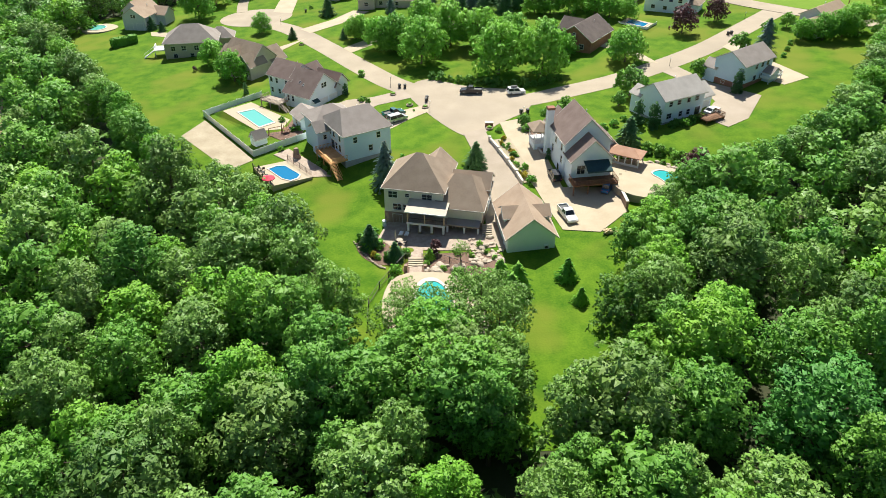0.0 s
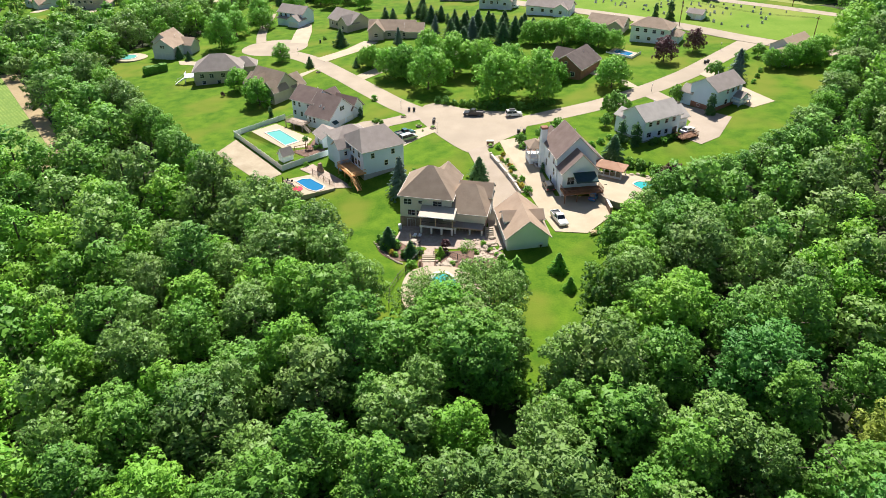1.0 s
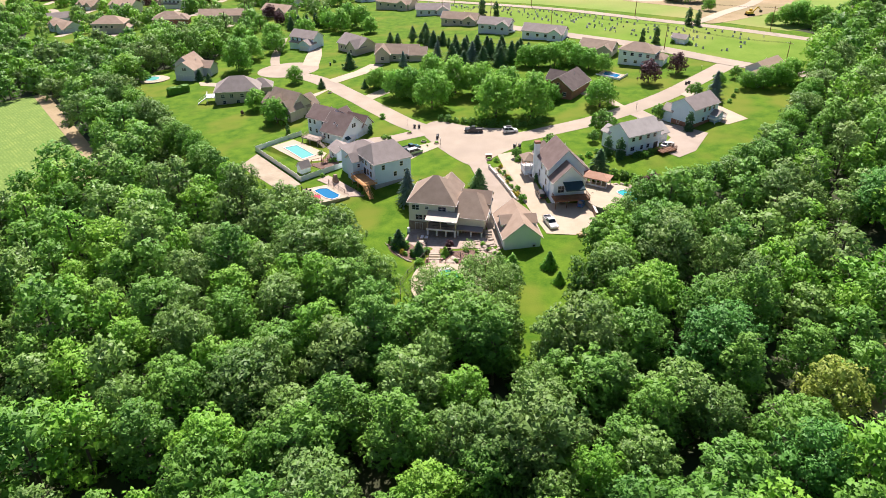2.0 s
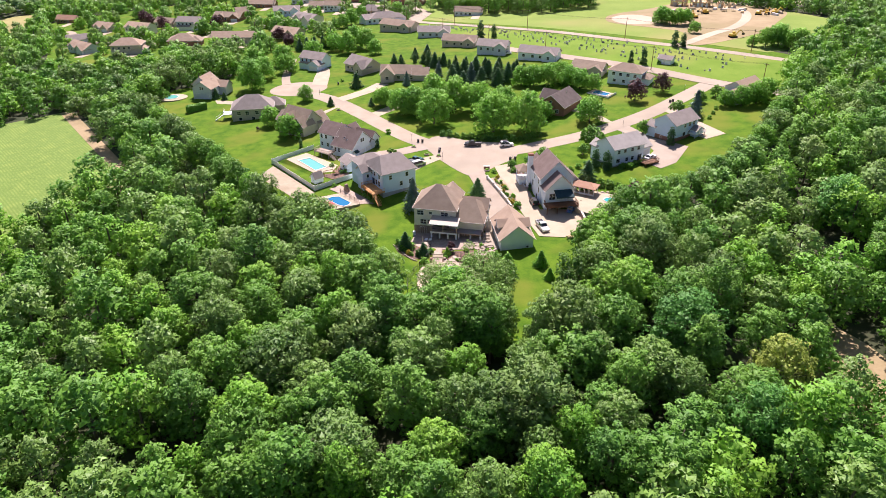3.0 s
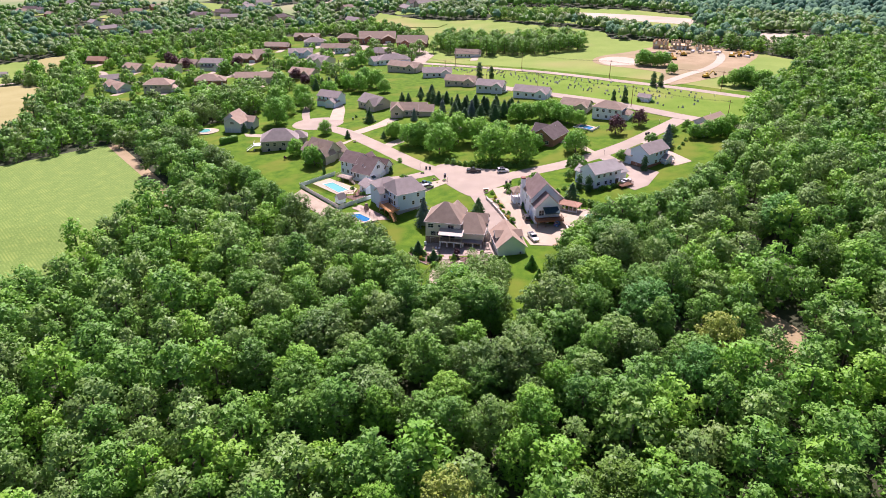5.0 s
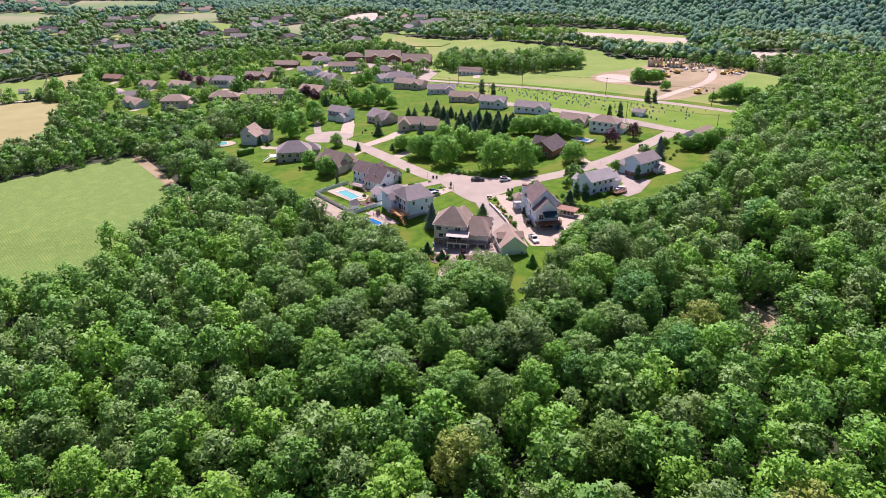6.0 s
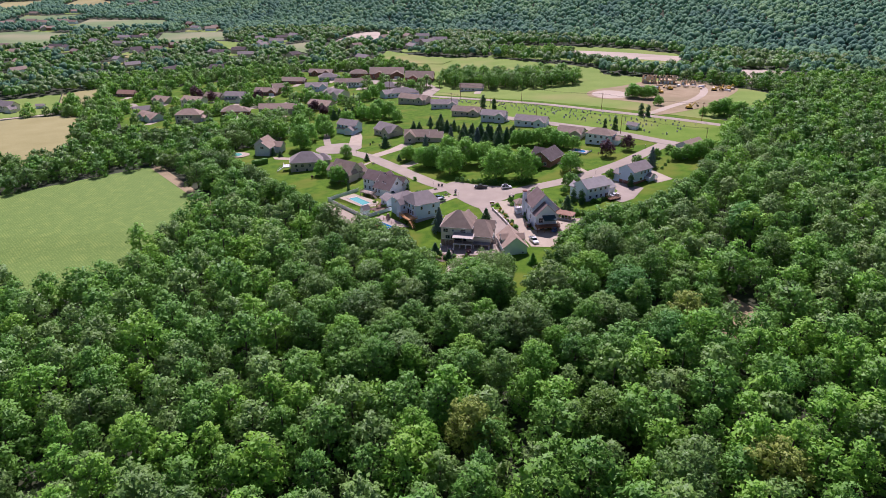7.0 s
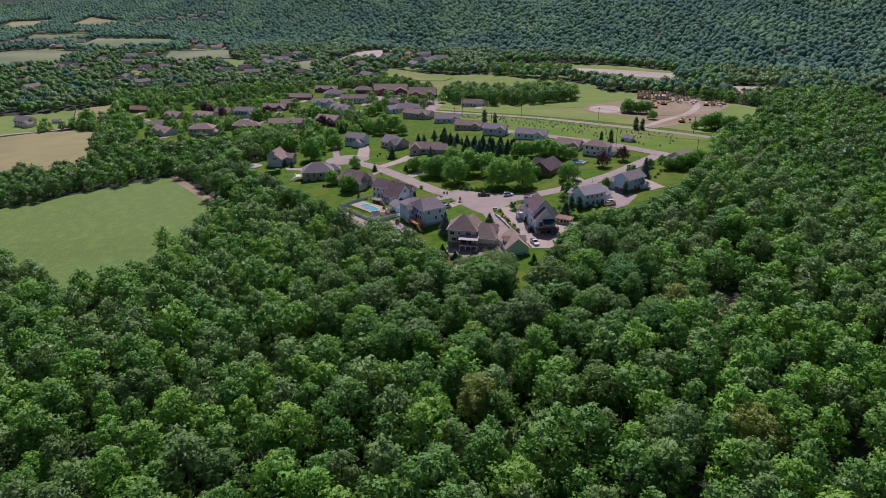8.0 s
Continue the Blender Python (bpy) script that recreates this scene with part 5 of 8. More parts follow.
part("fan_grille", Geo().disc(-0.05, -0.47, 0.38, 0.28, 0.02, 14, "y"), M["iron"], ac)
part("bracket", Geo().box(-0.4, -0.45, -0.06, -0.34, 0.05, 0).box(0.34, -0.45, -0.06, 0.4, 0.05, 0), M["iron"], ac)
part("pipe", Geo().beam((-0.45, -0.13, 0.2), (-1.9, -0.13, 0.2), 0.07), M["trim"], ac)

# pale blue hip-roofed house on the rise
H2 = (-18.0, 139.6, 31.0)
h2_blocks = [dict(c=(0, 0), L=11.2, W=11.6, h=7.4, roof="hip", rise=3.3, axis="x", ridge=3.4), dict(c=(-3.2, 7.6), L=9.0, W=7.0, h=7.2, roof="hip", rise=2.0, axis="x"),
             dict(c=(-6.8, 3.6), L=3.4, W=3.6, h=6.4, rise=1.4, axis="x")]
h2_open = (win_row(0, "S", 5.4, (-3.0, 2.6), 0.9, 1.3) + win_row(0, "S", 2.8, (0.6, 3.8), 0.9, 1.3) + win_row(0, "W", 5.4, (-3.6, -0.6, 1.2), 0.9, 1.3) + win_row(0, "W", 2.9, (-3.4, -1.6), 1.0, 1.6)
           + [(0, "W", 0.2, 2.4, 1.6, 2.1, "door", M["glass"])] + win_row(2, "S", 4.2, (0,), 0.7, 1.0) + win_row(0, "E", 5.2, (-2, 2), 0.9, 1.3) + win_row(0, "E", 2.6, (-2, 2), 0.9, 1.3))
house("pale blue two-storey house with a grey-brown hip roof", *H2, h2_blocks, h2_open, "blue", "shingle_grey", z=-2.2, base=("block", 1.5, 1))
R2 = Matrix.Rotation(radians(31), 2)
p2 = R2 @ Vector((-7.4, -2.6)) + Vector(H2[:2])
deck("orange cedar deck with stairs on tall posts", p2.x, p2.y, 31 - 90, 7.6, 4.2, 2.5, "deck", 1, -2.4, side=1)

# white house with a pool behind a white fence
H5 = (-36.5, 173.4, 0.0)
H5T = -34.0
h5_blocks = [dict(c=(-3.4, 1.2), L=8.4, W=8.4, h=6.4, rise=2.9, axis="x"), dict(c=(4.8, 0.0), L=8.6, W=11.4, h=4.2, rise=4.6, axis="x"),
             dict(c=(-0.5, 6.0), L=4.4, W=4.0, h=6.0, rise=2.0, axis="y"), dict(c=(5.4, 6.8), L=7.4, W=5.0, h=4.2, rise=2.6, axis="x")]
h5_open = (win_row(0, "S", 4.4, (-3.2, -1.2, 2.2), 0.8, 1.3) + win_row(0, "S", 1.6, (-3.2, -0.6), 0.8, 1.3) + [(0, "S", 1.8, 1.4, 1.6, 2.1, "door", M["glass"])] + win_row(0, "W", 4.2, (-2, 1.5), 0.9, 1.3)
           + win_row(1, "S", 2.0, (-3.0, -1.4), 0.7, 1.4) + win_row(1, "E", 5.2, (-0.5, 0.5), 0.8, 1.2) + [(1, "E", -0.6, 0.1, 3.0, 2.3, "garage_door"), (1, "E", 3.4, 0.1, 3.0, 2.3, "garage_door")])
house("white two-storey house with brown gable roofs beside a fenced pool", H5[0], H5[1], H5T, h5_blocks, h5_open, "white", "shingle_umber", z=-2.9, base=("block", 0.4, 1))
R5 = Matrix.Rotation(radians(H5T), 2)
for lx, ly in ((4.0, -3.2), (5.4, -3.6)):
    q5 = R5 @ Vector((lx, ly)) + Vector(H5[:2])
    sl = thing("skylight", "flat skylight set in a brown roof", "skylight", q5.x, q5.y, -2.9 + 4.2 + (5.7 + ly) * 0.807 + 0.2, H5T, "skylights of the white house", scale=0.62)
    part("frame", Geo().extrude([(-0.4, -0.5, -0.34), (-0.4, 0.5, 0.46), (-0.4, 0.46, 0.52), (-0.4, -0.54, -0.28)], (0.8, 0, 0)), M["trim"], sl)
    part("pane", Geo().extrude([(-0.32, -0.46, -0.24), (-0.32, 0.42, 0.47), (-0.32, 0.40, 0.50), (-0.32, -0.48, -0.21)], (0.64, 0, 0)), M["glass"], sl)
q5 = R5 @ Vector((9.15, -3.9)) + Vector(H5[:2])
aw5 = thing("door_awning", "small dark awning over a side door", "awning", q5.x, q5.y, -0.6, H5T)
part("cloth", Geo().extrude([(0, -1.0, 0.9), (1.2, -1.0, 0.3), (1.2, -1.0, 0.24), (0, -1.0, 0.84)], (0, 2.0, 0)), M["canvas"], aw5)
part("arm", Geo().beam((0, -0.9, 0.2), (1.15, -0.9, 0.26), 0.04).beam((0, 0.9, 0.2), (1.15, 0.9, 0.26), 0.04), M["iron"], aw5)
deck("weathered grey deck with stairs down to a pool", -42.0, 167.6, H5T, 6.6, 3.4, 2.2, "deck_grey", 1, -3.0)
house("small white pool house with a grey gable roof", -31.6, 155.2, 32, [dict(c=(0, 0), L=5.6, W=5.2, h=2.9, rise=1.5, axis="y")], [(0, "S", 0.8, 0.1, 0.9, 2.0, "door"), (0, "W", 0, 1.0, 0.9, 1.0, "window", None, 0)], "white", "shingle_grey", vents=0, name="pool_house", category="shed")
house("small white garden shed with a steep grey roof", -41.6, 145.6, -50, [dict(c=(0, 0), L=2.6, W=3.0, h=1.8, rise=1.5, axis="y", over=0.2)], [(0, "S", 0, 0.1, 0.9, 1.7, "door")], "white", "shingle_grey", vents=0, name="garden_shed", category="shed")

# steep white house with a deck
H3 = (29.7, 130.2, 9.0)
h3_blocks = [dict(c=(0, -1.0), L=9.6, W=10.4, h=8.2, rise=4.8, axis="y", over=0.35), dict(c=(-0.3, -8.0), L=8.4, W=4.2, h=6.2, rise=4.1, axis="y", over=0.4),
             dict(c=(-2.2, 5.6), L=5.2, W=3.6, h=7.6, rise=2.9, axis="y", over=0.35),
             dict(c=(6.4, 2.0), L=3.6, W=6.0, h=5.0, rise=1.6, axis="y")]
h3_open = (win_row(0, "W", 5.8, (-3.2, 0.6), 0.9, 1.4) + win_row(0, "W", 3.2, (-3.6, 2.2), 0.9, 1.6) + [(0, "W", -2.0, 0.1, 1.0, 2.1, "door", M["glass"])] + win_row(1, "S", 3.2, (-2.2,), 1.6, 1.8, 1) + win_row(1, "S", 0.2, (-1.5, 1.5), 1.8, 2.0, 1)
           + win_row(0, "E", 5.8, (-3, 1), 0.9, 1.4))
house("tall white house with steep brown gables and a rear deck", *H3, h3_blocks, h3_open, "white", "shingle_umber", z=-0.7, base=("block", 0.3, 2))
chim = thing("chimney_stack", "tall white sided chimney with a brick cap", "chimney", 24.0, 133.2, -0.4, 9)
part("shaft", Geo().box(-0.7, -0.6, -1.0, 0.7, 0.6, 11.2), M["white"], chim)
part("cap", Geo().box(-0.8, -0.7, 11.203, 0.8, 0.7, 11.7), M["brick"], chim, "red brick cap")
deck("dark wooden deck on tall posts over a drive", 31.3, 118.6, 9, 9.2, 3.2, 2.6, "darkwood", 0, -0.9)
awn = thing("awning", "dark teal canvas awning over the deck", "awning", 31.8, 119.6, 3.4, 9)
part("cloth", Geo().extrude([(-2.6, 0.6, 2.0), (-2.6, 0.6, 2.06), (-2.6, -2.4, 1.06), (-2.6, -2.4, 1.0)], (5.2, 0, 0)), M["canvas"], awn)
part("valance", Geo().box(-2.6, -2.44, 0.75, 2.6, -2.41, 1.05), M["canvas"], awn)
for sx in (-2.5, 2.5):
    part("arm", Geo().beam((sx, 0.6, 0.9), (sx, -2.3, 1.0), 0.05), M["iron"], awn)
porch3 = thing("side_porch", "white open porch with turned posts and brown roof", "porch", 22.6, 137.2, height(22.6, 137.2) - 1.0, 9)
part("roof", roof_geo(dict(c=(0, 0), L=3.4, W=4.2, h=5.2, rise=1.2, roof="hip")), M["shingle"], porch3)
part("floor", Geo().box(-1.7, -2.1, 2.4, 1.7, 2.1, 2.65), M["trim"], porch3)
part("lower_wall", Geo().box(-1.6, -2.0, -0.8, 1.6, 2.0, 2.39), M["white"], porch3)
for sx in (-1.55, 0, 1.55):
    for sy in (-1.95, 1.95):
        part("post", Geo().box(sx - 0.08, sy - 0.08, 2.651, sx + 0.08, sy + 0.08, 5.2), M["trim"], porch3)
part("railing", Geo().box(-1.6, -2.0, 3.4, 1.6, -1.92, 3.5).box(-1.62, -1.9, 3.4, -1.54, 1.9, 3.5).box(-1.6, -1.98, 2.66, -1.5, 1.9, 3.0), M["trim"], porch3)

# pool pavilion with arches
pav = thing("pool_pavilion", "white arched pool pavilion with a salmon roof", "pavilion", 39.6, 128.0, None, -30)
part("roof", roof_geo(dict(c=(0, 0), L=7.2, W=3.8, h=2.6, rise=0.9, roof="hip")), M["terracotta"], pav, "salmon shingle roof")
part("floor", Geo().box(-3.6, -1.9, -0.4, 3.6, 1.9, 0.2), M["concrete"], pav)
for k in range(6):
    sx = -3.5 + 7.0 * k / 5
    for sy in (-1.85, 1.85):
        part("post", Geo().box(sx - 0.1, sy - 0.1, 0.201, sx + 0.1, sy + 0.1, 2.6), M["trim"], pav)
    if k < 5:
        g = Geo()
        for i in range(6):
            a0, a1 = math.pi * i / 6, math.pi * (i + 1) / 6
            x0, x1 = sx + 0.7 - 0.6 * math.cos(a0), sx + 0.7 - 0.6 * math.cos(a1)
            g.extrude([(x0, -1.92, 2.0 + 0.5 * math.sin(a0)), (x1, -1.92, 2.0 + 0.5 * math.sin(a1)), (x1, -1.92, 2.62), (x0, -1.92, 2.62)], (0, 0.1, 0))
        part("arch", g, M["trim"], pav)
        part("rail_panel", Geo().box(sx + 0.1, -1.9, 0.3, sx + 1.3, -1.84, 1.0), M["trim"], pav)

# houses to the east
house("white two-storey house with a pale grey gable roof and rear drive", 55.2, 150.6, 28.5, [dict(c=(0, 0), L=12.4, W=8.4, h=5.8, rise=2.6, axis="x"), dict(c=(8.4, 1.0), L=5.0, W=7.0, h=3.6, rise=2.0, axis="x"), dict(c=(-4.4, 5.0), L=4.0, W=3.0, h=4.4, rise=1.4, axis="y")],
      win_row(0, "S", 4.0, (-4.4, -1.8, 1.2, 3.8), 1.0, 1.1) + win_row(0, "S", 1.1, (-4.4,), 1.4, 1.2, 1) + win_row(0, "S", 1.0, (-0.8, 1.6), 1.0, 1.2) + [(0, "S", 4.6, 0.2, 1.6, 2.1, "door", M["glass"]), (1, "S", 0, 0.1, 3.4, 2.2, "garage_door")], "white", "shingle_pale", base=("block", 0.3, 1))
deck("low brown deck with a grill and chairs", 63.4, 145.4, 28.5, 5.6, 3.0, 0.9, "darkwood", 0)
house("pale blue-grey two-storey house with a dark shingle roof", 78.8, 169.4, 37.0, [dict(c=(0, 0), L=12.6, W=8.4, h=6.0, rise=2.5, axis="x"), dict(c=(4.6, -5.0), L=3.6, W=3.0, h=2.9, rise=1.0, axis="y"), dict(c=(-4.2, 5.2), L=4.4, W=3.4, h=3.4, rise=1.4, axis="y")],
      win_row(0, "S", 4.2, (-1.0, 1.6, 4.0), 1.0, 1.2) + win_row(0, "S", 1.2, (-1.0, 1.8), 1.2, 1.3) + win_row(0, "W", 0.2, (-2.4, 1.0), 0.9, 0.7), "blue", "shingle_grey", base=("brick", 1.2, 1))
deck("white railed rear deck", 85.8, 167.6, 37, 6.0, 2.6, 1.4, "vinyl", 0)
house("brick ranch house with a dark hip roof among trees", 44.6, 204.6, -35, [dict(c=(0, 0), L=11.0, W=15.0, h=3.6, rise=3.6, axis="y"), dict(c=(-4.0, 4.0), L=9.0, W=7.0, h=3.4, rise=2.6, axis="x")],
      win_row(0, "S", 0.9, (-3.0, 2.6), 1.4, 1.4, 1) + win_row(0, "S", 4.2, (0,), 0.8, 1.0) + win_row(0, "W", 1.0, (-5, -1.5), 1.3, 1.4, 1), "brick", "shingle_dark")
house("white bi-level house with a brown hip roof by a pool", 78.6, 236.0, -31, [dict(c=(0, 0), L=14.0, W=9.0, h=5.4, roof="hip", rise=2.4, axis="x"), dict(c=(8.2, 1.0), L=4.0, W=7.0, h=3.0, roof="hip", rise=1.2)],
      win_row(0, "S", 3.6, (-4.6, -1.6, 1.6, 4.6), 1.2, 1.2) + win_row(0, "S", 0.9, (-4.0, 0, 4.0), 1.2, 1.1) + win_row(0, "E", 3.5, (-2, 2), 1.2, 1.2), "white", "shingle")
house("pale grey house with a tan gable roof at the wood's edge", 117.5, 209.0, 40, [dict(c=(0, 0), L=14.0, W=8.0, h=4.4, rise=2.4, axis="x"), dict(c=(-9.4, -1.4), L=6.0, W=6.4, h=3.0, rise=1.8, axis="x")],
      win_row(0, "S", 2.0, (-4, 0, 4), 1.2, 1.2), "grey", "shingle_tan")

# houses to the west
house("tan house with many brown gables", -54.6, 197.6, -36, [dict(c=(0, 0), L=12.0, W=9.0, h=4.6, rise=4.0, axis="x"), dict(c=(-1.6, -4.0), L=5.6, W=6.0, h=4.6, rise=3.0, axis="y"), dict(c=(4.6, -3.4), L=5.2, W=6.0, h=4.2, rise=2.8, axis="y"), dict(c=(2.8, 5.2), L=7.2, W=5.4, h=3.2, rise=3.0, axis="y"), dict(c=(-7.4, 0.6), L=5.4, W=7.2, h=3.2, rise=2.6, axis="x")],
      win_row(1, "S", 1.4, (0,), 1.2, 1.2, 1) + win_row(2, "S", 1.0, (-1, 1), 0.8, 1.2) + win_row(0, "W", 1.4, (-2, 2), 1.0, 1.2), "tan", "shingle")
house("wide tan house with a grey-brown hip roof and basement", -77.4, 218.4, 9, [dict(c=(0, 0), L=16.0, W=11.0, h=4.6, roof="hip", rise=4.0, axis="x"), dict(c=(8.2, 5.4), L=8.0, W=6.4, h=3.4, roof="hip", rise=2.4, axis="x")],
      win_row(0, "S", 2.4, (-5.4, -2.2, 1.6, 4.6), 1.3, 1.4, 1) + win_row(0, "S", 0.2, (-5.0, 0, 4.4), 1.2, 1.2), "tan", "shingle_grey", z=-5.0)
deck("white railed deck with long stairs", -87.4, 216.6, 9, 3.4, 4.6, 2.3, "vinyl", 1, side=-1)
house("pale house with a tan roof and two garage doors", -105.0, 251.6, -14, [dict(c=(0, 0), L=8.8, W=11.0, h=4.8, rise=2.8, axis="y"), dict(c=(-2.6, 3.0), L=8.0, W=9.0, h=5.4, rise=3.2, axis="y"), dict(c=(5.4, 4.4), L=5.0, W=6.0, h=4.2, rise=2.0, axis="x")],
      [(0, "S", -2.1, 0.1, 2.7, 2.3, "garage_door", M["grey"]), (0, "S", 2.1, 0.1, 2.7, 2.3, "garage_door", M["grey"])] + win_row(0, "S", 4.2, (-0.5, 0.5), 0.8, 1.1), "grey", "shingle_tan")
house("small pale blue house with a grey roof at the turning circle", -62.6, 293.0, -28, [dict(c=(0, 0), L=13.0, W=8.0, h=5.2, rise=2.4, axis="x"), dict(c=(3.8, -5.0), L=6.0, W=5.0, h=3.2, rise=1.8, axis="y"), dict(c=(-3.0, -4.6), L=6.0, W=2.0, h=2.8, rise=0.6, roof="shed")],
      win_row(0, "S", 3.4, (-5, -2.4, 0.2, 4.6), 0.9, 1.3) + [(1, "S", 0, 0.1, 4.4, 2.2, "garage_door")], "blue", "shingle_grey")
house("long brown-roofed house with grey walls", -38.0, 280.4, -46, [dict(c=(0, 0), L=15.0, W=10.0, h=3.4, rise=3.4, axis="x"), dict(c=(4.5, -4.0), L=6.0, W=6.0, h=3.4, rise=2.8, axis="y")], win_row(0, "S", 1.0, (-5, -2), 1.3, 1.3) + win_row(1, "S", 1.0, (0,), 1.4, 1.3), "tan", "shingle_grey")
house("long brown-roofed house with tan walls", -18.6, 262.4, -4, [dict(c=(0, 0), L=18.0, W=9.0, h=3.4, rise=2.8, axis="x"), dict(c=(-6, -3.6), L=6.0, W=6.0, h=3.6, rise=2.8, axis="y"), dict(c=(9, -1.6), L=7.0, W=8.0, h=3.2, rise=2.4, axis="x")], win_row(0, "S", 1.0, (-1, 2, 5), 1.3, 1.3) + win_row(1, "S", 1.0, (0,), 1.4, 1.3), "tan", "shingle")
house("low house with a brown roof among conifers", 4.0, 222.6, -20, [dict(c=(0, 0), L=12.0, W=8.0, h=3.0, rise=2.4, axis="x")], win_row(0, "S", 1.0, (-3, 0, 3), 1.2, 1.2), "tan", "shingle")

ROW = [((27, 302), -20, 15, 9, "grey", "shingle_grey", 4.4), ((48, 284), -24, 19, 9, "white", "shingle_grey", 3.6), ((11, 325), -16, 18, 9, "tan", "shingle", 3.4), ((-3, 357), 0, 18, 9, "grey", "shingle_grey", 3.4),
       ((-24, 382), -28, 22, 10, "tan", "shingle", 4.2), ((-40, 420), 30, 22, 10, "white", "shingle_grey", 3.2), ((66, 253), -30, 14, 9, "tan", "shingle", 3.2)]
for (hx, hy), turn, L, W, wl, rf, hh in ROW:
    house("plain %s ranch house with a long gable roof" % {"grey": "grey", "white": "white", "tan": "tan"}[wl], hx, hy, turn, [dict(c=(0, 0), L=L, W=W, h=hh, rise=2.4, axis="x"), dict(c=(L * 0.3, -W * 0.35), L=6.0, W=5.0, h=hh - 0.2, rise=1.9, axis="y")],
          win_row(0, "S", hh - 2.2, (-L * 0.36, -L * 0.12, L * 0.08), 1.2, 1.2) + win_row(1, "S", hh - 2.2, (0,), 1.2, 1.2), wl, rf, group="ranch houses by the road")
WALLS, ROOFS = ("tan", "white", "grey", "cream", "brick"), ("shingle", "shingle", "shingle_dark", "shingle_grey", "shingle_tan")
PAINT = {"tan": "tan", "white": "white", "grey": "grey", "cream": "cream", "brick": "red brick", "blue": "pale blue"}
for k, (hx, hy, turn, L, W, hh, form, wl, rf) in enumerate(VILLAGE):
    big, up = L > 23 and wl == "brick", hh - 2.1
    blocks = [dict(c=(0, 0), L=L, W=W, h=hh, rise=4.4 if big else (3.0 if form == "hip" else 2.5), axis="x", roof="hip" if form == "hip" else "gable")]
    win = win_row(0, "S", up, (-L * 0.40, -L * 0.22, -L * 0.05, L * 0.12), 1.3, 1.2) + win_row(0, "W", up, (-W * 0.2, W * 0.2), 1.1, 1.2)
    if hh > 4.2:
        win += win_row(0, "S", 0.8, (-L * 0.38, -L * 0.12), 1.3, 1.2)
    if form == "gables":
        blocks += [dict(c=(L * 0.30, -W * 0.36), L=L * 0.36, W=W * 0.6, h=hh - 0.3, rise=2.6, axis="y"), dict(c=(-L * 0.22, -W * 0.28), L=L * 0.26, W=W * 0.55, h=hh, rise=1.9, axis="y")]
        win += [(1, "S", 0, 0.1, 4.4, 2.2, "garage_door")] + win_row(2, "S", up, (0,), 1.4, 1.3)
    elif form == "hip":
        blocks += [dict(c=(L * 0.42, -W * 0.12), L=L * 0.44, W=W * 0.72, h=min(hh, 3.2), rise=2.2, axis="x", roof="hip")]
        win += [(1, "S", 0, 0.1, 4.2, 2.2, "garage_door")]
    elif form == "porch":
        blocks += [dict(c=(0, -W * 0.5 - 1.1), L=L * 0.9, W=2.2, h=2.6, rise=0.7, roof="shed", wall="trim"), dict(c=(L * 0.36, -W * 0.55), L=L * 0.34, W=W * 0.6, h=3.2, rise=2.2, axis="y")]
        win += [(2, "S", 0, 0.1, 4.4, 2.2, "garage_door")]
    else:
        blocks += [dict(c=(L * 0.40, 0.4), L=L * 0.34, W=W * 0.8, h=hh - 0.3, rise=2.0, axis="x")]
    what = {"gables": "with front gables", "hip": "with a hipped roof", "porch": "with a long front porch", "long": "with a plain long roof"}[form]
    house("long brick building with brown roofs beyond the village" if big else "far village house %s and %s walls" % (what, PAINT[wl]), hx, hy, turn, blocks, win, wl, rf, group="" if big else "far village houses", vents=1)
    drape("driveway", [(hx + L * 0.2 - 2.6, hy - 18), (hx + L * 0.2 + 2.6, hy - 19), (hx + L * 0.32 + 2.6, hy - 7), (hx + L * 0.32 - 2.6, hy - 6)], M["concrete"], 0.2, "pale driveway before a far house", "driveway", 6.0)
    drape("lawn", smooth_ring([(hx - L * 0.5 - 5, hy - 18), (hx + L * 0.5 + 5, hy - 18), (hx + L * 0.5 + 4, hy + 9), (hx - L * 0.5 - 4, hy + 9)], 2), M["lawn"], 0.1, "green lawn round a far house", "lawn", 6.0)

# far town in the valley
for hx, hy, turn in TOWN:
    if any(bool(inside(hx, hy, grow(p, 12))) for p, _ in VALLEY):
        continue
    wl = tg.choice(WALLS)
    root = thing("far_house", "tiny far house in the wooded valley with %s walls" % PAINT[wl], "house", hx, hy, None, turn, "houses of the valley town")
    b = dict(c=(0, 0), L=tg.uniform(11, 19), W=tg.uniform(8, 10), h=4.4, rise=2.6, axis="x")
    part("wall", gable_walls(Geo(), b), M[wl], root)
    part("roof", roof_geo(b), M[tg.choice(ROOFS)], root)
    drape("lawn", smooth_ring([(hx - 13, hy - 26), (hx + 13, hy - 26), (hx + 12, hy + 8), (hx - 12, hy + 8)], 2), M["meadow"], 0.5, "light green clearing round a far house", "lawn", 14.0)

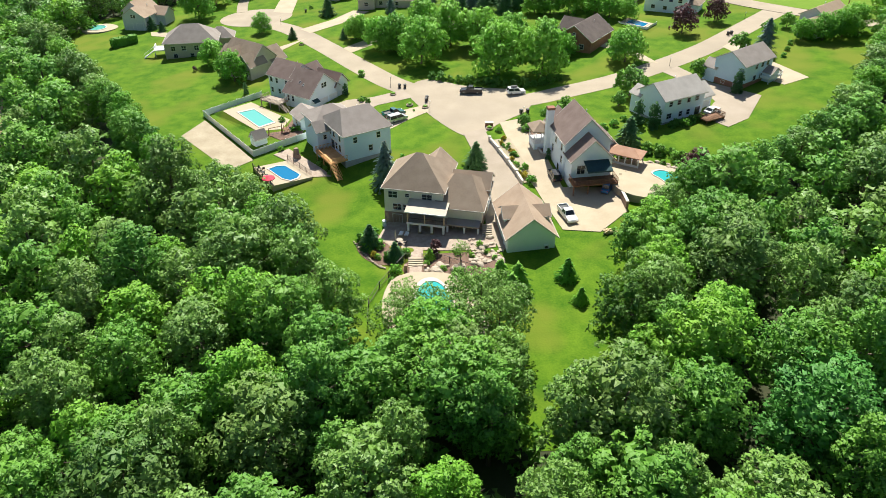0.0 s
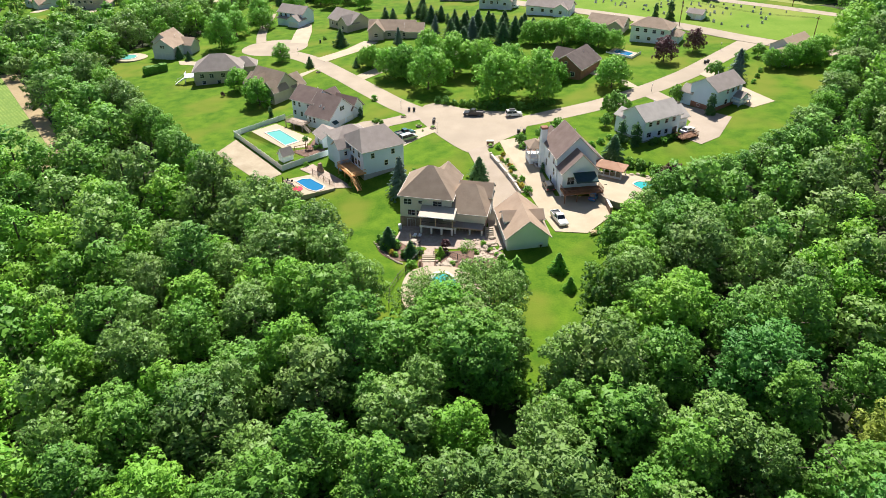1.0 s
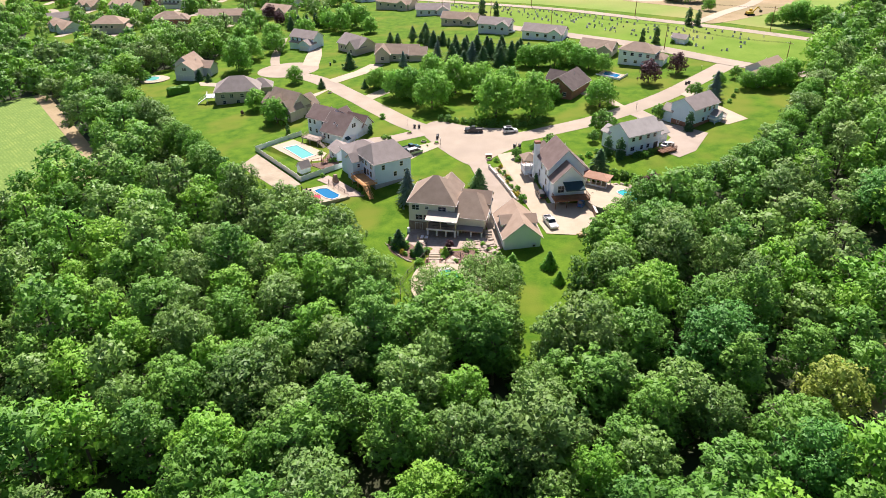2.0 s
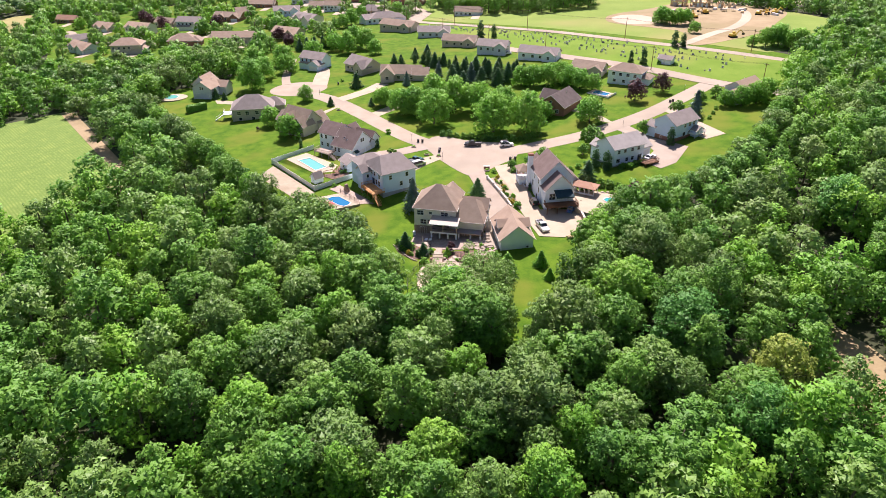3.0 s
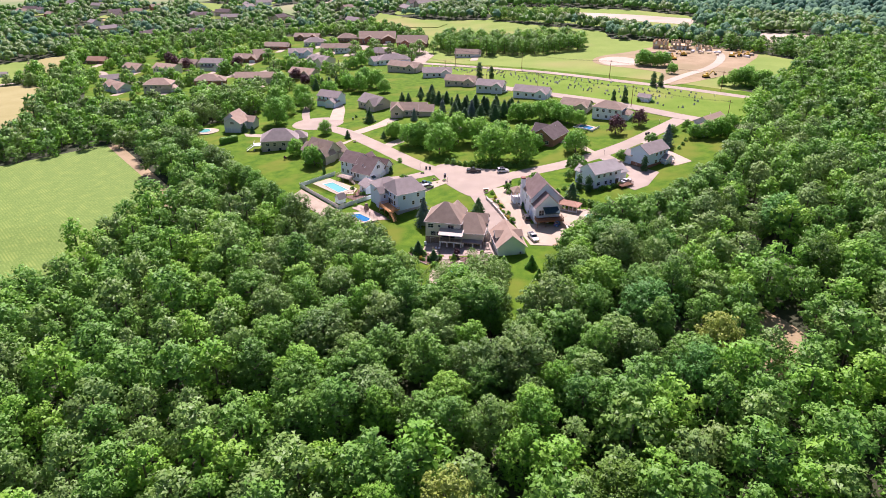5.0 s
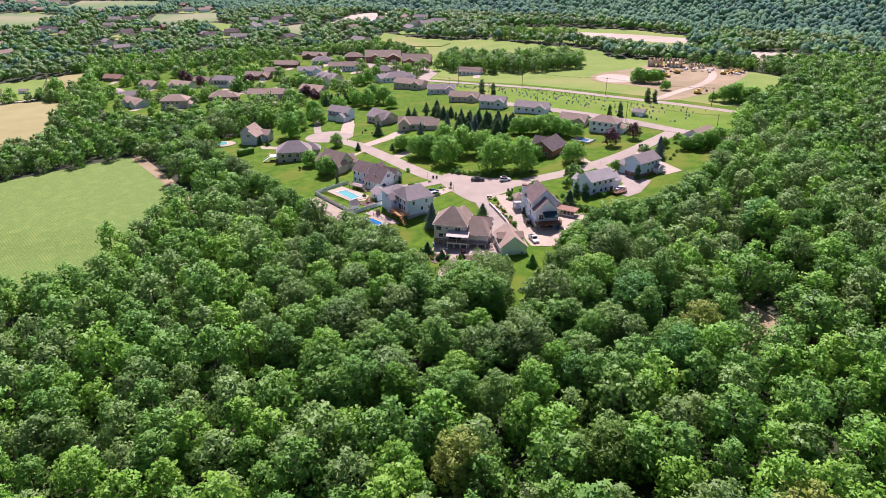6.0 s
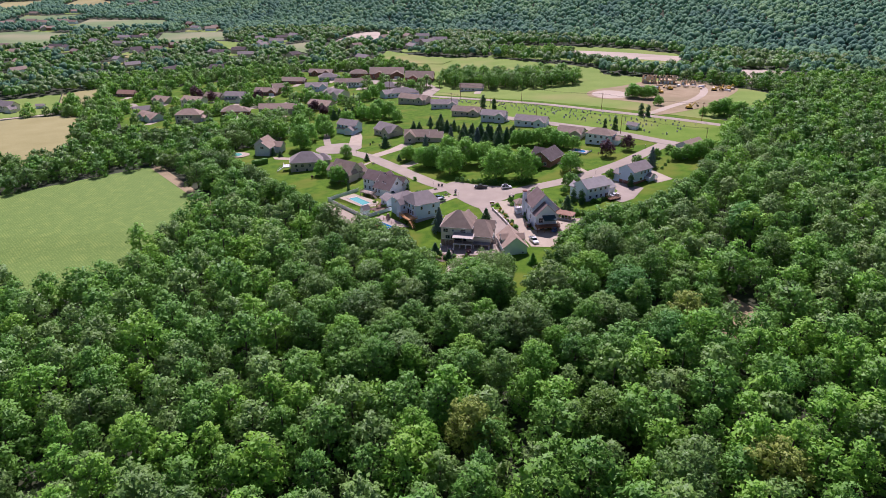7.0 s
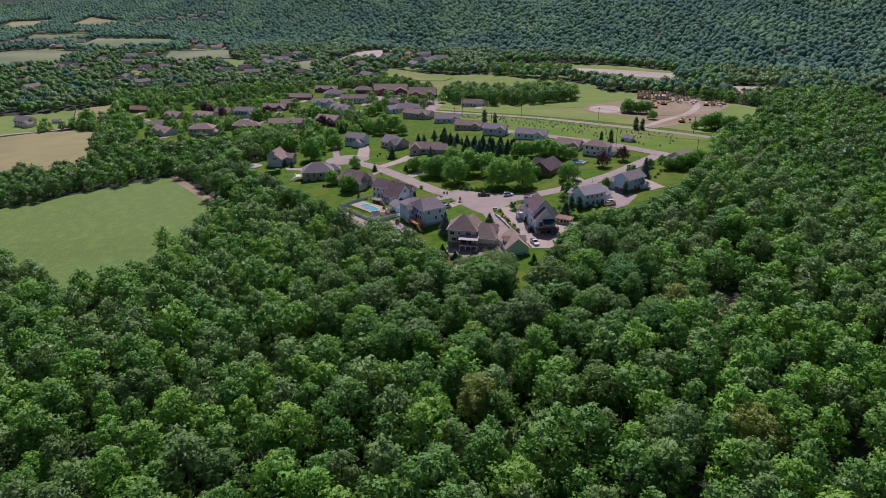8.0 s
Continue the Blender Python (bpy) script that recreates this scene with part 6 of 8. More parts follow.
# ---- planted trees and shrubs ----
for x, y, k, s in [(-16.8, 209, 0, 1.05), (-4.2, 195, 1, 1.25), (4.5, 209, 2, 1.2), (13, 207, 0, 1.2), (17.4, 183, 1, 1.35), (29.0, 181, 2, 1.3), (-4, 218, 2, 1.1), (53, 187, 0, 1.0), (22, 201, 1, 1.1), (-26, 222, 1, 0.7), (38, 195, 1, 0.6),
                   (-86.7, 257, 2, 1.2), (-67.7, 204.8, 0, 0.75), (-57.5, 188.6, 1, 0.85), (-58.8, 234.8, 2, 0.6), (-24, 221, 1, 0.75), (-12, 207, 2, 1.0), (-66, 310, 0, 1.0), (-80, 300, 1, 1.0), (-92, 290, 2, 1.1), (-76, 285, 0, 0.9), (-85, 275, 1, 1.0)]:
    plant("yard%d" % k, x, y, s, x * 37 % 360, "shade trees on the lawns")
for x, y, s in [(53.6, 235, 0.85), (45.4, 238, 0.9), (39.1, 238, 0.85), (57.5, 230, 0.8), (51.3, 243, 0.85), (62, 226, 0.7), (34, 240, 0.8)]:
    plant("yard1", x, y, s, x * 71 % 360, "row of light green trees")
for x, y, s in [(75.4, 209.4, 1.1), (88.4, 219, 1.0), (52.8, 122.6, 0.75), (-96, 372, 1.0), (-86, 350, 0.8), (-150, 432, 1.1)]:
    plant("plum", x, y, s, x * 53 % 360)
for x, y, s in [(-6.8, 289.9, 1.1), (4.4, 252.6, 1.0), (15.3, 260, 1.1), (21, 257, 1.0), (26.1, 261, 1.0), (31.8, 252, 0.95), (10.2, 264, 0.9), (1.1, 282, 0.8), (-3.2, 280, 0.9), (17, 245, 1.0), (24, 243, 1.0), (9, 243, 0.9), (38, 246, 0.85), (41.6, 133.8, 0.95), (-13, 300, 0.7), (-23.4, 293, 0.6), (-19.8, 290, 0.6),
                (-38.5, 251.6, 0.85), (-29.8, 223, 0.45), (-24.7, 228, 0.4), (-100.5, 246.5, 0.6), (-96, 243.5, 0.45), (-12.4, 102.2, 0.62), (-7.6, 97.6, 0.5), (8.3, 129.6, 0.75), (-47, 226, 0.5)]:
    plant("pine", x, y, s * 1.05, x * 91 % 360, "conifers in the gardens", tall=0.78)
for x, y, s in [(-10.7, 124.6, 0.95), (92.0, 188.3, 0.95), (13, 252, 0.8), (-1.5, 262, 0.7), (-16, 251, 0.6)]:
    plant("spruce", x, y, s, x * 19 % 360)
for x, y, s in [(10.3, 88.4, 1.0), (12.9, 86.6, 1.1), (11.6, 83.4, 1.15), (21.6, 89.4, 0.8), (22.8, 82.9, 0.58), (-1.4, 97.2, 0.45)]:
    plant("cedar", x, y, s, x * 29 % 360, "young conifers on the lawn")
for x, y, s in [(46.4, 145.0, 1.0), (49.4, 142.6, 1.05), (74.6, 160.4, 1.05), (23.2, 344, 1.6), (30.6, 343, 1.2), (116.7, 293.6, 1.35), (120.2, 291.5, 1.2), (-51.9, 178.2, 0.55), (-24.2, 173.4, 0.55), (24.0, 131.0, 0.45), (-13, 291, 0.8), (-9, 289, 0.75), (-5, 283, 0.75)]:
    plant("arbor", x, y, s, x * 17 % 360)
for x, y, s in [(88.4, 267.6, 0.95), (93.2, 263.6, 1.25)]:
    plant("arbor", x, y, s, 40, "", "dense dark green oval evergreen in the cemetery")
for x, y, s in [(48.6, 162.6, 1.6), (44.5, 156.2, 0.8), (20.5, 147.0, 0.7), (30.5, 150.5, 1.15), (26.5, 150.0, 0.8), (68.6, 171.8, 1.1), (86, 190, 1.2), (99, 203, 1.0)]:
    plant("willow", x, y, s, x * 23 % 360)
for x, y, k, s in [(-14.2, 104, "darkbush", 1.4), (-13.2, 101.8, "bush", 1.2), (-10.6, 101.8, "bush", 1.3), (-9.0, 98.0, "darkbush", 1.1), (-7.6, 99.5, "goldbush", 1.15), (-5.4, 98.9, "bush", 0.9), (-5.8, 99.2, "darkbush", 0.9), (-0.5, 99.2, "plumbush", 1.35),
                   (3.4, 98.5, "bush", 0.8), (6.1, 97.4, "bush", 0.7), (7.6, 100.6, "bush", 0.9), (8.6, 98.1, "darkbush", 0.6), (10.0, 96.4, "bush", 0.6), (-7.4, 93.4, "bush", 1.4), (-7.9, 90.6, "darkbush", 0.9), (-2.0, 95.5, "bush", 0.7), (1.0, 93.8, "bush", 0.7),
                   (3.4, 91.8, "bush", 1.2), (-12.1, 106.6, "bush", 1.1), (17.0, 133, "bush", 0.9), (16.0, 137, "bush", 0.8), (15.2, 141, "bush", 0.7), (18.6, 127.5, "bush", 1.1), (19.4, 122.4, "bush", 1.3), (14.4, 145, "bush", 0.9), (20.8, 144.5, "bush", 1.4), (21.4, 108.5, "bush", 0.8), (21.0, 105.6, "bush", 0.8), (20.6, 102.8, "bush", 0.7),
                   (45.4, 132.4, "darkbush", 1.6), (48.0, 130.6, "darkbush", 1.5), (50.4, 128.6, "bush", 1.3), (47.6, 126.8, "bush", 0.8), (53.8, 142.6, "darkbush", 1.1), (56.6, 143.0, "bush", 1.4), (36, 142, "bush", 1.2), (38.5, 143.6, "bush", 1.1), (41, 145, "bush", 1.2), (44, 147.5, "bush", 1.0),
                   (-35.6, 141.0, "bush", 0.9), (-25.6, 133.4, "bush", 0.8), (-24.4, 131.6, "bush", 0.7), (-23.0, 129.6, "bush", 0.7), (-38.2, 157.4, "darkbush", 1.1), (-34.6, 151.4, "darkbush", 0.9), (-71.8, 199.0, "plumbush", 0.8), (-7.6, 134.6, "bush", 0.8), (-19.4, 168.0, "bush", 0.9), (-17.6, 167.2, "darkbush", 0.8), (-21, 187.4, "bush", 1.3),
                   (-46.3, 262, "darkbush", 0.9), (-42, 256, "bush", 0.7), (96, 184, "bush", 1.0), (99, 189, "darkbush", 1.0), (102, 194, "bush", 1.1), (107, 209, "willow", 1.0), (40, 199, "bush", 0.9), (37, 188, "bush", 1.0), (60.5, 214.5, "darkbush", 0.8), (63, 213, "darkbush", 0.8)]:
    plant(k, x, y, s, x * 67 % 360)
for x, y in [(-73.8, 337.6), (-69.6, 338.2), (-65.4, 341.0), (-61.4, 342.4), (-57.5, 344.7), (-77.3, 334.7), (-117, 350), (-105, 340)]:
    plant("pine", x, y, 0.9, x * 33 % 360, "conifers in the gardens", tall=0.8)
for x, y, sc in [(-209, 462, 1.3), (-188.7, 440, 1.1), (-203, 456, 1.0), (-86.4, 352, 0.9)]:
    plant("plum", x, y, sc, x * 53 % 360)
plant("thin", 3.9, 94.6, 0.42, 30, "", "small light green garden tree among boulders")
# the trees over the garden pool
for x, y, s in [(-5.6, 73.6, 0.8), (-1.6, 74.6, 0.8), (3.2, 75.0, 0.85), (6.2, 74.4, 0.95), (1.4, 69.8, 0.9), (8.6, 69.4, 1.0), (-6.6, 69.4, 0.9), (5.0, 68.0, 0.95), (-5.2, 77.4, 0.72), (3.8, 78.4, 0.8), (8.2, 76.6, 0.85), (11.2, 72.6, 0.85), (7.4, 80.0, 0.55)]:
    plant("thin", x, y + 1.6, s, x * 77 % 360, "slender trees by the pool", tall=1.02)
for x, y, k, s in [(8.6, 64.0, 4, 0.8), (8.6, 58.6, 1, 0.85), (3.0, 63.0, 2, 0.9), (-4.0, 62.5, 0, 0.95), (21.5, 49, 0, 0.9), (29.5, 54, 3, 0.9), (15, 44, 5, 0.9), (24.5, 41, 1, 1.0)]:
    plant("oak%d" % k, x, y, s, x * 77 % 360, "trees of the woods", tall=0.88)
# the screen of shrubs before the loop's trees
for k in range(15):
    t = k / 14
    plant("darkbush", -1 + 34 * t, 182 - 9.5 * math.sin(math.pi * min(1, t * 1.2) * 0.5) + 3.0 * max(0, t - 0.8) * 5, 1.5 + 0.3 * math.sin(k * 2.1), k * 47, "shrubs along the street")
hedge = Geo()
for k in range(7):
    hedge.box(-4.2 + k * 1.2, -1.1 - 0.1 * (k % 2), -0.3, -3.02 + k * 1.2, 1.1 + 0.08 * (k % 3), 2.5 + 0.12 * ((k * 3) % 4))
hroot = thing("clipped_hedge", "long clipped dark green hedge on a lawn", "hedge", -104.2, 229.6, None, 40)
part("core", hedge, M["leaf"], hroot)
gg = np.random.default_rng(3)
hp = np.stack([gg.uniform(-4.3, 4.3, 1500), gg.uniform(-1.3, 1.3, 1500), gg.uniform(0, 2.85, 1500)], -1)
edge = (np.abs(hp[:, 1]) > 1.0) | (hp[:, 2] > 2.45) | (np.abs(hp[:, 0]) > 4.0)
hp = hp[edge]
ht, hb = gg.normal(size=hp.shape) * 0.16, gg.normal(size=hp.shape) * 0.16
hq = np.stack([hp + ht, hp + hb, hp - ht, hp - hb], 1).reshape(-1, 3)
hl = new("leaves", sheet("leaves", hq, np.arange(len(hq)).reshape(-1, 4), [M["leaf"]]))
hl.parent = hroot

# ---- pools, patios and fences ----
def pool(label, poly, deckpoly, mat, z, lift=0.25):
    """A sunk pool: a paved surround with a coping, and water a hand below it."""
    z = max(max(height(x, y) for x, y in deckpoly) + 0.02, z)
    lift = 0.25
    root = thing("swimming_pool", label, "pool", poly[0][0], poly[0][1], z)
    ox, oy = poly[0]
    p = [(x - ox, y - oy) for x, y in poly]
    cx, cy = sum(x for x, _ in p) / len(p), sum(y for _, y in p) / len(p)
    inner = [(cx + (x - cx) * 0.96, cy + (y - cy) * 0.96) for x, y in p]
    outer = [(cx + (x - cx) * 1.08, cy + (y - cy) * 1.08) for x, y in p]
    n = len(p)
    part("water", Geo().add([(x, y, lift + 0.03) for x, y in inner], [tuple(range(n))]), mat, root, "clear pool water")
    v = [(x, y, lift) for x, y in inner] + [(x, y, lift + 0.12) for x, y in inner] + [(x, y, lift + 0.12) for x, y in outer] + [(x, y, lift) for x, y in outer]
    f = [(a * n + i, a * n + (i + 1) % n, (a + 1) * n + (i + 1) % n, (a + 1) * n + i) for a in range(3) for i in range(n)]
    part("coping", Geo().add(v, f), M["kerb"], root)
    d = [(x - ox, y - oy) for x, y in deckpoly]
    m = len(d)
    part("surround", Geo().extrude([(x, y, lift - 2.6) for x, y in d], (0, 0, 2.6 - 0.01)), M["concrete"], root, "pale concrete surround")
    return root


pool("rectangular teal pool in a fenced yard", [(-50.4, 162.6), (-46.8, 164.8), (-40.0, 156.6), (-43.2, 153.6)], [(-54.6, 163.8), (-48.6, 169.6), (-36.5, 158.2), (-37.6, 152.6), (-43.2, 151.4)], M["pool_teal"], -3.4)
pool("bright blue pool with cut corners on a terrace", [(-36.8, 131.6), (-35.4, 133.0), (-33.4, 133.2), (-29.4, 129.0), (-29.6, 127.4), (-31.0, 126.2), (-33.0, 127.2)], [(-40.2, 132.4), (-34.4, 124.0), (-26.6, 128.0), (-33.2, 135.8)], M["pool_blue"], -3.35, 0.6)
pool("turquoise rounded garden pool beside a pavilion", smooth_ring([(43.6, 122.4), (46.4, 124.2), (49.2, 121.4), (49.4, 117.6), (46.4, 116.2), (45.6, 119.6)]), smooth_ring([(34, 121), (36, 129), (44.5, 128.6), (52, 122), (52, 114), (45, 112), (37, 113)], 2), M["pool_aqua"], 0.1, 0.3)
pool("turquoise free-form pool below the big house", smooth_ring([(-3.6, 88.8), (-0.8, 90.4), (1.4, 88.0), (2.8, 82), (5.0, 76), (3.6, 72), (-0.5, 73.5), (-4.0, 80)]), smooth_ring([(-7, 92.4), (2.5, 92.4), (6, 88), (8.5, 79), (6.0, 71), (-1.5, 70.6), (-8.5, 78), (-9.4, 86)], 2), M["pool_aqua"], -2.85, 0.3)
pool("blue rectangular pool behind a far house", [(60.8, 220.6), (65.4, 216.2), (68.0, 219.6), (63.0, 224.4)], [(58.6, 220.6), (65.8, 213.6), (70.4, 219.4), (62.8, 226.6)], M["pool_blue"], 2.9, 0.3)
pool("small round turquoise pool by a far house", ring(-121.8, 250.2, 3.2, 18), smooth_ring([(-128, 246), (-118, 244), (-113, 252), (-122, 257)], 2), M["pool_teal"], -7.3, 0.3)


for deckpoly in ([(-54.6, 163.8), (-48.6, 169.6), (-36.5, 158.2), (-37.6, 152.6), (-43.2, 151.4)], [(58.6, 220.6), (65.8, 213.6), (70.4, 219.4), (62.8, 226.6)]):
    zt = max(height(x, y) for x, y in deckpoly) + 0.22
    mx, my = sum(x for x, _ in deckpoly) / len(deckpoly), sum(y for _, y in deckpoly) / len(deckpoly)
    n = len(deckpoly)
    far = [(mx + (x - mx) * 1.32, my + (y - my) * 1.32) for x, y in deckpoly]
    bank = Geo().add([(x, y, zt) for x, y in deckpoly] + [(x, y, height(x, y) + 0.03) for x, y in far], [(i, (i + 1) % n, n + (i + 1) % n, n + i) for i in range(n)])
    tagged(new("lawn_bank", bank.mesh("lawn_bank", M["lawn"])), "low grass bank round a pool surround", "lawn", kind="structure")


def panel_fence(label, pts, h, mat, gap=2.4, name="fence", slats=False, closed=False):
    root = thing(name, label, "fence", pts[0][0], pts[0][1])
    z0 = height(*pts[0])
    for a, b in zip(pts, pts[1:]):
        d = Vector(b) - Vector(a)
        n = max(1, int(d.length / gap))
        for k in range(n):
            p, q2 = Vector(a) + d * k / n, Vector(a) + d * (k + 1) / n
            P, Q = (p.x - pts[0][0], p.y - pts[0][1], height(*p) - z0), (q2.x - pts[0][0], q2.y - pts[0][1], height(*q2) - z0)
            part("post", Geo().box(P[0] - 0.07, P[1] - 0.07, P[2] - 0.4, P[0] + 0.07, P[1] + 0.07, P[2] + h + 0.12), mat, root)
            if slats:
                g = Geo().beam((P[0], P[1], P[2] + h), (Q[0], Q[1], Q[2] + h), 0.05).beam((P[0], P[1], P[2] + 0.15), (Q[0], Q[1], Q[2] + 0.15), 0.05)
                for i in range(1, 14):
                    t = i / 14
                    x, y, z = (P[j] * (1 - t) + Q[j] * t for j in range(3))
                    g.box(x - 0.012, y - 0.012, z + 0.15, x + 0.012, y + 0.012, z + h)
                tagged(part("panel", g, mat, root), kind="stuff")
            else:
                part("panel", Geo().beam((P[0], P[1], P[2] + h / 2), (Q[0], Q[1], Q[2] + h / 2), 0.05, h - 0.1), mat, root)
    return root


panel_fence("white vinyl privacy fence round a pool yard", [(-47, 175.3), (-59.6, 163.7), (-41.4, 138.6), (-30.5, 147.0)], 1.7, M["vinyl"])
panel_fence("thin dark iron fence round the garden pool", [(-11.2, 80), (-11.4, 85.0), (-9.9, 89.5), (-5.8, 97.6), (-5.0, 97.4)], 1.3, M["iron"], slats=True)
panel_fence("thin dark iron fence round the garden pool", [(-2.8, 97.2), (0.0, 97.2), (6.2, 93.1), (11.0, 83.0), (11.5, 76)], 1.3, M["iron"], slats=True)
panel_fence("thin dark iron fence along a pool terrace", [(-40.2, 132.4), (-34.4, 124.2)], 1.9, M["iron"], slats=True)
panel_fence("thin dark iron fence along a pool terrace", [(-33.2, 135.8), (-26.6, 128.2)], 1.7, M["deck_grey"], slats=True)
panel_fence("white low fence round a far pool", [(58.6, 220.6), (65.8, 213.6), (70.4, 219.4)], 1.2, M["vinyl"])

drape("patio", [(-9.6, 110.6), (-11.2, 104.8), (-8.0, 101.2), (-0.6, 99.8), (5.2, 99.4), (10.6, 100.0), (10.0, 107.0)], M["paving"], 0.18, "stone-paved patio behind the big house", "patio", 3.0)
drape("flower_bed", smooth_ring([(-15.6, 104.5), (-14.2, 99.4), (-11, 96.2), (-7.6, 95.8), (-6.2, 99.6), (-9.4, 102.8), (-11.6, 107.4)], 2), M["mulch"], 0.14, "brown mulched flower bed with shrubs", "flower bed", 3.0)
drape("flower_bed", smooth_ring([(-5.4, 98.2), (-6.6, 92.2), (2.6, 90.2), (10.8, 92.4), (12.2, 98.4), (4.0, 99.0)], 2), M["mulch"], 0.15, "brown mulched slope with stones and shrubs", "flower bed", 3.0)
drape("lawn", ring(-5.6, 100.2, 1.3, 14, 0.9), M["lawn"], 0.22, "tiny round lawn in a flower bed", "lawn", 3.0)
drape("path", [(-4.8, 101.2), (-2.6, 101.0), (-2.9, 91.8), (-5.0, 92.0)], M["paving"], 0.2, "paved garden path to the pool", "path", 3.0)
drape("flower_bed", [(12.6, 140.5), (16.6, 141.0), (20.2, 123), (18.0, 122.2), (13.4, 136)], M["gardenbed"], 0.24, "pale gravel planting strip between two drives", "flower bed", 3.0)
sg = random.Random(17)
for k in range(22):
    t = k / 21
    plant(sg.choice(("bush", "bush", "darkbush", "goldbush")), 14.6 + 4.2 * t + sg.uniform(-0.9, 0.9), 140.4 - 17.0 * t, sg.uniform(0.35, 0.8), sg.uniform(0, 360), "shrubs of the planting strip")
drape("flower_bed", smooth_ring([(20.6, 146), (23.4, 146), (24.4, 138), (24.2, 132), (22.4, 134), (21.2, 140)], 2), M["mulch"], 0.24, "brown mulched bed along a white house", "flower bed", 3.0)
drape("terrace", [(-34.0, 141.6), (-24.6, 131.2), (-22.6, 128.6), (-27.0, 128.6), (-33.0, 135.4), (-37, 139)], M["paving"], 0.2, "paved terrace between a deck and a pool", "patio", 3.0)
drape("pool_yard_gravel", [(-42.4, 151.6), (-39.4, 154.2), (-36.2, 158.4), (-33.0, 155.6), (-31.8, 149.2), (-36.8, 146.6)], M["mulch"], 0.18, "brown mulch in a fenced yard", "ground", 3.0)

# garden steps, boulders and the retaining wall
st = thing("garden_steps", "pale stone steps down to the pool", "steps", -3.9, 95.4)
for k in range(6):
    part("step", Geo().box(-1.3, 1.2 - k * 0.45, -0.4, 1.3, 1.65 - k * 0.45, 0.75 - k * 0.14), M["concrete"], st)
for sx in (-1.7, 1.7):
    part("pillar", Geo().box(sx - 0.28, -1.5, -0.4, sx + 0.28, -0.9, 1.1), M["stonewall"], st, "brown stone pillar")
st = thing("side_steps", "pale stone steps beside the big house", "steps", 9.2, 104.4)
for k in range(6):
    part("step", Geo().box(-0.9, 1.2 - k * 0.45, -0.4, 0.9, 1.65 - k * 0.45, 1.3 - k * 0.2), M["stone"], st)


def boulder(seed, s):
    g = np.random.default_rng(seed)
    v = ICO2[0] * g.uniform(0.8, 1.15, (len(ICO2[0]), 1)) * np.array([s, s * 0.7, s * 0.5])
    geo = Geo()
    geo.v, geo.f = [tuple(p) for p in v], [tuple(int(i) for i in f) for f in ICO2[1]]
    return geo.mesh("boulder", M["stone"])


BOULDERS = [boulder(k, 0.55 + 0.12 * (k % 4)) for k in range(6)]
bgn = random.Random(8)
for k in range(74):
    if k < 26:
        t = k / 25
        x, y = (-15.6 + 9.2 * t, 104.0 - 9.4 * math.sin(t * 1.9) ) if k < 18 else (-9 + k * 0.25, 95.2)
        s = 0.42
    elif k < 56:
        x, y, s = bgn.uniform(5.5, 11.5), bgn.uniform(94.5, 103.5), bgn.uniform(0.6, 1.15)
    else:
        x, y, s = bgn.uniform(-2.0, 4.5), bgn.uniform(92.2, 94.8), bgn.uniform(0.9, 1.5)
    ob = new("boulder", BOULDERS[k % 6])
    ob.matrix_basis = pose(x, y, height(x, y) + 0.22, 0, 0, bgn.uniform(0, 360)) @ Matrix.Scale(s, 4)
    tagged(ob, "pale rounded landscape boulder in a flower bed", "boulder", "boulders in the garden")
wallr = thing("retaining_wall", "low pale block retaining wall with capped piers along a drive", "wall", 11.8, 140.4)
wp = [(12.0, 140.4), (13.6, 135.4), (15.2, 130.4), (16.6, 125.8), (17.6, 121.8)]
for a, b in zip(wp, wp[1:]):
    A, B = (a[0] - 11.8, a[1] - 140.4, height(*a) - height(11.8, 140.4)), (b[0] - 11.8, b[1] - 140.4, height(*b) - height(11.8, 140.4))
    part("wall_section", Geo().beam((A[0], A[1], A[2] + 0.2), (B[0], B[1], B[2] + 0.2), 0.35, 1.5), M["kerb"], wallr)
    part("cap", Geo().beam((A[0], A[1], A[2] + 1.0), (B[0], B[1], B[2] + 1.0), 0.5, 0.1), M["kerb"], wallr)
    part("pier", Geo().box(A[0] - 0.3, A[1] - 0.3, A[2] - 0.5, A[0] + 0.3, A[1] + 0.3, A[2] + 1.25), M["kerb"], wallr)
wall3 = thing("terrace_wall", "brown block retaining wall below a pool terrace", "wall", 36.4, 120.0)
part("wall_section", Geo().beam((0, 0.8, 0), (0.2, -9, 0.1), 0.5, 2.4), M["stonewall"], wall3)
part("cap", Geo().beam((0, 0.8, 1.25), (0.2, -9, 1.35), 0.6, 0.12), M["kerb"], wall3)

# shrubs, stones and edgings of the gardens
yg = random.Random(44)


def shrub_row(pts, keys, lo, hi, gap, group):
    """Shrubs close together along a line."""
    for a, b in zip(pts, pts[1:]):
        n = max(1, round(math.dist(a, b) / gap))
        for k in range(n):
            t = (k + yg.uniform(0.1, 0.5)) / n
            plant(yg.choice(keys), a[0] + (b[0] - a[0]) * t + yg.uniform(-0.3, 0.3), a[1] + (b[1] - a[1]) * t + yg.uniform(-0.3, 0.3), yg.uniform(lo, hi), yg.uniform(0, 360), group)


shrub_row([(44.5, 131.5), (48.5, 132.0), (51.5, 128.6), (53.2, 125.0)], ("darkbush", "darkbush", "bush"), 1.0, 1.5, 1.5, "hedge shrubs behind the garden pool")
shrub_row([(54.4, 143.4), (58.6, 144.0), (61.5, 146.0)], ("darkbush", "bush"), 0.9, 1.4, 1.6, "shrubs below the white house")
shrub_row([(-20.8, 168.4), (-18.4, 169.6), (-17.4, 167.6)], ("darkbush", "bush", "goldbush"), 0.5, 0.9, 0.9, "shrubs of the street corner bed")
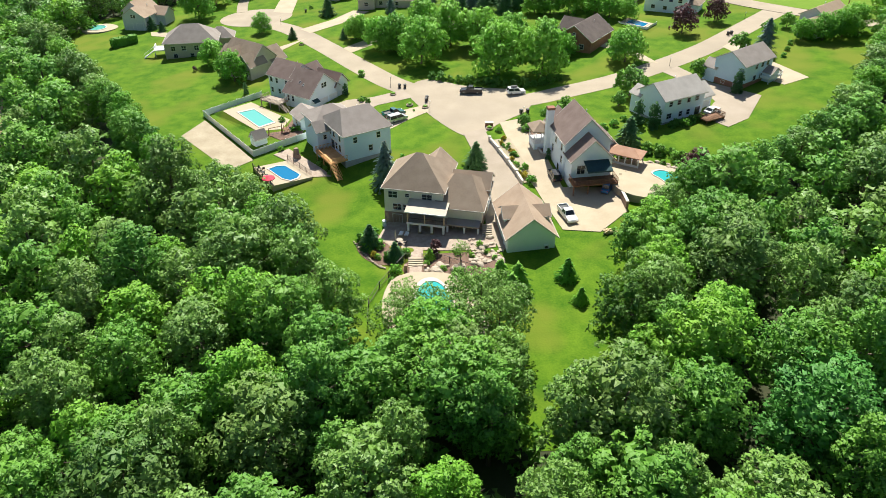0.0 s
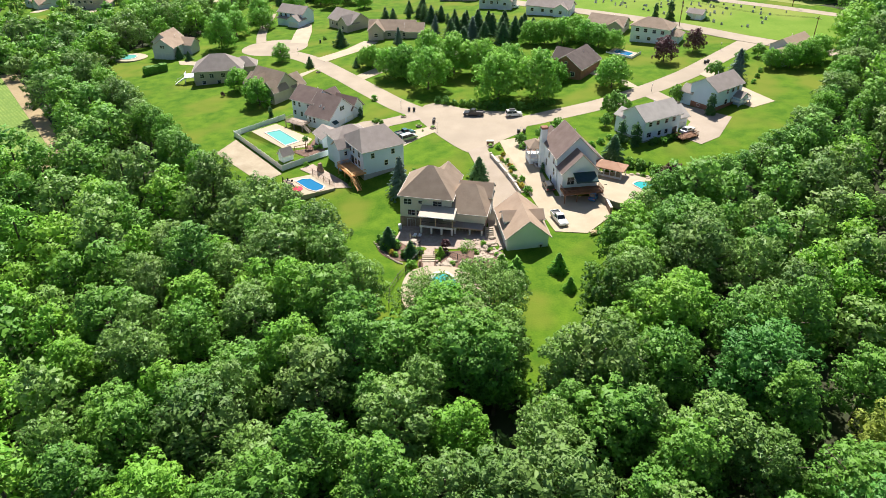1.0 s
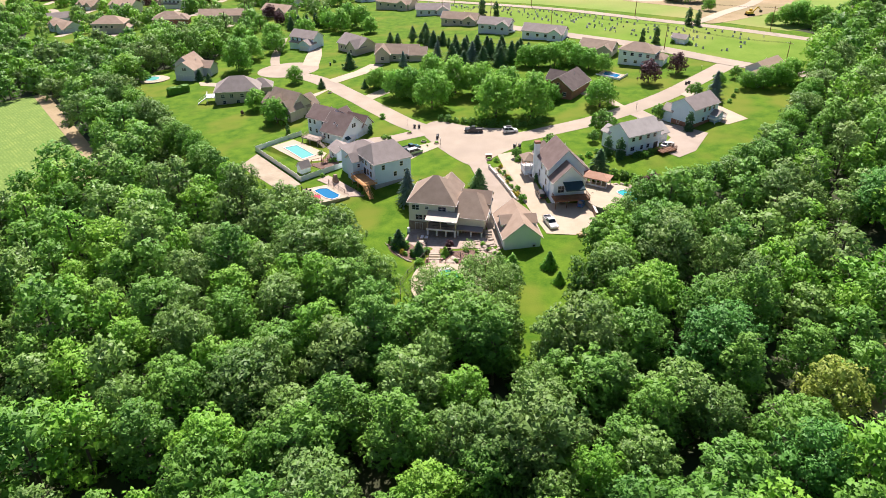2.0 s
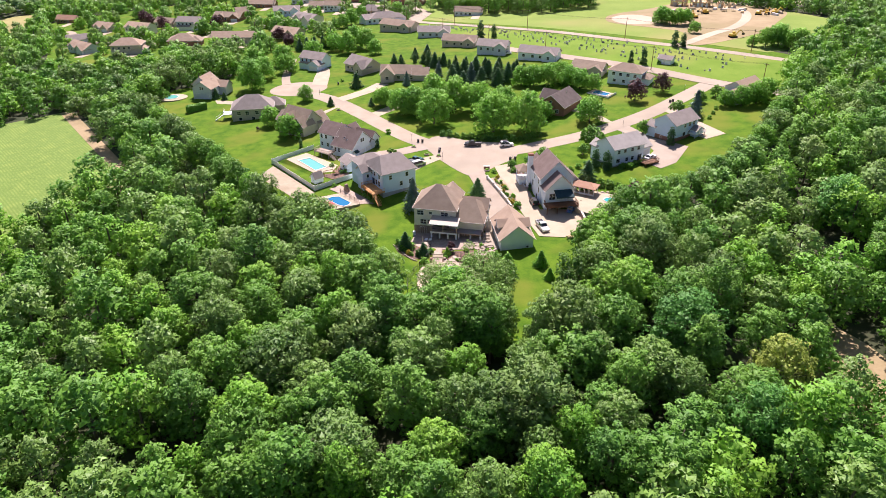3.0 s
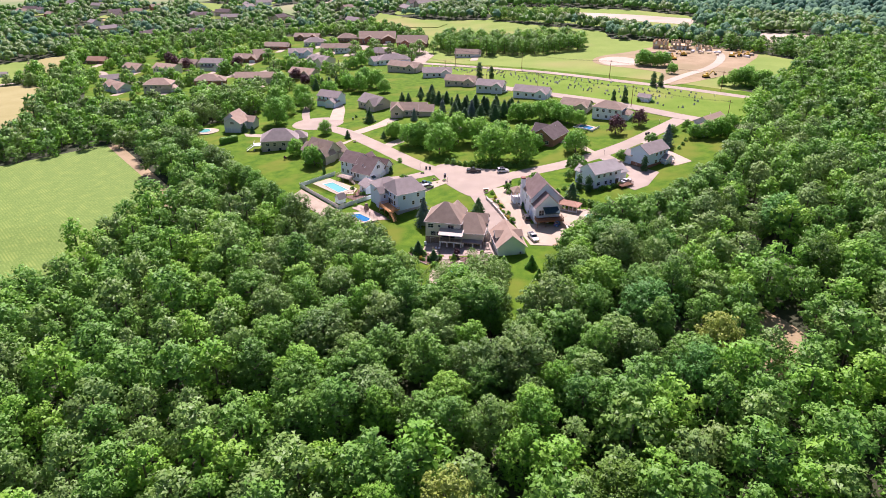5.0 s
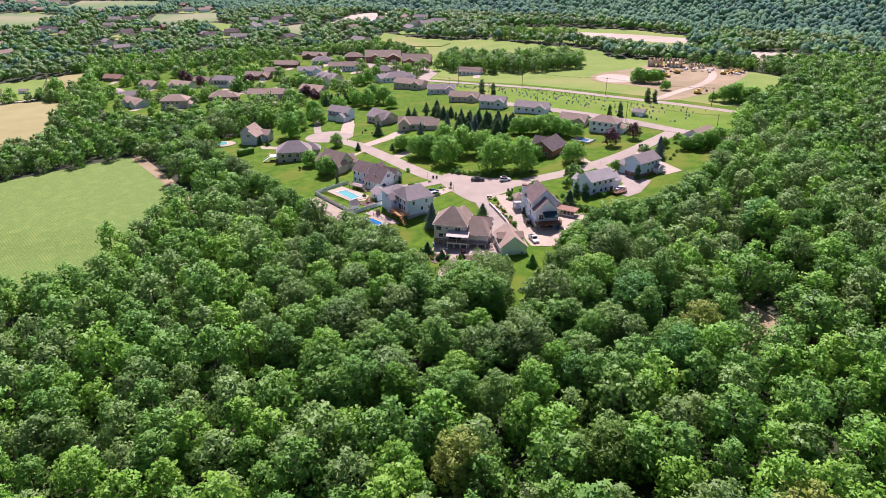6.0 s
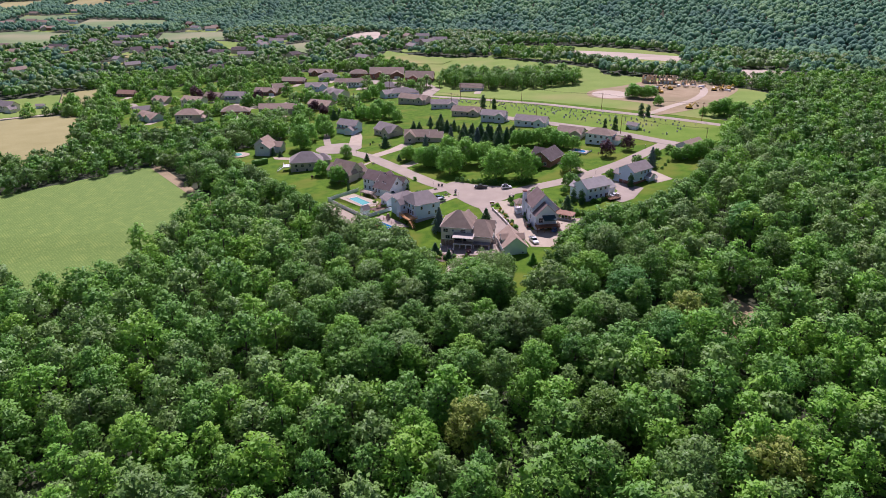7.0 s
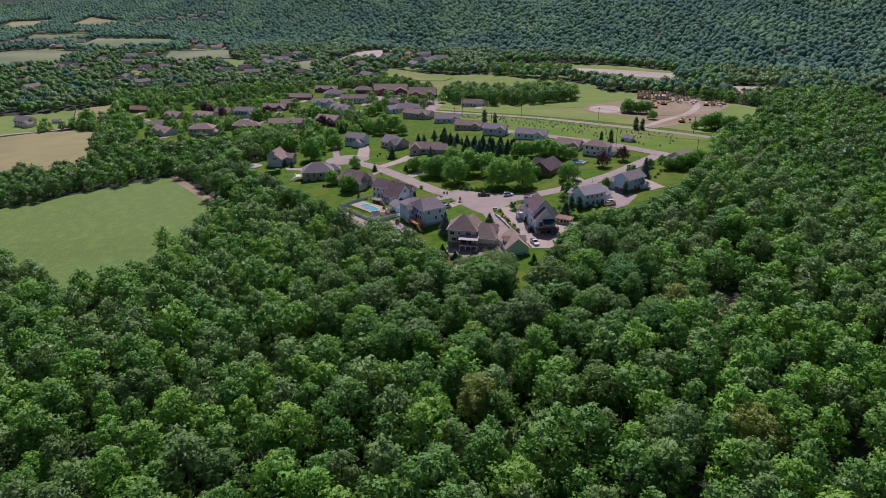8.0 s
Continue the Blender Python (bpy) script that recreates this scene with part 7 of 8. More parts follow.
shrub_row([(-33.6, 153.6), (-32.6, 151.0)], ("darkbush", "bush"), 0.8, 1.1, 1.2, "shrubs by the pool house")
shrub_row([(20.9, 110.2), (21.5, 104.4)], ("bush", "goldbush"), 0.5, 0.8, 1.2, "low shrubs beside the garage")
shrub_row([(-24.6, 131.8), (-22.4, 128.9), (-21.4, 127.6)], ("bush", "goldbush", "darkbush"), 0.4, 0.7, 1.0, "shrubs along the terrace")
shrub_row([(24.6, 143.0), (23.6, 138.0), (24.0, 133.5)], ("bush", "darkbush", "plumbush"), 0.5, 0.9, 1.4, "shrubs along the white house")
shrub_row([(-13.8, 103.4), (-11.6, 98.6), (-8.4, 97.2)], ("bush", "darkbush", "goldbush", "bush"), 0.5, 0.95, 1.2, "shrubs of the round bed")
shrub_row([(-5.6, 160.2), (-10.0, 157.4)], ("bush",), 0.4, 0.6, 1.6, "small shrubs by the parked cars")
for a, b, n in (((42.8, 127.4), (47.6, 127.2), 7), ((47.6, 127.2), (51.6, 122.4), 8), ((51.6, 122.4), (52.0, 117.4), 6)):
    for k in range(n):
        t = (k + 0.5) / n
        x, y = a[0] + (b[0] - a[0]) * t + yg.uniform(-0.4, 0.4), a[1] + (b[1] - a[1]) * t + yg.uniform(-0.4, 0.4)
        ob = new("boulder", BOULDERS[k % 6])
        ob.matrix_basis = pose(x, y, max(height(x, y), 0.3) + 0.12, 0, 0, yg.uniform(0, 360)) @ Matrix.Scale(yg.uniform(0.7, 1.2), 4)
        tagged(ob, "tan rounded stone edging a garden pool", "boulder", "stones round the garden pool")
for k in range(34):
    x, y = yg.uniform(5.6, 11.4), yg.uniform(95.6, 101.2)
    r = yg.uniform(0.35, 0.7)
    slab = Geo().extrude([(math.cos(a) * r * yg.uniform(0.75, 1.1), math.sin(a) * r * yg.uniform(0.6, 0.95), -0.1) for a in (math.tau * i / 7 for i in range(7))], (0, 0, 0.16))
    solid("flagstone", slab, M["stone"], "flat tan flagstone on a mulched slope", "stone", x, y, height(x, y) + 0.2, yg.uniform(0, 360), "flagstones in the garden")
low = thing("garden_wall", "low tan block wall round a planting bed", "wall", 22.6, 132.6)
for a, b in (((-0.6, 4.6), (0.2, 0.0)), ((0.2, 0.0), (2.4, -1.2)), ((2.4, -1.2), (3.0, -0.4))):
    part("wall_section", Geo().beam((*a, 0.25), (*b, 0.25), 0.3, 0.9), M["stone"], low)
    part("cap", Geo().beam((*a, 0.76), (*b, 0.76), 0.4, 0.1), M["kerb"], low)
logs = thing("wood_pile", "untidy pile of cut logs beside a drive", "wood pile", 31.4, 102.8, None, 25)
for k in range(16):
    lx, ly, lz = yg.uniform(-1.2, 1.2), yg.uniform(-0.4, 0.4), 0.14 + 0.22 * (k % 4)
    a = yg.uniform(-0.5, 0.5)
    part("log", Geo().tube([(lx - math.cos(a) * 0.7, ly - math.sin(a) * 0.7, lz), (lx + math.cos(a) * 0.7, ly + math.sin(a) * 0.7, lz)], [0.13, 0.12], 7), M["timber"], logs)

# patio furniture and yard things
def lounger(x, y, turn):
    r = thing("sun_lounger", "white cushioned sun lounger on the patio", "lounger", x, y, height(x, y) + 0.18, turn, "loungers on the patio")
    part("frame", Geo().box(-0.35, -0.95, 0.26, 0.35, 0.4, 0.32), M["trim"], r)
    part("cushion", Geo().box(-0.32, -0.92, 0.321, 0.32, 0.35, 0.42), M["vinyl"], r)
    part("backrest", Geo().extrude([(-0.34, 0.36, 0.34), (-0.34, 0.9, 0.85), (-0.34, 0.98, 0.78), (-0.34, 0.44, 0.27)], (0.68, 0, 0)), M["vinyl"], r)
    for sx in (-0.3, 0.3):
        for sy in (-0.85, 0.32):
            part("leg", Geo().box(sx - 0.03, sy - 0.03, 0, sx + 0.03, sy + 0.03, 0.259), M["trim"], r)


for x, y in [(-6.9, 105.4), (-5.8, 105.2)]:
    lounger(x, y, 170)
for x, y in [(-53.2, 164.0), (-52.2, 165.4)]:
    lounger(x, y, 40)


def chair(x, y, turn, z, group):
    r = thing("patio_chair", "dark metal patio chair by the pool", "chair", x, y, z, turn, group)
    part("seat", Geo().box(-0.28, -0.28, 0.4, 0.28, 0.28, 0.46), M["iron"], r)
    part("backrest", Geo().extrude([(-0.28, 0.24, 0.461), (-0.28, 0.42, 1.0), (-0.28, 0.46, 0.98), (-0.28, 0.28, 0.461)], (0.56, 0, 0)), M["iron"], r)
    for sx in (-0.24, 0.24):
        for sy in (-0.24, 0.24):
            part("leg", Geo().box(sx - 0.025, sy - 0.025, 0, sx + 0.025, sy + 0.025, 0.399), M["iron"], r)


for i, (x, y) in enumerate([(-38.4, 131.2), (-37.4, 129.6), (-36.4, 128.2), (-35.6, 127.0), (-37.6, 131.0), (-35.0, 125.6)]):
    chair(x, y, 60 + i * 35, max(height(-34.4, 124.0), -2.58) + 0.27, "chairs round the blue pool")
for i, (x, y) in enumerate([(37.6, 121.6), (39.4, 123.4), (-7.6, 102.6), (-6.0, 102.2)]):
    chair(x, y, i * 80, (0.1 + 0.29) if x > 0 else height(x, y) + 0.18, "chairs on the patios")


def umbrella(x, y, z, mat, label, open_=True):
    r = thing("parasol", label, "parasol", x, y, z)
    part("pole", Geo().disc(0, 0, 0, 0.035, 2.4, 8), M["trim"], r)
    part("base", Geo().disc(0, 0, 0, 0.3, 0.09, 12), M["iron"], r)
    if open_:
        rg = [(math.cos(math.tau * k / 8) * 1.4, math.sin(math.tau * k / 8) * 1.4, 1.95) for k in range(8)]
        part("canopy", Geo().add([*rg, *[(x, y, z - 0.12) for x, y, z in rg], (0, 0, 2.45)], [(k, (k + 1) % 8, 16) for k in range(8)] + [(k + 8, (k + 1) % 8 + 8, (k + 1) % 8, k) for k in range(8)]), mat, r)
    else:
        part("canopy", Geo().tube([(0, 0, 0.9), (0, 0, 1.6), (0, 0, 2.4)], [0.16, 0.13, 0.04], 8), mat, r)


umbrella(-35.2, 124.8, -2.78, M["red"], "open red parasol by the blue pool")
umbrella(-7.8, 103.6, height(-7.8, 103.6) + 0.18, M["sand"], "closed beige parasol on the patio", False)


def table(x, y, z, label, mat):
    r = thing("patio_table", label, "table", x, y, z)
    part("tabletop", Geo().disc(0, 0, 0.7, 0.6, 0.05, 16), mat, r)
    part("leg", Geo().disc(0, 0, 0.0, 0.06, 0.699, 8), M["iron"], r)
    part("foot", Geo().disc(0, 0, 0, 0.3, 0.04, 12), M["iron"], r)


table(-7.0, 102.8, height(-7, 102.8) + 0.18, "round stone table on the patio", M["stone"])
table(38.2, 120.2, 0.39, "low round fire table by the pool", M["darkwood"])
tank = thing("water_tank", "small white upright tank beside the house", "tank", -10.2, 109.2, -3.0)
part("drum", Geo().disc(0, 0, 0.05, 0.42, 1.15, 16), M["vinyl"], tank)
part("cap", Geo().tube([(0, 0, 1.2), (0, 0, 1.38)], [0.4, 0.12], 16), M["vinyl"], tank)
swing = thing("swing_set", "wooden swing set with a small play tower", "playset", -38.4, 149.6, None, 30)
for sx in (-1.6, 1.6):
    for sy in (-0.8, 0.8):
        part("leg", Geo().beam((sx, sy, 0), (sx, 0, 2.1), 0.1), M["darkwood"], swing)
part("beam", Geo().beam((-1.7, 0, 2.15), (1.7, 0, 2.15), 0.12), M["darkwood"], swing)
for sx in (-0.8, 0.4):
    part("swing", Geo().box(sx - 0.25, -0.1, 0.5, sx + 0.25, 0.1, 0.54).box(sx - 0.24, -0.01, 0.54, sx - 0.22, 0.01, 2.1).box(sx + 0.22, -0.01, 0.54, sx + 0.24, 0.01, 2.1), M["plastic"], swing)
part("tower", Geo().box(1.8, -0.8, 1.2, 3.2, 0.8, 1.3).box(1.8, -0.8, 0, 1.9, -0.7, 2.6).box(3.1, -0.8, 0, 3.2, -0.7, 2.6).box(1.8, 0.7, 0, 1.9, 0.8, 2.6).box(3.1, 0.7, 0, 3.2, 0.8, 2.6), M["darkwood"], swing)
part("slide", Geo().beam((3.2, 0, 1.25), (5.0, 0, 0.1), 0.5, 0.05), M["carblue"], swing)
grill = thing("stone_fireplace", "dark stone outdoor fireplace on a terrace", "fireplace", -31.4, 137.2, None, -50)
part("hearth", Geo().box(-0.9, -0.5, -0.2, 0.9, 0.5, 1.1), M["stonewall"], grill)
part("flue", Geo().extrude([(-0.7, -0.4, 1.101), (0.7, -0.4, 1.101), (0.35, -0.4, 2.4), (-0.35, -0.4, 2.4)], (0, 0.8, 0)), M["stonewall"], grill)


# ---- vehicles ----
def car(kind_of, x, y, turn, paint, label, z=None):
    """A car from a side profile: body, cabin glass, roof and four wheels. It points to +x."""
    L, W = {"suv": (4.7, 1.9), "van": (5.1, 2.0), "pickup": (5.8, 2.0), "sedan": (4.8, 1.85), "utv": (3.0, 1.5)}[kind_of]
    r = thing({"suv": "suv", "van": "minivan", "pickup": "pickup_truck", "sedan": "car", "utv": "utility_vehicle"}[kind_of], label, "truck" if kind_of == "pickup" else "car", x, y, height(x, y) + 0.2 if z is None else z, turn)
    h = L / 2
    low = [(-h, 0.45), (-h, 0.95), (h * 0.45, 1.0), (h * 0.93, 0.9), (h, 0.7), (h, 0.4), (h * 0.9, 0.28), (-h * 0.95, 0.28)]
    if kind_of == "pickup":
        low[1:3] = [(-h, 1.05), (h * 0.42, 1.08)]
    g = Geo().extrude([(a, W / 2, z2) for a, z2 in low], (0, -W, 0))
    body = part("body", g, M[paint], r)
    c0, c1, c2, c3 = {"suv": (-0.97, -0.86, 0.18, 0.46), "van": (-0.97, -0.88, 0.3, 0.68), "pickup": (-0.22, -0.16, 0.2, 0.44), "sedan": (-0.72, -0.42, 0.1, 0.42), "utv": (-0.6, -0.5, 0.1, 0.4)}[kind_of]
    top = {"suv": 1.66, "van": 1.7, "pickup": 1.78, "sedan": 1.42, "utv": 1.8}[kind_of]
    zb = 1.05 if kind_of == "pickup" else 0.96
    w1, w2 = W / 2 - 0.06, W / 2 - 0.22
    v = [(c0 * h, w1, zb), (c3 * h, w1, zb), (c2 * h, w2, top), (c1 * h, w2, top)]
    v += [(a, -b, c) for a, b, c in v]
    part("cabin", Geo().add(v, [(0, 1, 2, 3), (7, 6, 5, 4), (1, 5, 6, 2), (0, 3, 7, 4), (3, 2, 6, 7)]), M["glass"], r, "dark tinted windows")
    part("roof", Geo().box(c1 * h - 0.05, -w2 - 0.02, top, c2 * h + 0.05, w2 + 0.02, top + 0.06), M[paint], r)
    for a0, a1 in ((c0, c1), ((c0 + c3) / 2, (c1 + c2) / 2), (c3, c2)):
        for s in (-1, 1):
            g = Geo()
            g.beam((a0 * h, s * (w1 + 0.01), zb), (a1 * h, s * (w2 + 0.01), top), 0.09, 0.06)
            part("pillar", g, M[paint], r)
    if kind_of == "pickup":
        part("bed", Geo().box(-h + 0.12, -W / 2 + 0.12, 1.052, -0.28 * h, W / 2 - 0.12, 1.07), M["plastic"], r, "dark open load bed")
        for x0, y0, x1, y1 in ((-h, -W / 2, -0.25 * h, -W / 2 + 0.1), (-h, W / 2 - 0.1, -0.25 * h, W / 2)):
            part("bed_side", Geo().box(x0, y0, 1.05, x1, y1, 1.3), M[paint], r)
        part("tailgate", Geo().box(-h, -W / 2 + 0.1, 1.05, -h + 0.1, W / 2 - 0.1, 1.3), M[paint], r)
    if kind_of == "suv" and paint == "carwhite":
        part("roof_box", Geo().box(-0.6 * h, -0.4, top + 0.1, 0.1 * h, 0.4, top + 0.42), M["plastic"], r, "dark roof box")
    for s in (-1, 1):
        part("headlight", Geo().box(h - 0.12, s * (W / 2 - 0.35) - 0.18, 0.66, h + 0.015, s * (W / 2 - 0.35) + 0.18, 0.82), M["trim"], r)
        part("tail_light", Geo().box(-h - 0.015, s * (W / 2 - 0.2) - 0.12, 0.7, -h + 0.1, s * (W / 2 - 0.2) + 0.12, 0.92), M["red"], r, "red tail light")
        for a in (-0.6, 0.62):
            wh = part("wheel", Geo().disc(a * h, s * (W / 2 - 0.11) - 0.11, 0.34, 0.34, 0.22, 16, "y"), M["rubber"], r)
            part("rim", Geo().disc(a * h, s * (W / 2 - 0.11) + s * 0.112 - 0.006, 0.34, 0.2, 0.012, 12, "y"), M["carsilver"], wh)
    return r


car("pickup", 9.1, 169.8, 172, "cardark", "dark pickup truck parked at the kerb")
car("suv", 20.6, 167.6, 8, "carwhite", "white car with a roof box parked at the kerb")
car("pickup", 24.8, 109.0, -76, "carwhite", "white pickup truck on a pale concrete drive")
car("suv", 24.4, 123.6, 97, "cardark", "dark car parked beside a white house")
car("utv", 34.0, 117.6, 60, "carblue", "small blue utility vehicle below a deck")
car("van", -9.6, 154.4, 35, "carsilver", "silver minivan on a drive")
car("pickup", -10.6, 157.6, 35, "cargreen", "teal pickup truck on a drive")
car("sedan", 64.8, 149.0, 40, "carwhite", "white car behind a grey house")
car("sedan", 33.5, 297, 20, "carwhite", "white car beside a ranch house")
car("sedan", 89, 240, 20, "carwhite", "white car beside a bi-level house")


def bin_(x, y):
    r = thing("wheelie_bin", "black wheeled rubbish bin at the kerb", "bin", x, y, height(x, y) + 0.1, 20, "bins at the kerb")
    part("tub", Geo().extrude([(-0.26, -0.3, 0.06), (-0.32, -0.36, 1.0), (0.32, -0.36, 1.0), (0.26, -0.3, 0.06)], (0, 0.66, 0)), M["plastic"], r)
    part("lid", Geo().box(-0.34, -0.4, 1.002, 0.34, 0.36, 1.08), M["plastic"], r)
    for s in (-0.28, 0.28):
        part("wheel", Geo().disc(s, 0.3, 0.12, 0.12, 0.06, 10, "x"), M["rubber"], r)


for x, y in [(-9.9, 176.4), (-8.4, 176.0), (-2.4, 166.8), (-2.6, 165.4), (20.6, 154.8), (22.2, 154.8), (88, 205), (89.2, 205.6), (-40, 268), (-47.5, 257.5)]:
    bin_(x, y)


def lamp_post(x, y, label="short black garden lamp post"):
    r = thing("lamp_post", label, "lamp", x, y, None, 0, "lamp posts")
    part("pole", Geo().tube([(0, 0, -0.3), (0, 0, 0.3), (0, 0, 2.2)], [0.08, 0.05, 0.04], 8), M["iron"], r)
    part("lantern", Geo().tube([(0, 0, 2.2), (0, 0, 2.5), (0, 0, 2.6)], [0.1, 0.16, 0.03], 8), M["trim"], r)


for x, y in [(-1.6, 160.0), (-12.4, 178.6), (21.0, 153.0), (64.0, 181.5), (-54, 243), (98, 219), (-29, 242)]:
    lamp_post(x, y)


def planter(x, y):
    r = thing("flower_tub", "round stone flower tub on a lawn", "planter", x, y, None, 0, "flower tubs")
    part("tub", Geo().tube([(0, 0, -0.1), (0, 0, 0.4), (0, 0, 0.5)], [0.7, 0.9, 0.8], 14), M["stone"], r)
    part("soil", Geo().disc(0, 0, 0.42, 0.75, 0.09, 14), M["mulch"], r)
    part("flowers", Geo().tube([(0, 0, 0.5), (0, 0, 0.75), (0, 0, 0.95)], [0.6, 0.5, 0.1], 9), M["leaf_warm"], r)


for x, y in [(-11.4, 171.6), (-6.8, 163.6), (-2.8, 161.6), (-43, 219), (12.4, 146.8)]:
    planter(x, y)
stone_sign = thing("brick_pillar", "low red brick pillar with a flower box", "pillar", 12.4, 148.4)
part("shaft", Geo().box(-0.9, -0.4, -0.3, 0.9, 0.4, 1.0), M["brick"], stone_sign)
part("cap", Geo().box(-1.0, -0.5, 1.002, 1.0, 0.5, 1.12), M["kerb"], stone_sign)


# ---- cemetery, poles and building site ----
def headstone(h, w):
    n = 7
    top = [(w / 2 * math.cos(math.pi * k / n), h + w * 0.28 * math.sin(math.pi * k / n)) for k in range(n + 1)]
    g = Geo().extrude([(x, -0.12, z) for x, z in [(-w / 2, 0.2), (w / 2, 0.2)] + top], (0, 0.24, 0))
    return g.box(-w / 2 - 0.2, -0.28, -0.3, w / 2 + 0.2, 0.28, 0.2)


HS = [headstone(0.9, 1.0), headstone(1.2, 1.3), headstone(0.7, 1.6), headstone(1.5, 0.8)]
HM = [g.mesh("headstone", M[("granite", "headwhite", "granite", "headwhite")[k]]) for k, g in enumerate(HS)]
cg = random.Random(21)
CEM = [(-10, 398), (57, 347), (103, 299), (146, 264), (117, 236), (89, 266), (41, 312), (12, 348), (-8, 388)]
placed = 0
for i in range(64):
    for j in range(5):
        t, s = (i + 0.5) / 64, (j + 0.6) / 5.2
        a = Vector((-6, 390)).lerp(Vector((118, 236)), t)
        b = Vector((-2, 398)).lerp(Vector((146, 266)), t)
        p = a.lerp(b, s) + Vector((cg.uniform(-1.6, 1.6), cg.uniform(-1.6, 1.6)))
        if cg.random() < 0.42 or not bool(inside(p.x, p.y, CEM)):
            continue
        k = cg.randrange(4)
        ob = new("headstone", HM[k])
        ob.matrix_basis = pose(p.x, p.y, height(p.x, p.y) + 0.2, 0, 0, -42 + cg.uniform(-4, 4)) @ Matrix.Scale(cg.uniform(0.45, 0.8), 4)
        tagged(ob, ("dark granite headstone on a green lawn", "pale stone headstone on a green lawn")[k % 2], "headstone", "headstones of the cemetery")
house("small white shed with clipped shrubs in the cemetery", 103.2, 262.0, -40, [dict(c=(0, 0), L=6, W=4.4, h=2.5, rise=1.2, axis="x")], [(0, "S", 0, 0.1, 1.0, 2.0, "door")], "white", "shingle_grey", vents=0, name="cemetery_shed", category="shed")
for x, y in [(99.6, 261.2), (106.0, 257.6)]:
    plant("darkbush", x, y, 1.3, x)
POLES = [(128, 216), (93.5, 252), (52, 293), (26, 322), (2, 352), (-20, 396), (-45, 436)]
POLES2 = [(148, 276), (98, 318), (52, 364), (10, 394)]


def utility_pole(x, y):
    r = thing("utility_pole", "tall wooden utility pole with a crossarm", "pole", x, y, None, -45, "utility poles")
    part("shaft", Geo().tube([(0, 0, -0.5), (0, 0, 11.0)], [0.17, 0.11], 8), M["darkwood"], r)
    part("crossarm", Geo().box(-1.1, -0.06, 10.1, 1.1, 0.06, 10.24), M["darkwood"], r)
    for s in (-1.0, -0.5, 0.5, 1.0):
        part("insulator", Geo().disc(s, 0, 10.241, 0.05, 0.16, 8), M["trim"], r)


for line in (POLES, POLES2):
    for x, y in line:
        utility_pole(x, y)
    for (x0, y0), (x1, y1) in zip(line, line[1:]):
        z0, z1 = height(x0, y0) + 10.4, height(x1, y1) + 10.4
        wires = Geo()
        for off in (-0.7, 0.7):
            pts = [(x0 + (x1 - x0) * t - x0 + off * 0.7, y0 + (y1 - y0) * t - y0 + off * 0.7, z0 + (z1 - z0) * t - 1.2 * 4 * t * (1 - t) - z0) for t in (0, 0.25, 0.5, 0.75, 1)]
            wires.tube(pts, [0.03] * 5, 4)
        solid("power_cable", wires, M["iron"], "dark slack power cables between poles", "cable", x0, y0, z0)


def timber_frame(x, y, turn, L, W, storeys):
    """An unfinished house: floors, stud walls with boards on some bays, open at the top."""
    r = thing("unfinished_house", "unfinished timber-framed house on bare dirt", "house", x, y, None, turn, "houses under construction")
    g = random.Random(int(x))
    for s in range(storeys):
        z = s * 2.9
        part("floor", Geo().box(-L / 2, -W / 2, z, L / 2, W / 2, z + 0.25), M["timber"], r)
        for side, half, n in ((-1, W / 2, int(L / 1.4)), (1, W / 2, int(L / 1.4))):
            for k in range(n + 1):
                px = -L / 2 + 0.1 + (L - 0.2) * k / n
                part("stud", Geo().box(px - 0.08, side * half - 0.09, z + 0.251, px + 0.08, side * half + 0.09, z + 2.6), M["timber"], r)
                if k < n and g.random() < (0.62 if side < 0 else 0.5):
                    px2 = px + (L - 0.2) / n
                    part("board", Geo().box(px + 0.09, side * half - 0.05, z + 0.26, px2 - 0.09, side * half + 0.05, z + g.choice((1.2, 2.4, 2.5))), M[g.choice(("timber", "aqua", "tan"))], r)
            part("top_plate", Geo().box(-L / 2, side * half - 0.1, z + 2.601, L / 2, side * half + 0.1, z + 2.75), M["timber"], r)
        for px in (-L / 2 + 0.1, -L * 0.12, L * 0.22, L / 2 - 0.1):
            part("partition", Geo().box(px - 0.08, -W / 2 + 0.1, z + 0.252, px + 0.08, W / 2 - 0.1, z + 2.59), M["timber"], r)
    for k in range(int(L / 2.4)):
        px = -L / 2 + 1.2 + 2.4 * k
        part("joist", Geo().box(px - 0.08, -W / 2, storeys * 2.9 - 0.149, px + 0.08, W / 2, storeys * 2.9 + 0.1), M["timber"], r)


def lumber_stack(x, y, turn, mat, label):
    r = thing("lumber_stack", label, "building material", x, y, None, turn, "stacks on the building site")
    for k in range(4):
        part("bundle", Geo().box(-2.4, -0.9 + 0.05 * k, 0.05 + 0.36 * k, 2.3 - 0.2 * k, 0.9 - 0.04 * k, 0.39 + 0.36 * k), M[mat], r)


for k, (x, y) in enumerate([(164, 408), (178, 406), (182, 402), (193, 400), (196, 404), (200, 392), (212, 390), (158, 398), (190, 392), (206, 382), (148, 400)]):
    lumber_stack(x, y, k * 53 % 180, ("timber", "trim", "tan", "grey")[k % 4], ("stack of pale new lumber", "stack of white wrapped boards", "stack of tan boards", "stack of grey pipes and blocks")[k % 4] + " on bare dirt")
timber_frame(174.5, 422, -20, 14, 9, 2)
timber_frame(189, 416, -15, 11, 8, 1)
timber_frame(161, 426, -25, 10, 8, 2)


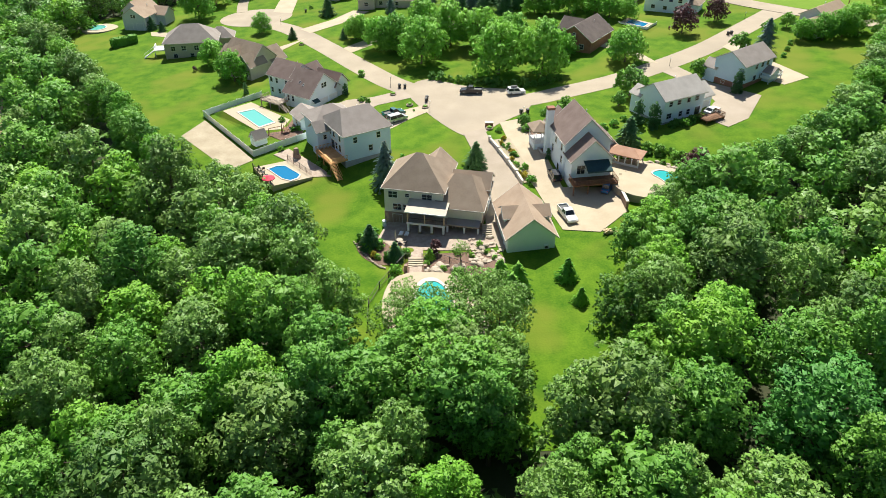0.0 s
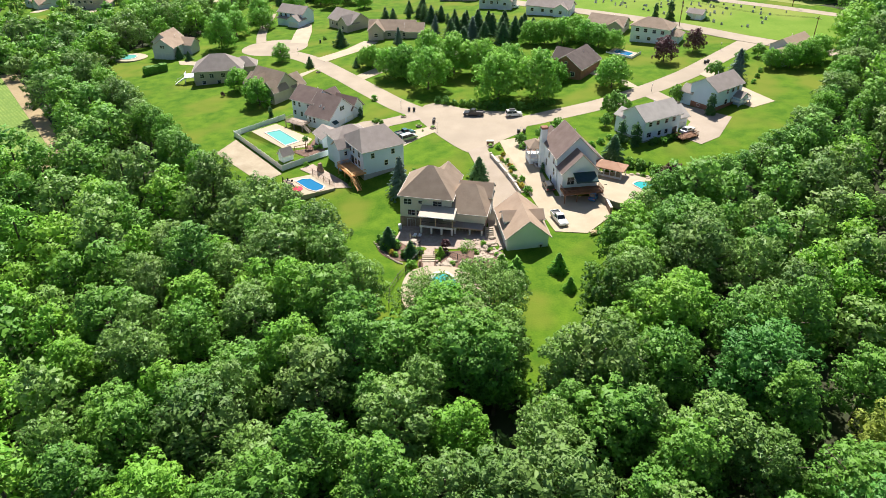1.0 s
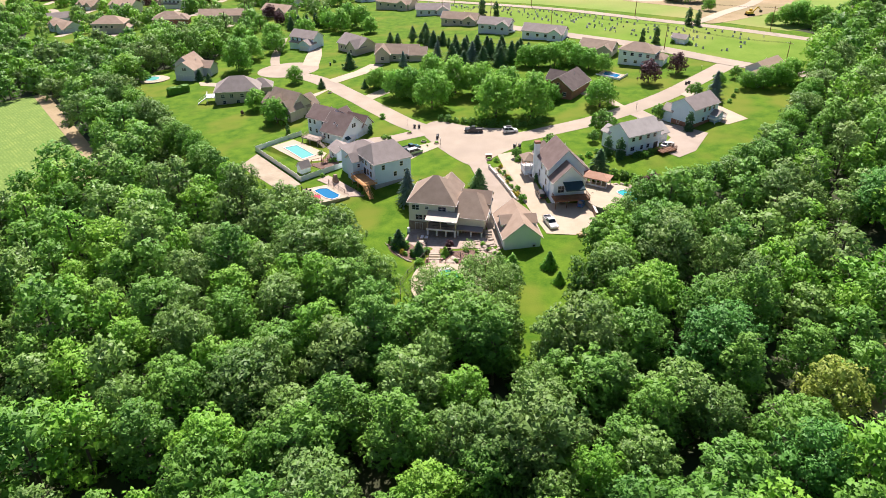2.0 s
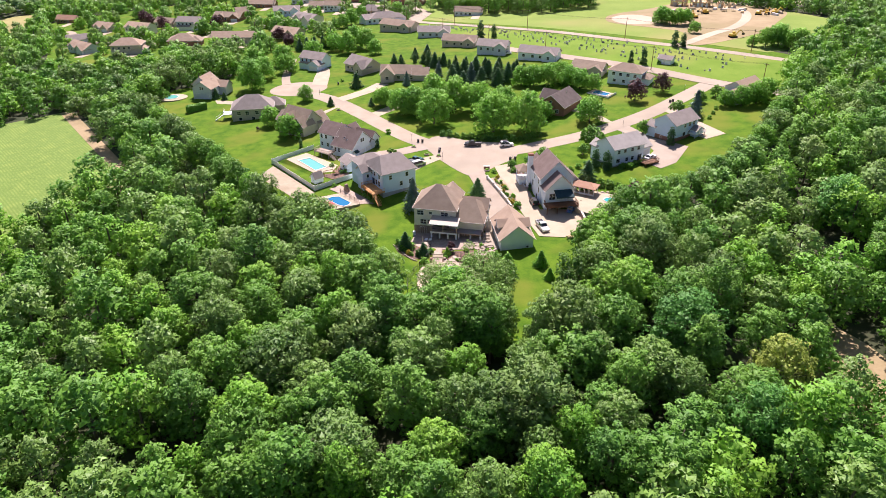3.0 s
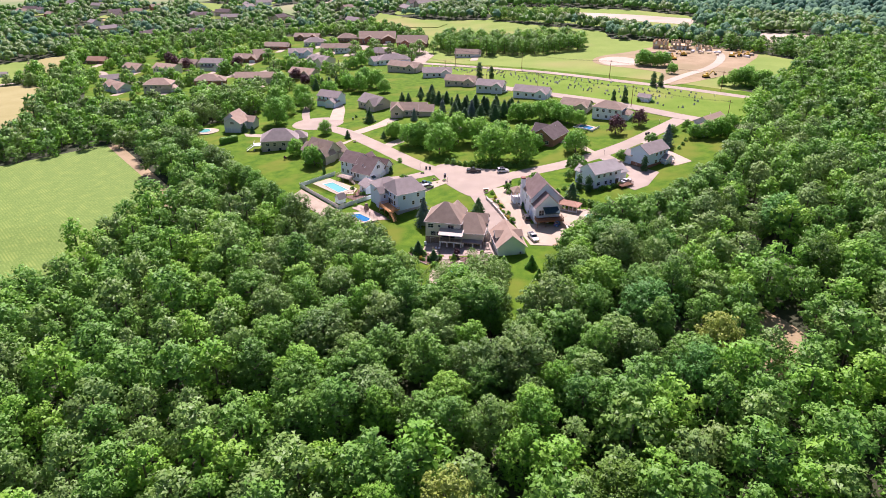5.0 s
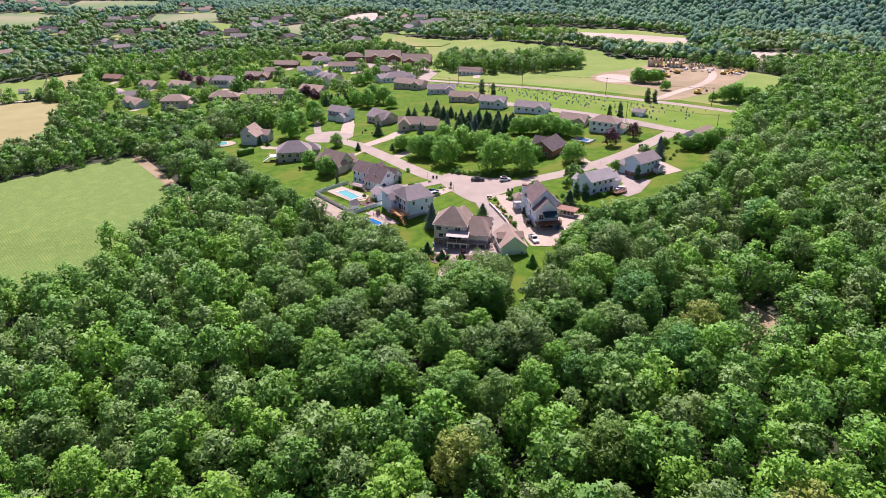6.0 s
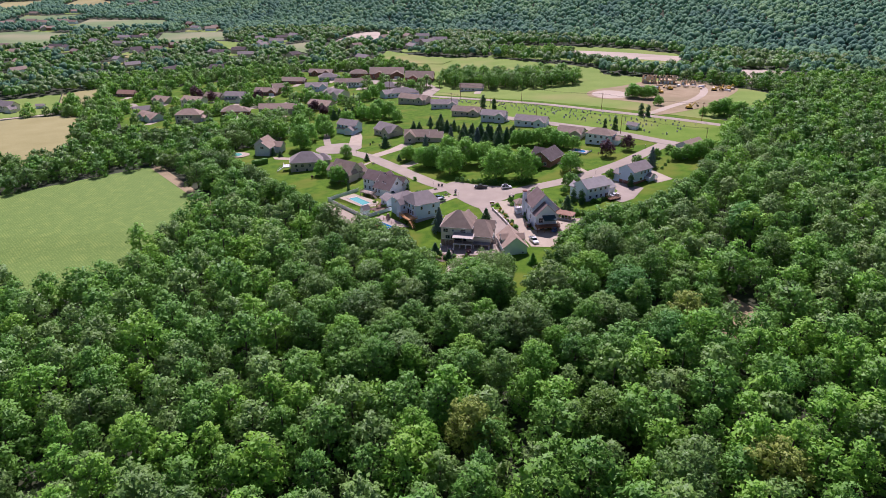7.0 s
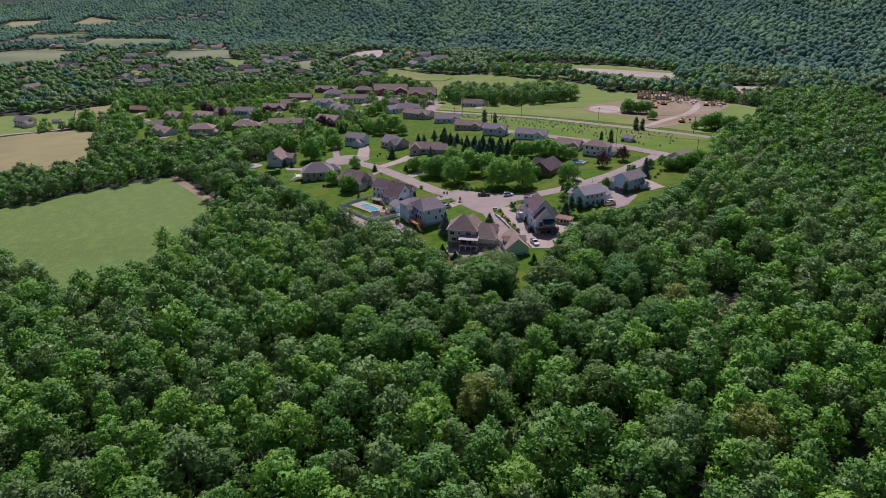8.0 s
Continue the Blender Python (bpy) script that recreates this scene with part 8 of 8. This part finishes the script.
def dirt_pile(x, y, s):
    g = np.random.default_rng(int(x))
    v = ICO2[0] * g.uniform(0.85, 1.15, (len(ICO2[0]), 1)) * np.array([s, s, s * 0.55])
    geo = Geo()
    geo.v, geo.f = [tuple(p) for p in v], [tuple(int(i) for i in f) for f in ICO2[1]]
    solid("dirt_pile", geo, M["dirt"], "rounded pile of brown dirt on a building site", "dirt pile", x, y, None, 0, "dirt piles")


for x, y, s in [(172, 400, 2.6), (181, 398, 2.0), (166, 396, 2.2), (205, 398, 2.6), (155, 408, 2.2), (212, 394, 2.0), (187, 398, 1.6)]:
    dirt_pile(x, y, s)


def digger(x, y, turn):
    r = thing("excavator", "yellow tracked excavator on bare dirt", "excavator", x, y, None, turn, "building machines")
    for s in (-1, 1):
        part("track", Geo().box(-1.9, s * 1.1 - 0.3, 0, 1.9, s * 1.1 + 0.3, 0.9), M["rubber"], r)
    part("house", Geo().box(-1.8, -1.2, 0.95, 1.2, 1.2, 2.0).box(0.0, 0.1, 2.0, 1.2, 1.2, 3.0), M["yellow"], r)
    part("boom", Geo().beam((1.0, -0.3, 1.6), (3.4, -0.3, 4.0), 0.45).beam((3.4, -0.3, 4.0), (5.4, -0.3, 2.4), 0.35), M["yellow"], r)
    part("bucket", Geo().box(5.0, -0.8, 1.4, 6.0, 0.2, 2.4), M["iron"], r)


for x, y, a in [(209, 388, 20), (203, 386, 60), (197, 384, -30), (152.7, 311, 10), (154, 374, 100), (166, 390, 200)]:
    digger(x, y, a)
# trees by the building site
for x, y, s in [(128, 355, 0.95), (132, 352, 0.8), (136, 350, 0.9), (141, 352, 0.85), (130, 360, 0.9), (137, 325, 0.6), (160, 288, 0.9), (166, 288, 1.0), (170, 283, 0.9), (174, 282, 0.95), (168, 292, 1.0), (154, 290, 0.5)]:
    plant("yard1", x, y, s, x * 41 % 360, "trees by the building site")
TX, TY, tgn = scatter(-10, 115, 410, 500, 7.6, 12, [ring(20, 427, 9, 10)], [(-6, 448), (24, 424), (60, 417), (100, 424), (112, 446), (86, 468), (40, 474), (0, 492)])
grove("meadow_copse", "dark green copse along the meadow", TX, TY, mid, WOOD, tgn, 0.85, 1.2, tall=0.8)
SX, SY, sgn = scatter(50, 200, 540, 625, 5.2, 13, [], [(50, 622), (56, 596), (110, 580), (130, 570), (134, 578), (112, 593)])
grove("field_copse", "dark green strip of trees before a sandy field", SX, SY, mid, WOOD, sgn, 0.5, 0.75)
for x, y, s in [(106.5, 197.5, 0.6), (112, 196, 0.75), (118.5, 198, 0.85), (124, 203, 0.8)]:
    plant("yard%d" % (int(x) % 3), x, y, s, x * 31 % 360, "trees at the edge of the woods")
for k, (x, y) in enumerate([(32.5, 91), (31.5, 81), (30.0, 72.5), (27.0, 63.5), (23.0, 56.0)]):
    plant("oak%d" % (k % 5), x, y, 0.85, x * 31 % 360, "trees of the woods", tall=0.85)
for x, y, s in [(-47.6, 338, 1.0), (-40.3, 330.4, 1.05), (-34.4, 315.7, 0.75), (-50, 322, 1.0), (-27.9, 443, 0.9), (-52.6, 439, 0.8), (-56.6, 414, 0.9), (-61, 404, 0.8), (-57, 330, 0.9)]:
    plant("yard%d" % (int(-x) % 3), x, y, s, x * 43 % 360, "shade trees on the lawns")
for x, y, s in [(-6.5, 283.8, 1.15), (-23.1, 291, 0.6), (-19.9, 287, 0.65), (-2.9, 289.2, 0.75), (-1.0, 282.6, 0.7), (0.9, 280.1, 0.65), (3.8, 276.7, 0.7)]:
    plant("arbor", x, y, s, x * 17 % 360)
for x, y, s in [(6.6, 273, 0.8), (11.3, 268.2, 0.85), (15.8, 263.6, 1.0), (19.5, 258.1, 1.05), (24.4, 251.6, 1.0), (28.9, 247.8, 1.05), (33.4, 255.1, 0.95), (13, 256, 0.9), (7, 262, 0.8), (36, 249, 0.9)]:
    plant("pine", x, y, s, x * 91 % 360, "conifers in the gardens", tall=0.85)
for x, y, s in [(49, 106.0, 0.85), (56.5, 112.5, 0.85)]:
    plant("oak2", x, y, s, x * 31 % 360, "trees of the woods", tall=0.85)
plant("yard2", -295, 427, 1.3, 20, "", "lone round tree between two fields")
house("white farmhouse with a grey roof beside a field lane", -352, 438, -20, [dict(c=(0, 0), L=15, W=9, h=5.0, rise=3.2, axis="x"), dict(c=(7, -4), L=7, W=6, h=3.4, rise=2.4, axis="y")],
      win_row(0, "S", 3.0, (-5.0, -2.0, 1.0), 1.2, 1.4) + [(1, "S", 0, 0.1, 3.4, 2.2, "garage_door")], "cream", "shingle_grey", vents=0)
house("low shed with pale walls on a green field", -332, 449, 10, [dict(c=(0, 0), L=6, W=4, h=2.4, rise=1.0, axis="x")], [(0, "S", 0, 0.1, 1.6, 2.0, "door")], "white", "shingle_grey", vents=0, name="field_shed", category="shed")
